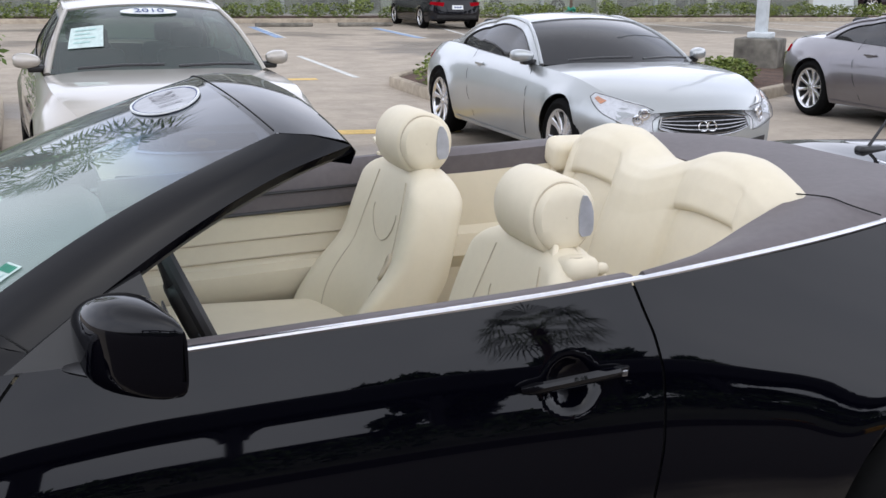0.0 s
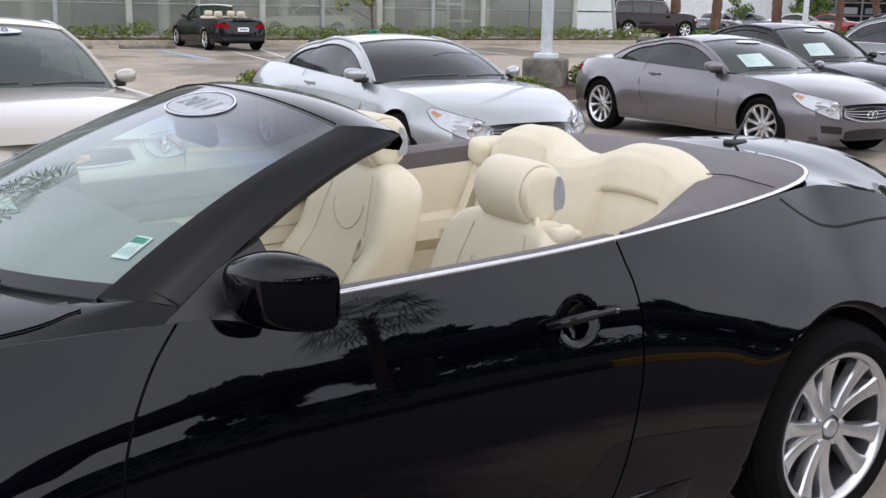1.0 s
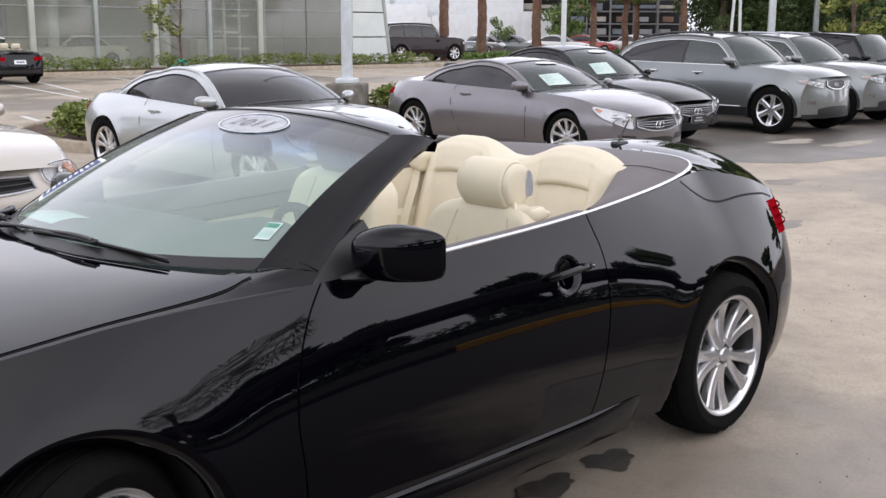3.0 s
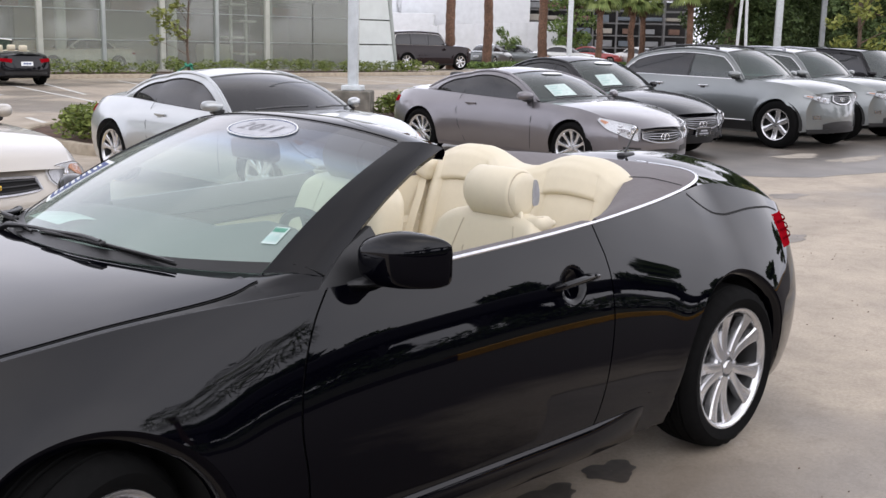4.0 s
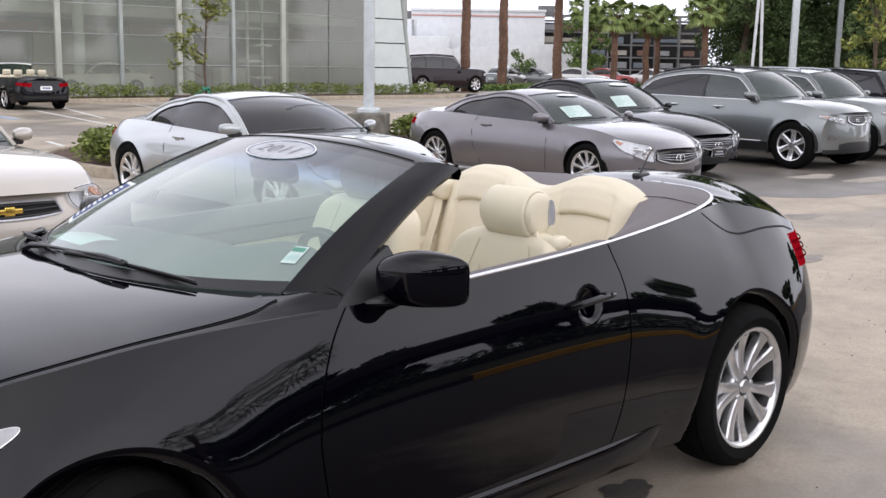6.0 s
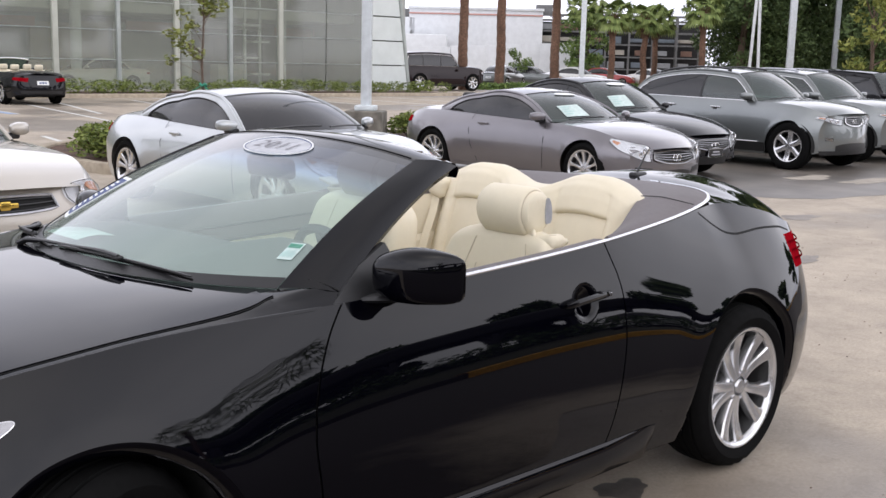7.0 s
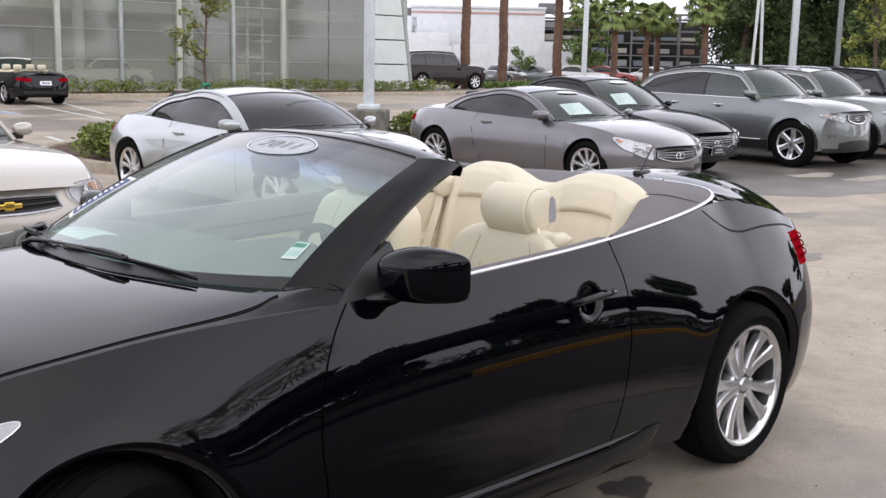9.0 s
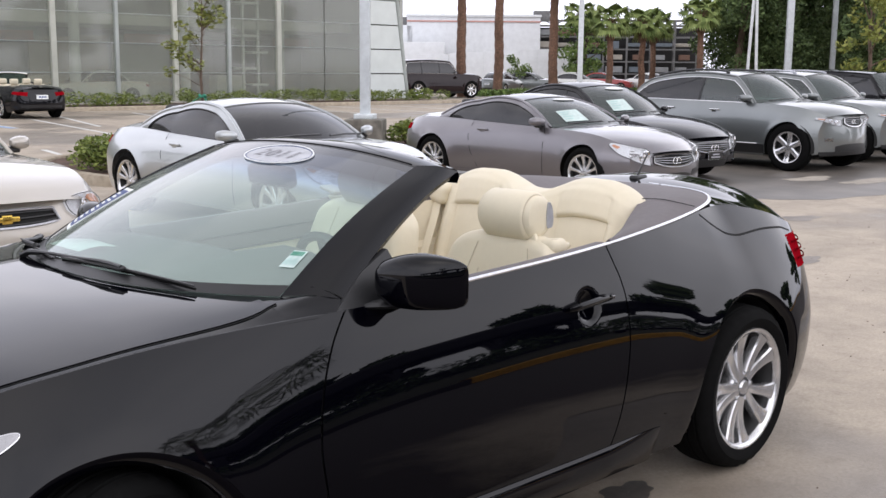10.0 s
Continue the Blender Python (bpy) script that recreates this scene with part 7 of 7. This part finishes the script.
def showroom():
    root = empty("showroom", pose(0, FY, 0), "glass-fronted car showroom with pale steel mullions", "building")
    xs = [31.35 - 2.56 * k for k in range(18)][::-1]
    zs = [0.15, 1.33, 2.47, 3.60, 4.75, 5.9, 7.0]
    for i in range(len(xs) - 1):
        for j in range(len(zs) - 1):
            part("pane", Build().box(((xs[i] + xs[i + 1]) / 2, 0, (zs[j] + zs[j + 1]) / 2), (xs[i + 1] - xs[i] - 0.05, 0.02, zs[j + 1] - zs[j] - 0.03)), FACADE, root, smooth=0)
    for i, x in enumerate(xs):
        if i == len(xs) - 2:
            continue
        part("mullion", Build().rbox((x, -0.05, 3.6), (0.22 if i % 2 else 0.15, 0.16, 7.2), 0.02, 2), MULLION_CREAM if i % 2 else MULLION, root)
    for z in zs:
        part("transom", Build().rbox((9.6, -0.01, z), (43.4, 0.04, 0.026), 0.008, 2), MULLION, root)
    # tapered white end bay
    for j in range(len(zs) - 1):
        z0, z1 = zs[j], zs[j + 1]
        e = lambda z: 33.75 - 0.16 * z
        b = Build()
        b.add([(31.35, -0.12, z0 + 0.03), (e(z0), -0.12, z0 + 0.03), (e(z1), -0.12, z1 - 0.03), (31.35, -0.12, z1 - 0.03), (31.35, 0.1, z0 + 0.03), (e(z0), 0.1, z0 + 0.03), (e(z1), 0.1, z1 - 0.03), (31.35, 0.1, z1 - 0.03)],
              [(0, 1, 2, 3), (7, 6, 5, 4), (0, 4, 5, 1), (1, 5, 6, 2), (2, 6, 7, 3), (3, 7, 4, 0)])
        part("panel", b, WHITEPANEL, root, "white end panel", smooth=0)
    part("end_frame", Build().tube([(33.85, -0.1, 0.0), (32.75, -0.1, 7.1)], 0.10, 8), MULLION, root)
    part("roof_slab", Build().rbox((9.8, 6, 7.4), (48.6, 13, 0.5), 0.05, 2), WHITEWALL, root)
    part("rear_wall", Build().box((9.8, 9, 3.6), (48.5, 0.2, 7.2)), DARKROOM, root, smooth=0)
    part("end_wall", Build().box((33.5, 6, 3.6), (0.2, 12, 7.2)), DARKROOM, root, smooth=0)
    part("floor_slab", Build().box((9.8, 4.6, 0.06), (48.0, 8.8, 0.12)), WHITEPANEL, root, smooth=0)
    part("plinth", Build().rbox((9.8, -0.05, 0.08), (48.4, 0.30, 0.22), 0.02, 2), CONCRETE, root)
    for k in range(6):
        part("column", Build().lathe([(0.22, 0), (0.22, 7.1)], "z", 16, (3.0 + 5.1 * k, 3.0, 0)), WHITEWALL, root)
    # partitions, doors and signs on the inner wall
    looks = [plain("beige_wall", (0.52, 0.46, 0.37), 0.8), plain("grey_partition", (0.30, 0.31, 0.31), 0.8), plain("dark_doorway", (0.07, 0.07, 0.07), 0.8), plain("pale_partition", (0.62, 0.63, 0.60), 0.8)]
    x, k = -12.0, 0
    rp = np.random.default_rng(21)
    while x < 31:
        w = rp.uniform(1.2, 3.6)
        part("partition", Build().rbox((x + w / 2, 8.2 - 0.3 * (k % 3), 1.5), (w - 0.05, 0.12, 2.7 + 0.5 * rp.uniform()), 0.01, 2), looks[(k * 3 + k // 3) % 4], root)
        if k % 3 == 1:
            part("sign_board", Build().rbox((x + w / 2, 7.0, 2.85), (min(w, 2.6), 0.1, 0.42), 0.02, 2), PINK, root)
        if k % 4 == 2:
            part("counter", Build().rbox((x + w / 2, 4.6, 0.65), (1.6, 0.7, 1.1), 0.04, 2), looks[(k // 4) % 2 * 3], root)
        x, k = x + w, k + 1
    part("ceiling_band", Build().rbox((9.8, 6.2, 3.55), (47, 5.4, 0.5), 0.02, 2), looks[3], root)
    for q in (25.9, 26.7):                                       # white stair tower seen through the glass
        part("stair_post", Build().rbox((q, 2.2, 3.5), (0.12, 0.12, 7.0), 0.02, 2), WHITEWALL, root)
    for k in range(9):
        part("stair_landing", Build().rbox((26.3 + 0.25 * (-1) ** k, 2.2, 0.8 + 0.72 * k), (0.9, 0.8, 0.10), 0.02, 2), WHITEWALL, root)


showroom()
build_car("sedan", pose(19.2, 40.0, 0, 0, 0, 178), PAINT_WHITE, SEDAN, G_SEDAN, "white sedan on show behind the glass", "car", papers=False, oval=False, face="sedan")
tagged(kerb_loop([(-30, 33.4), (34.5, 33.4)], closed=False)[0].obj("kerb", KERB), "tan kerb in front of the showroom", "kerb", kind="structure")
tagged(Build().grid(np.array([[(x, y, 0.12) for y in (33.5, 35.0, 36.4)] for x in (-30, 0, 34.3)], float)).obj("planting_bed", MULCH), "mulch strip in front of the showroom", "planting bed", kind="structure")
cs = [(x + rng.normal() * 0.1, 34.6 + rng.normal() * 0.25, 0.38 + 0.07 * rng.normal()) for x in np.arange(-12, 34, 0.30) if rng.uniform() < 0.95]
_h = foliage(clumps(cs, [(0.36, 0.45, 0.25)] * len(cs), 190), 0.05)
tagged(_h.obj("hedge", LEAF_OLIVE, smooth=0), "low uneven green hedge in front of the showroom", "hedge", kind="stuff")

# ---- trees ----
def limb_tree(x, y, h, spread, crown_from, mat, n, leaf, label, trunk_r=0.2, clump=26, group="trees", bark=None):
    root = empty("tree", pose(x, y, 0, 0, 0, rng.uniform(0, 360)), label, "tree", group)
    t = Build()
    t.tube([(0.05 * h * math.sin(k * 0.9) * 0.3, 0.04 * h * math.cos(k * 1.3) * 0.3, h * 0.8 * k / 6) for k in range(7)], [trunk_r * (1 - 0.12 * k) for k in range(7)], 9)
    cs = []
    for k in range(clump):
        a, q = rng.uniform(0, 2 * math.pi), rng.uniform(0, 1)
        z = h * (crown_from + (1 - crown_from) * q)
        r = spread * (0.35 + 0.65 * math.sin(math.pi * min(0.95, 0.15 + 0.8 * q))) * rng.uniform(0.3, 1.0)
        c = (r * math.cos(a), r * math.sin(a), z)
        cs.append(c)
        if k % 2 == 0:
            t.tube([(0, 0, z * 0.7), (c[0] * 0.5, c[1] * 0.5, z * 0.85), c], [trunk_r * 0.35, trunk_r * 0.22, trunk_r * 0.08], 5)
    part("trunk", t, bark or BARK, root)
    rr = [(spread * rng.uniform(0.22, 0.40),) * 2 + (spread * rng.uniform(0.18, 0.30),) for _ in cs]
    part("crown", foliage(clumps(cs, rr, n // clump), leaf, 0.8), mat, root, smooth=0)
    return root


def sapling():
    root = empty("young_tree", pose(7.55, 12.9, 0.1), "thin young tree with sparse leaves, tied with green tape", "tree")
    t = Build()
    t.tube([(0, 0, 0), (0.02, 0, 0.7), (-0.02, 0.01, 1.3), (0.02, 0, 2.0), (0.04, 0, 3.2)], [0.030, 0.027, 0.022, 0.014, 0.006], 8)
    cs = []
    # sparse sprays: one low on the side of the showroom's drive, one at the top, a few single twigs
    for q, z, n in ((-0.14, 1.50, 2), (-0.30, 1.62, 3), (-0.42, 1.78, 3), (-0.22, 1.95, 2), (-0.52, 1.42, 1), (-0.40, 2.15, 1), (0.05, 2.20, 3), (0.22, 2.32, 3), (-0.06, 2.42, 2), (0.12, 2.62, 3), (-0.15, 2.80, 2), (0.05, 3.05, 2)):
        for k in range(n):
            c = (0.85 * q + 0.06 * math.sin(5 * k + z), -0.53 * q + 0.12 * math.cos(3 * k + 4 * z), z + 0.05 * k)
            t.tube([(0, 0, z - 0.25), (c[0] * 0.5, c[1] * 0.5, z - 0.10), c], [0.008, 0.005, 0.002], 5)
            cs.append(c)
    part("trunk", t, BARK, root)
    part("crown", foliage(clumps(cs, [(0.13, 0.13, 0.10)] * len(cs), 30), 0.046), LEAF_YELLOW, root, smooth=0)
    tp = Build().tube([(0.05 * math.cos(a), 0.05 * math.sin(a), 1.02 + 0.015 * math.sin(3 * a)) for a in np.linspace(0, 6.3, 13)], 0.022, 6, False)
    for a in (0.4, 2.5, 4.6):
        tp.tube([(0, 0, 1.03), (0.35 * math.cos(a), 0.35 * math.sin(a), 0.80), (1.3 * math.cos(a), 1.3 * math.sin(a), 0.0)], 0.009, 5)
    part("tree_tie", tp, INK_GREEN, root, "green guy tape")


sapling()


def palm(x, y, h, label="cabbage palm with a bare rough trunk", r=0.22, crown=1.0, leaf=0.035):
    root = empty("palm_tree", pose(x, y, 0, 0, 0, rng.uniform(0, 360)), label, "palm tree", "palms by the far lot")
    t = Build()
    n = 26
    t.tube([(0.04 * math.sin(k * 0.4), 0.04 * math.cos(k * 0.5), h * k / n) for k in range(n + 1)], [r * (1.15 - 0.25 * k / n) * (1 + 0.10 * (k % 2)) for k in range(n + 1)], 10)
    part("trunk", t, PALM_BARK, root)
    bt = Build()
    for k in range(44):                                        # old leaf bases under the crown
        a, z = k * 2.4, h - 1.4 + 1.4 * k / 44
        bt.tube([(r * 0.8 * math.cos(a), r * 0.8 * math.sin(a), z), (r * 1.9 * math.cos(a), r * 1.9 * math.sin(a), z + 0.32)], [0.045, 0.015], 4)
    part("leaf_bases", bt, PALM_BARK, root)
    fb = Build()
    for k in range(30):
        a = k * 2.399
        up = 1.1 - 1.9 * (k / 30)
        L = crown * rng.uniform(1.2, 1.7)
        p0, d = np.array([0, 0, h]), np.array([math.cos(a), math.sin(a), up])
        d /= np.linalg.norm(d)
        mid = p0 + d * L * 0.62
        fb.tube([p0, mid], [0.02, 0.012], 4)
        side = np.cross(d, [0, 0, 1.0])
        side /= np.linalg.norm(side) + 1e-9
        upv = np.cross(side, d)
        for j in range(13):                                    # fan of narrow leaflets
            g = (j - 6) / 6 * 1.25
            e = d * math.cos(g) + side * math.sin(g)
            tip = mid + e * L * 0.62 + np.array([0, 0, -0.28 * L * (0.4 + abs(g))])
            w = np.cross(e, upv) * leaf
            knee = mid + e * L * 0.36
            fb.add([mid - w * 0.3, knee - w, tip, knee + w], [(0, 1, 2, 3)])
    part("crown", fb, LEAF_PALM, root, smooth=0)


for _x, _y, _h, _r in ((42.4, 41.2, 8.6, 0.24), (47.6, 43.1, 8.8, 0.26), (54.6, 44.6, 7.4, 0.27)):
    palm(_x, _y, _h, r=_r)
for _x, _y, _h in ((55.0, 40.2, 4.75), (58.7, 40.35, 4.75), (63.2, 42.6, 4.7), (58.6, 35.8, 5.2), (66.6, 51.9, 5.9)):
    palm(_x, _y, _h, "far palm with a green crown", 0.19, 0.86, 0.10)
palm(-2.3, 10.4, 4.7, "palm beside the pale sedan", 0.2, 1.35)
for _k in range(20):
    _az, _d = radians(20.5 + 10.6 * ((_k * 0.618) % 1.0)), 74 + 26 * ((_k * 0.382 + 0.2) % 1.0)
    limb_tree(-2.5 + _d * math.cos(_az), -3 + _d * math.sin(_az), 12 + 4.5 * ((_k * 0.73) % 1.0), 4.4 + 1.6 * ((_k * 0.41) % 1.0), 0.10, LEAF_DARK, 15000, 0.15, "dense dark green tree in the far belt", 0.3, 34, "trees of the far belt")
limb_tree(67.0, 51.6, 5.6, 2.3, 0.22, LEAF_MID, 3200, 0.16, "round green tree before the storage racks", 0.18, 24)
limb_tree(57, 24.0, 6.2, 1.9, 0.20, LEAF_YELLOW, 1100, 0.17, "yellow-green tree at the edge of the lot", 0.16, 26)
limb_tree(54.5, 47.6, 2.6, 1.1, 0.3, LEAF_MID, 900, 0.10, "small bush-like tree before the white fence", 0.06, 14)
_v = foliage(np.stack([rng.uniform(44, 66, 5200), np.zeros(5200), rng.uniform(0.02, 0.34, 5200)], -1) + np.stack([np.zeros(5200), 41.5 + rng.uniform(-0.3, 1.2, 5200), np.zeros(5200)], -1), 0.14, 1.4)
tagged(_v.obj("grass_verge", LEAF_MID, smooth=0), "rough green grass verge below the palms", "grass", kind="stuff")

hy = empty("standpipe", pose(72.94, 54.06, 0), "red standpipe with a domed head in the grass verge", "hydrant")
part("pipe", Build().lathe([(0.16, 0.0), (0.16, 0.05), (0.10, 0.07), (0.10, 0.70), (0.15, 0.72), (0.15, 0.80)], "z", 14), PAINT_RED, hy)
part("head", Build().lathe([(0.17, 0.78), (0.21, 0.86), (0.21, 1.02), (0.16, 1.12), (0.06, 1.17), (0.001, 1.18)], "z", 14), PAINT_RED, hy)
part("outlet", Build().lathe([(0.06, -0.26), (0.06, 0.26)], "y", 10, (0, 0, 0.94)), PAINT_RED, hy)

# ---- white warehouse, fence and racks ----
def warehouse():
    root = empty("warehouse", pose(76.5, 73.2, 0, 0, 0, -46), "white warehouse with a faded red band", "building")
    part("wall", Build().rbox((0, 6, 3.4), (13.2, 12, 6.8), 0.05, 2), WHITEWALL, root)
    part("parapet", Build().rbox((0, -0.03, 6.75), (13.4, 0.25, 0.25), 0.04, 2), WHITEWALL, root)
    part("red_band", Build().rbox((0, -0.06, 6.2), (13.2, 0.06, 0.14), 0.01, 2), PINK, root)
    part("lean_to", Build().rbox((-8.5, 4, 2.9), (5.0, 8, 5.8), 0.05, 2), WHITEWALL, root)
    part("roof_unit", Build().rbox((-7.2, 2, 6.2), (1.6, 1.6, 0.9), 0.05, 2), RACKSTEEL, root)
    part("roof_unit", Build().rbox((6.8, 2, 6.9), (1.6, 1.6, 0.9), 0.05, 2), RACKSTEEL, root)
    part("low_wing", Build().rbox((-6.2, -4, 2.0), (7.0, 6, 4.0), 0.05, 2), WHITEWALL, root)
    part("dock_door", Build().rbox((-2.1, -0.06, 1.7), (1.6, 0.1, 2.6), 0.02, 2), DARKTRIM, root)


warehouse()
fn = empty("site_fence", pose(66.0, 60.0, 0, 0, 0, -46), "white panel fence before the warehouse", "fence")
for k in range(9):
    part("fence_panel", Build().rbox((-6.5 + 1.5 * k, 0, 1.35 + 0.04 * k), (1.48, 0.06, 2.7 + 0.08 * k), 0.01, 2), WHITEWALL, fn)


def racks():
    root = empty("storage_rack", pose(86.0, 63.0, 0, 0, 0, -52.8), "tall open steel storage rack with stacked goods", "storage rack")
    for k in range(8):
        for yy in (0, 2.4):
            part("post", Build().box((-8 + 2.3 * k, yy, 3.2), (0.16, 0.16, 6.4)), RACKSTEEL, root, smooth=0)
    for z in (1.2, 2.4, 3.6, 4.8, 5.9, 6.4):
        for yy in (0, 2.4):
            part("beam", Build().box((0, yy, z), (16.4, 0.12, 0.12)), RACKSTEEL, root, smooth=0)
    tr = Build()
    for k in range(16):
        tr.tube([(-8 + k, 0, 5.9 + 0.5 * (k % 2)), (-7 + k, 0, 5.9 + 0.5 * ((k + 1) % 2))], 0.05, 5)
    part("truss", tr, RACKSTEEL, root)
    # Added dark sheet puts the rack's dim interior behind the pallets
    part("dim_interior_backing", Build().box((0, 3.2, 2.9), (16.4, 0.1, 5.8)), DARKTRIM, root, smooth=0)
    goods = [plain("pale_goods", (0.42, 0.39, 0.34), 0.8), plain("brown_goods", (0.20, 0.12, 0.09), 0.8), plain("blue_goods", (0.16, 0.19, 0.22), 0.8), plain("grey_goods", (0.30, 0.31, 0.32), 0.8)]
    for k in range(26):
        x, lv = -7.0 + 2.3 * (k % 7) + rng.uniform(-0.3, 0.3), k // 7
        part("pallet", Build().rbox((x, 1.2, 1.3 + 1.2 * lv + 0.35), (rng.uniform(1.0, 1.9), 1.6, rng.uniform(0.3, 0.75)), 0.03, 2), goods[int(rng.integers(0, 4))], root)


racks()

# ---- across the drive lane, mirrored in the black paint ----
# Unseen dark sheet, added so the lower doors mirror dark ground
dark_sheet_edge = lambda x: float(np.interp(x, [0.6, 0.8, 1.22, 1.36, 1.95, 2.65], [-1.12, -1.30, -1.69, -1.68, -1.44, -1.13])) + 0.01 * math.sin(9 * x)


def dark_sheet_material():
    """Near-black mirrored ground; a ragged pale patch softens its edge in the paint."""
    m, n, l, b = shader("mirrored_dark_sheet")
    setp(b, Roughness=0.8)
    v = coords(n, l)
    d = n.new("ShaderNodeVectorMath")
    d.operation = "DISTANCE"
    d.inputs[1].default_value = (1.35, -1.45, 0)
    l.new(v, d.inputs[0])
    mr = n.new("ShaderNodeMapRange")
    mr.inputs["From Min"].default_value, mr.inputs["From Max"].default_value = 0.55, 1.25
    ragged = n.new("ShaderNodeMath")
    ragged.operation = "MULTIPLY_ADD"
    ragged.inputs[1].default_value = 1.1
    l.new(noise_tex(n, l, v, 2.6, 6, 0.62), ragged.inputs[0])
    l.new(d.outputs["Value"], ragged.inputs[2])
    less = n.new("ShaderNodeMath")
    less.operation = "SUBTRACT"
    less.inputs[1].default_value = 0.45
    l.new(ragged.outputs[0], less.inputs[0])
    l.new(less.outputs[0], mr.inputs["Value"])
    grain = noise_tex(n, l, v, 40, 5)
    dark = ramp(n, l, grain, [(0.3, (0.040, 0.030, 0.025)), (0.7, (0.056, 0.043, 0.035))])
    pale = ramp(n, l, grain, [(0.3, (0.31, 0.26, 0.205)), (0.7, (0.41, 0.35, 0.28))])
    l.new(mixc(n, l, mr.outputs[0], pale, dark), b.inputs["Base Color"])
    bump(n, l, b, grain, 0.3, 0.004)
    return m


DARK_SHEET = dark_sheet_material()
tagged(Build().grid(np.array([[(x, y, 0.004) for y in (dark_sheet_edge(x), -4.0, -6.0, -7.9)] for x in np.concatenate([np.linspace(-60, -4, 15), np.linspace(-3, 4, 57), np.linspace(6, 60, 15)])], float), flip=True).obj("road", DARK_SHEET, smooth=0), "unseen dark ground sheet, added to darken the car's lower reflection", "road", kind="structure")
tagged(kerb_loop([(6.5, -8.17), (60, -8.3)], w=0.25, h=0.24, closed=False)[0].obj("kerb", KERB_YELLOW), "yellow-painted kerb across the drive lane", "kerb", kind="structure")
tagged(kerb_loop([(-60, -8.0), (6.49, -8.17)], w=0.25, h=0.20, closed=False)[0].obj("kerb", KERB_DARK), "dark weathered kerb across the drive lane", "kerb", kind="structure")
# Out of view: dark ground added here to darken the paint's reflection
tagged(Build().grid(np.array([[(x, y, 0.06) for y in (-8.6, -30.0, -60.0)] for x in np.linspace(-70, 70, 15)], float), flip=True).obj("verge", UNSEEN_LAWN, smooth=0), "unseen dark lawn added across the drive lane for the reflection", "lawn", kind="structure")
cs = [(x + rng.normal() * 0.15, -12.0 + rng.normal() * 0.25, 0.50 + 0.06 * rng.normal() + (0.35 if x > 6 else 0.0)) for x in np.arange(-26, 46, 0.5)]
tagged(foliage(clumps(cs, [(0.5, 0.5, 0.42)] * len(cs), 110), 0.09).obj("hedge", LEAF_DARK, smooth=0), "dark green hedge along the drive lane", "hedge", kind="stuff")
for _x, _y, _h, _s in ((-34, -54, 7.5, 3.8), (-20, -56, 8.0, 4.0), (13, -37, 7.0, 3.6), (21, -38, 7.0, 3.8), (29, -39, 6.0, 3.4), (37, -34, 6.4, 3.4), (44, -25, 7.4, 3.6), (50, -16, 8.0, 3.8), (54, -5, 8.4, 4.0)):
    limb_tree(_x, _y, _h, _s, 0.25, LEAF_DARK, 4200, 0.46, "dark green tree across the drive lane", 0.2, 26, "trees across the lane")
for _x, _y, _h in ((-9.5, -24, 6.4), (12.0, -24, 7.0)):
    palm(_x, _y, _h, "palm across the drive lane", 0.2, 1.4)
cn = empty("canopy", pose(4, -30, 0), "long dark open service canopy across the lane", "canopy")
part("roof", Build().rbox((0, 0, 4.0), (84, 6, 1.5), 0.3, 3), DARKTRIM, cn)
part("low_wall", Build().rbox((0, -2.6, 0.55), (84, 0.3, 1.1), 0.04, 2), DARKTRIM, cn)
for k in range(15):
    part("post", Build().rbox((-41 + 5.8 * k, 2.4, 1.7), (0.45 + 0.7 * (k % 3 == 0), 0.4, 3.4), 0.04, 2), DARKTRIM, cn)
    br_ = Build()
    for q in (-1, 1):                                            # curved haunches under the roof
        br_.tube([(-41 + 5.8 * k + q * (0.2 + 1.3 * (1 - math.cos(t))), 2.4, 2.1 + 1.2 * math.sin(t)) for t in np.linspace(0, 1.57, 9)], 0.22, 6)
    part("haunch", br_, DARKTRIM, cn)
for _x, _y in ((-24.0, -24.0), (27.0, -19.0)):
    build_car("van", pose(_x, _y, 0, 0, 0, 4), PAINT_WHITE, BIGSUV, G_BIGSUV, "white van across the drive lane", "car", "vans across the lane", wheel_R=0.40, rim=0.25, face="van", papers=False, oval=False)

# crumbs of grit and dry leaf on the pavement behind the convertible
_rg = random.Random(71)
_g = Build()
for _ in range(260):
    x, y = _rg.uniform(1.0, 9.0), _rg.uniform(-1.9, 3.2)
    if abs(y) < 1.0 and x < 2.5:
        continue
    r, h, a = _rg.choice((0.004, 0.005, 0.007, 0.012)) * _rg.uniform(0.8, 1.4), _rg.uniform(0.002, 0.005), _rg.uniform(0, 6.28)
    ring = [(x + r * k * math.cos(a + q), y + r * k * 0.6 * math.sin(a + q), z) for z, k in ((0.0, 1.0), (h, 0.7)) for q in (0, 1.3, 2.4, 3.5, 4.9)]
    _g.add(ring, [(9, 8, 7, 6, 5)[::-1]] + [(i, (i + 1) % 5, 5 + (i + 1) % 5, 5 + i) for i in range(5)])
tagged(_g.obj("grit", MULCH, smooth=0), "dark crumbs of grit and leaf on concrete", "grit", kind="stuff")
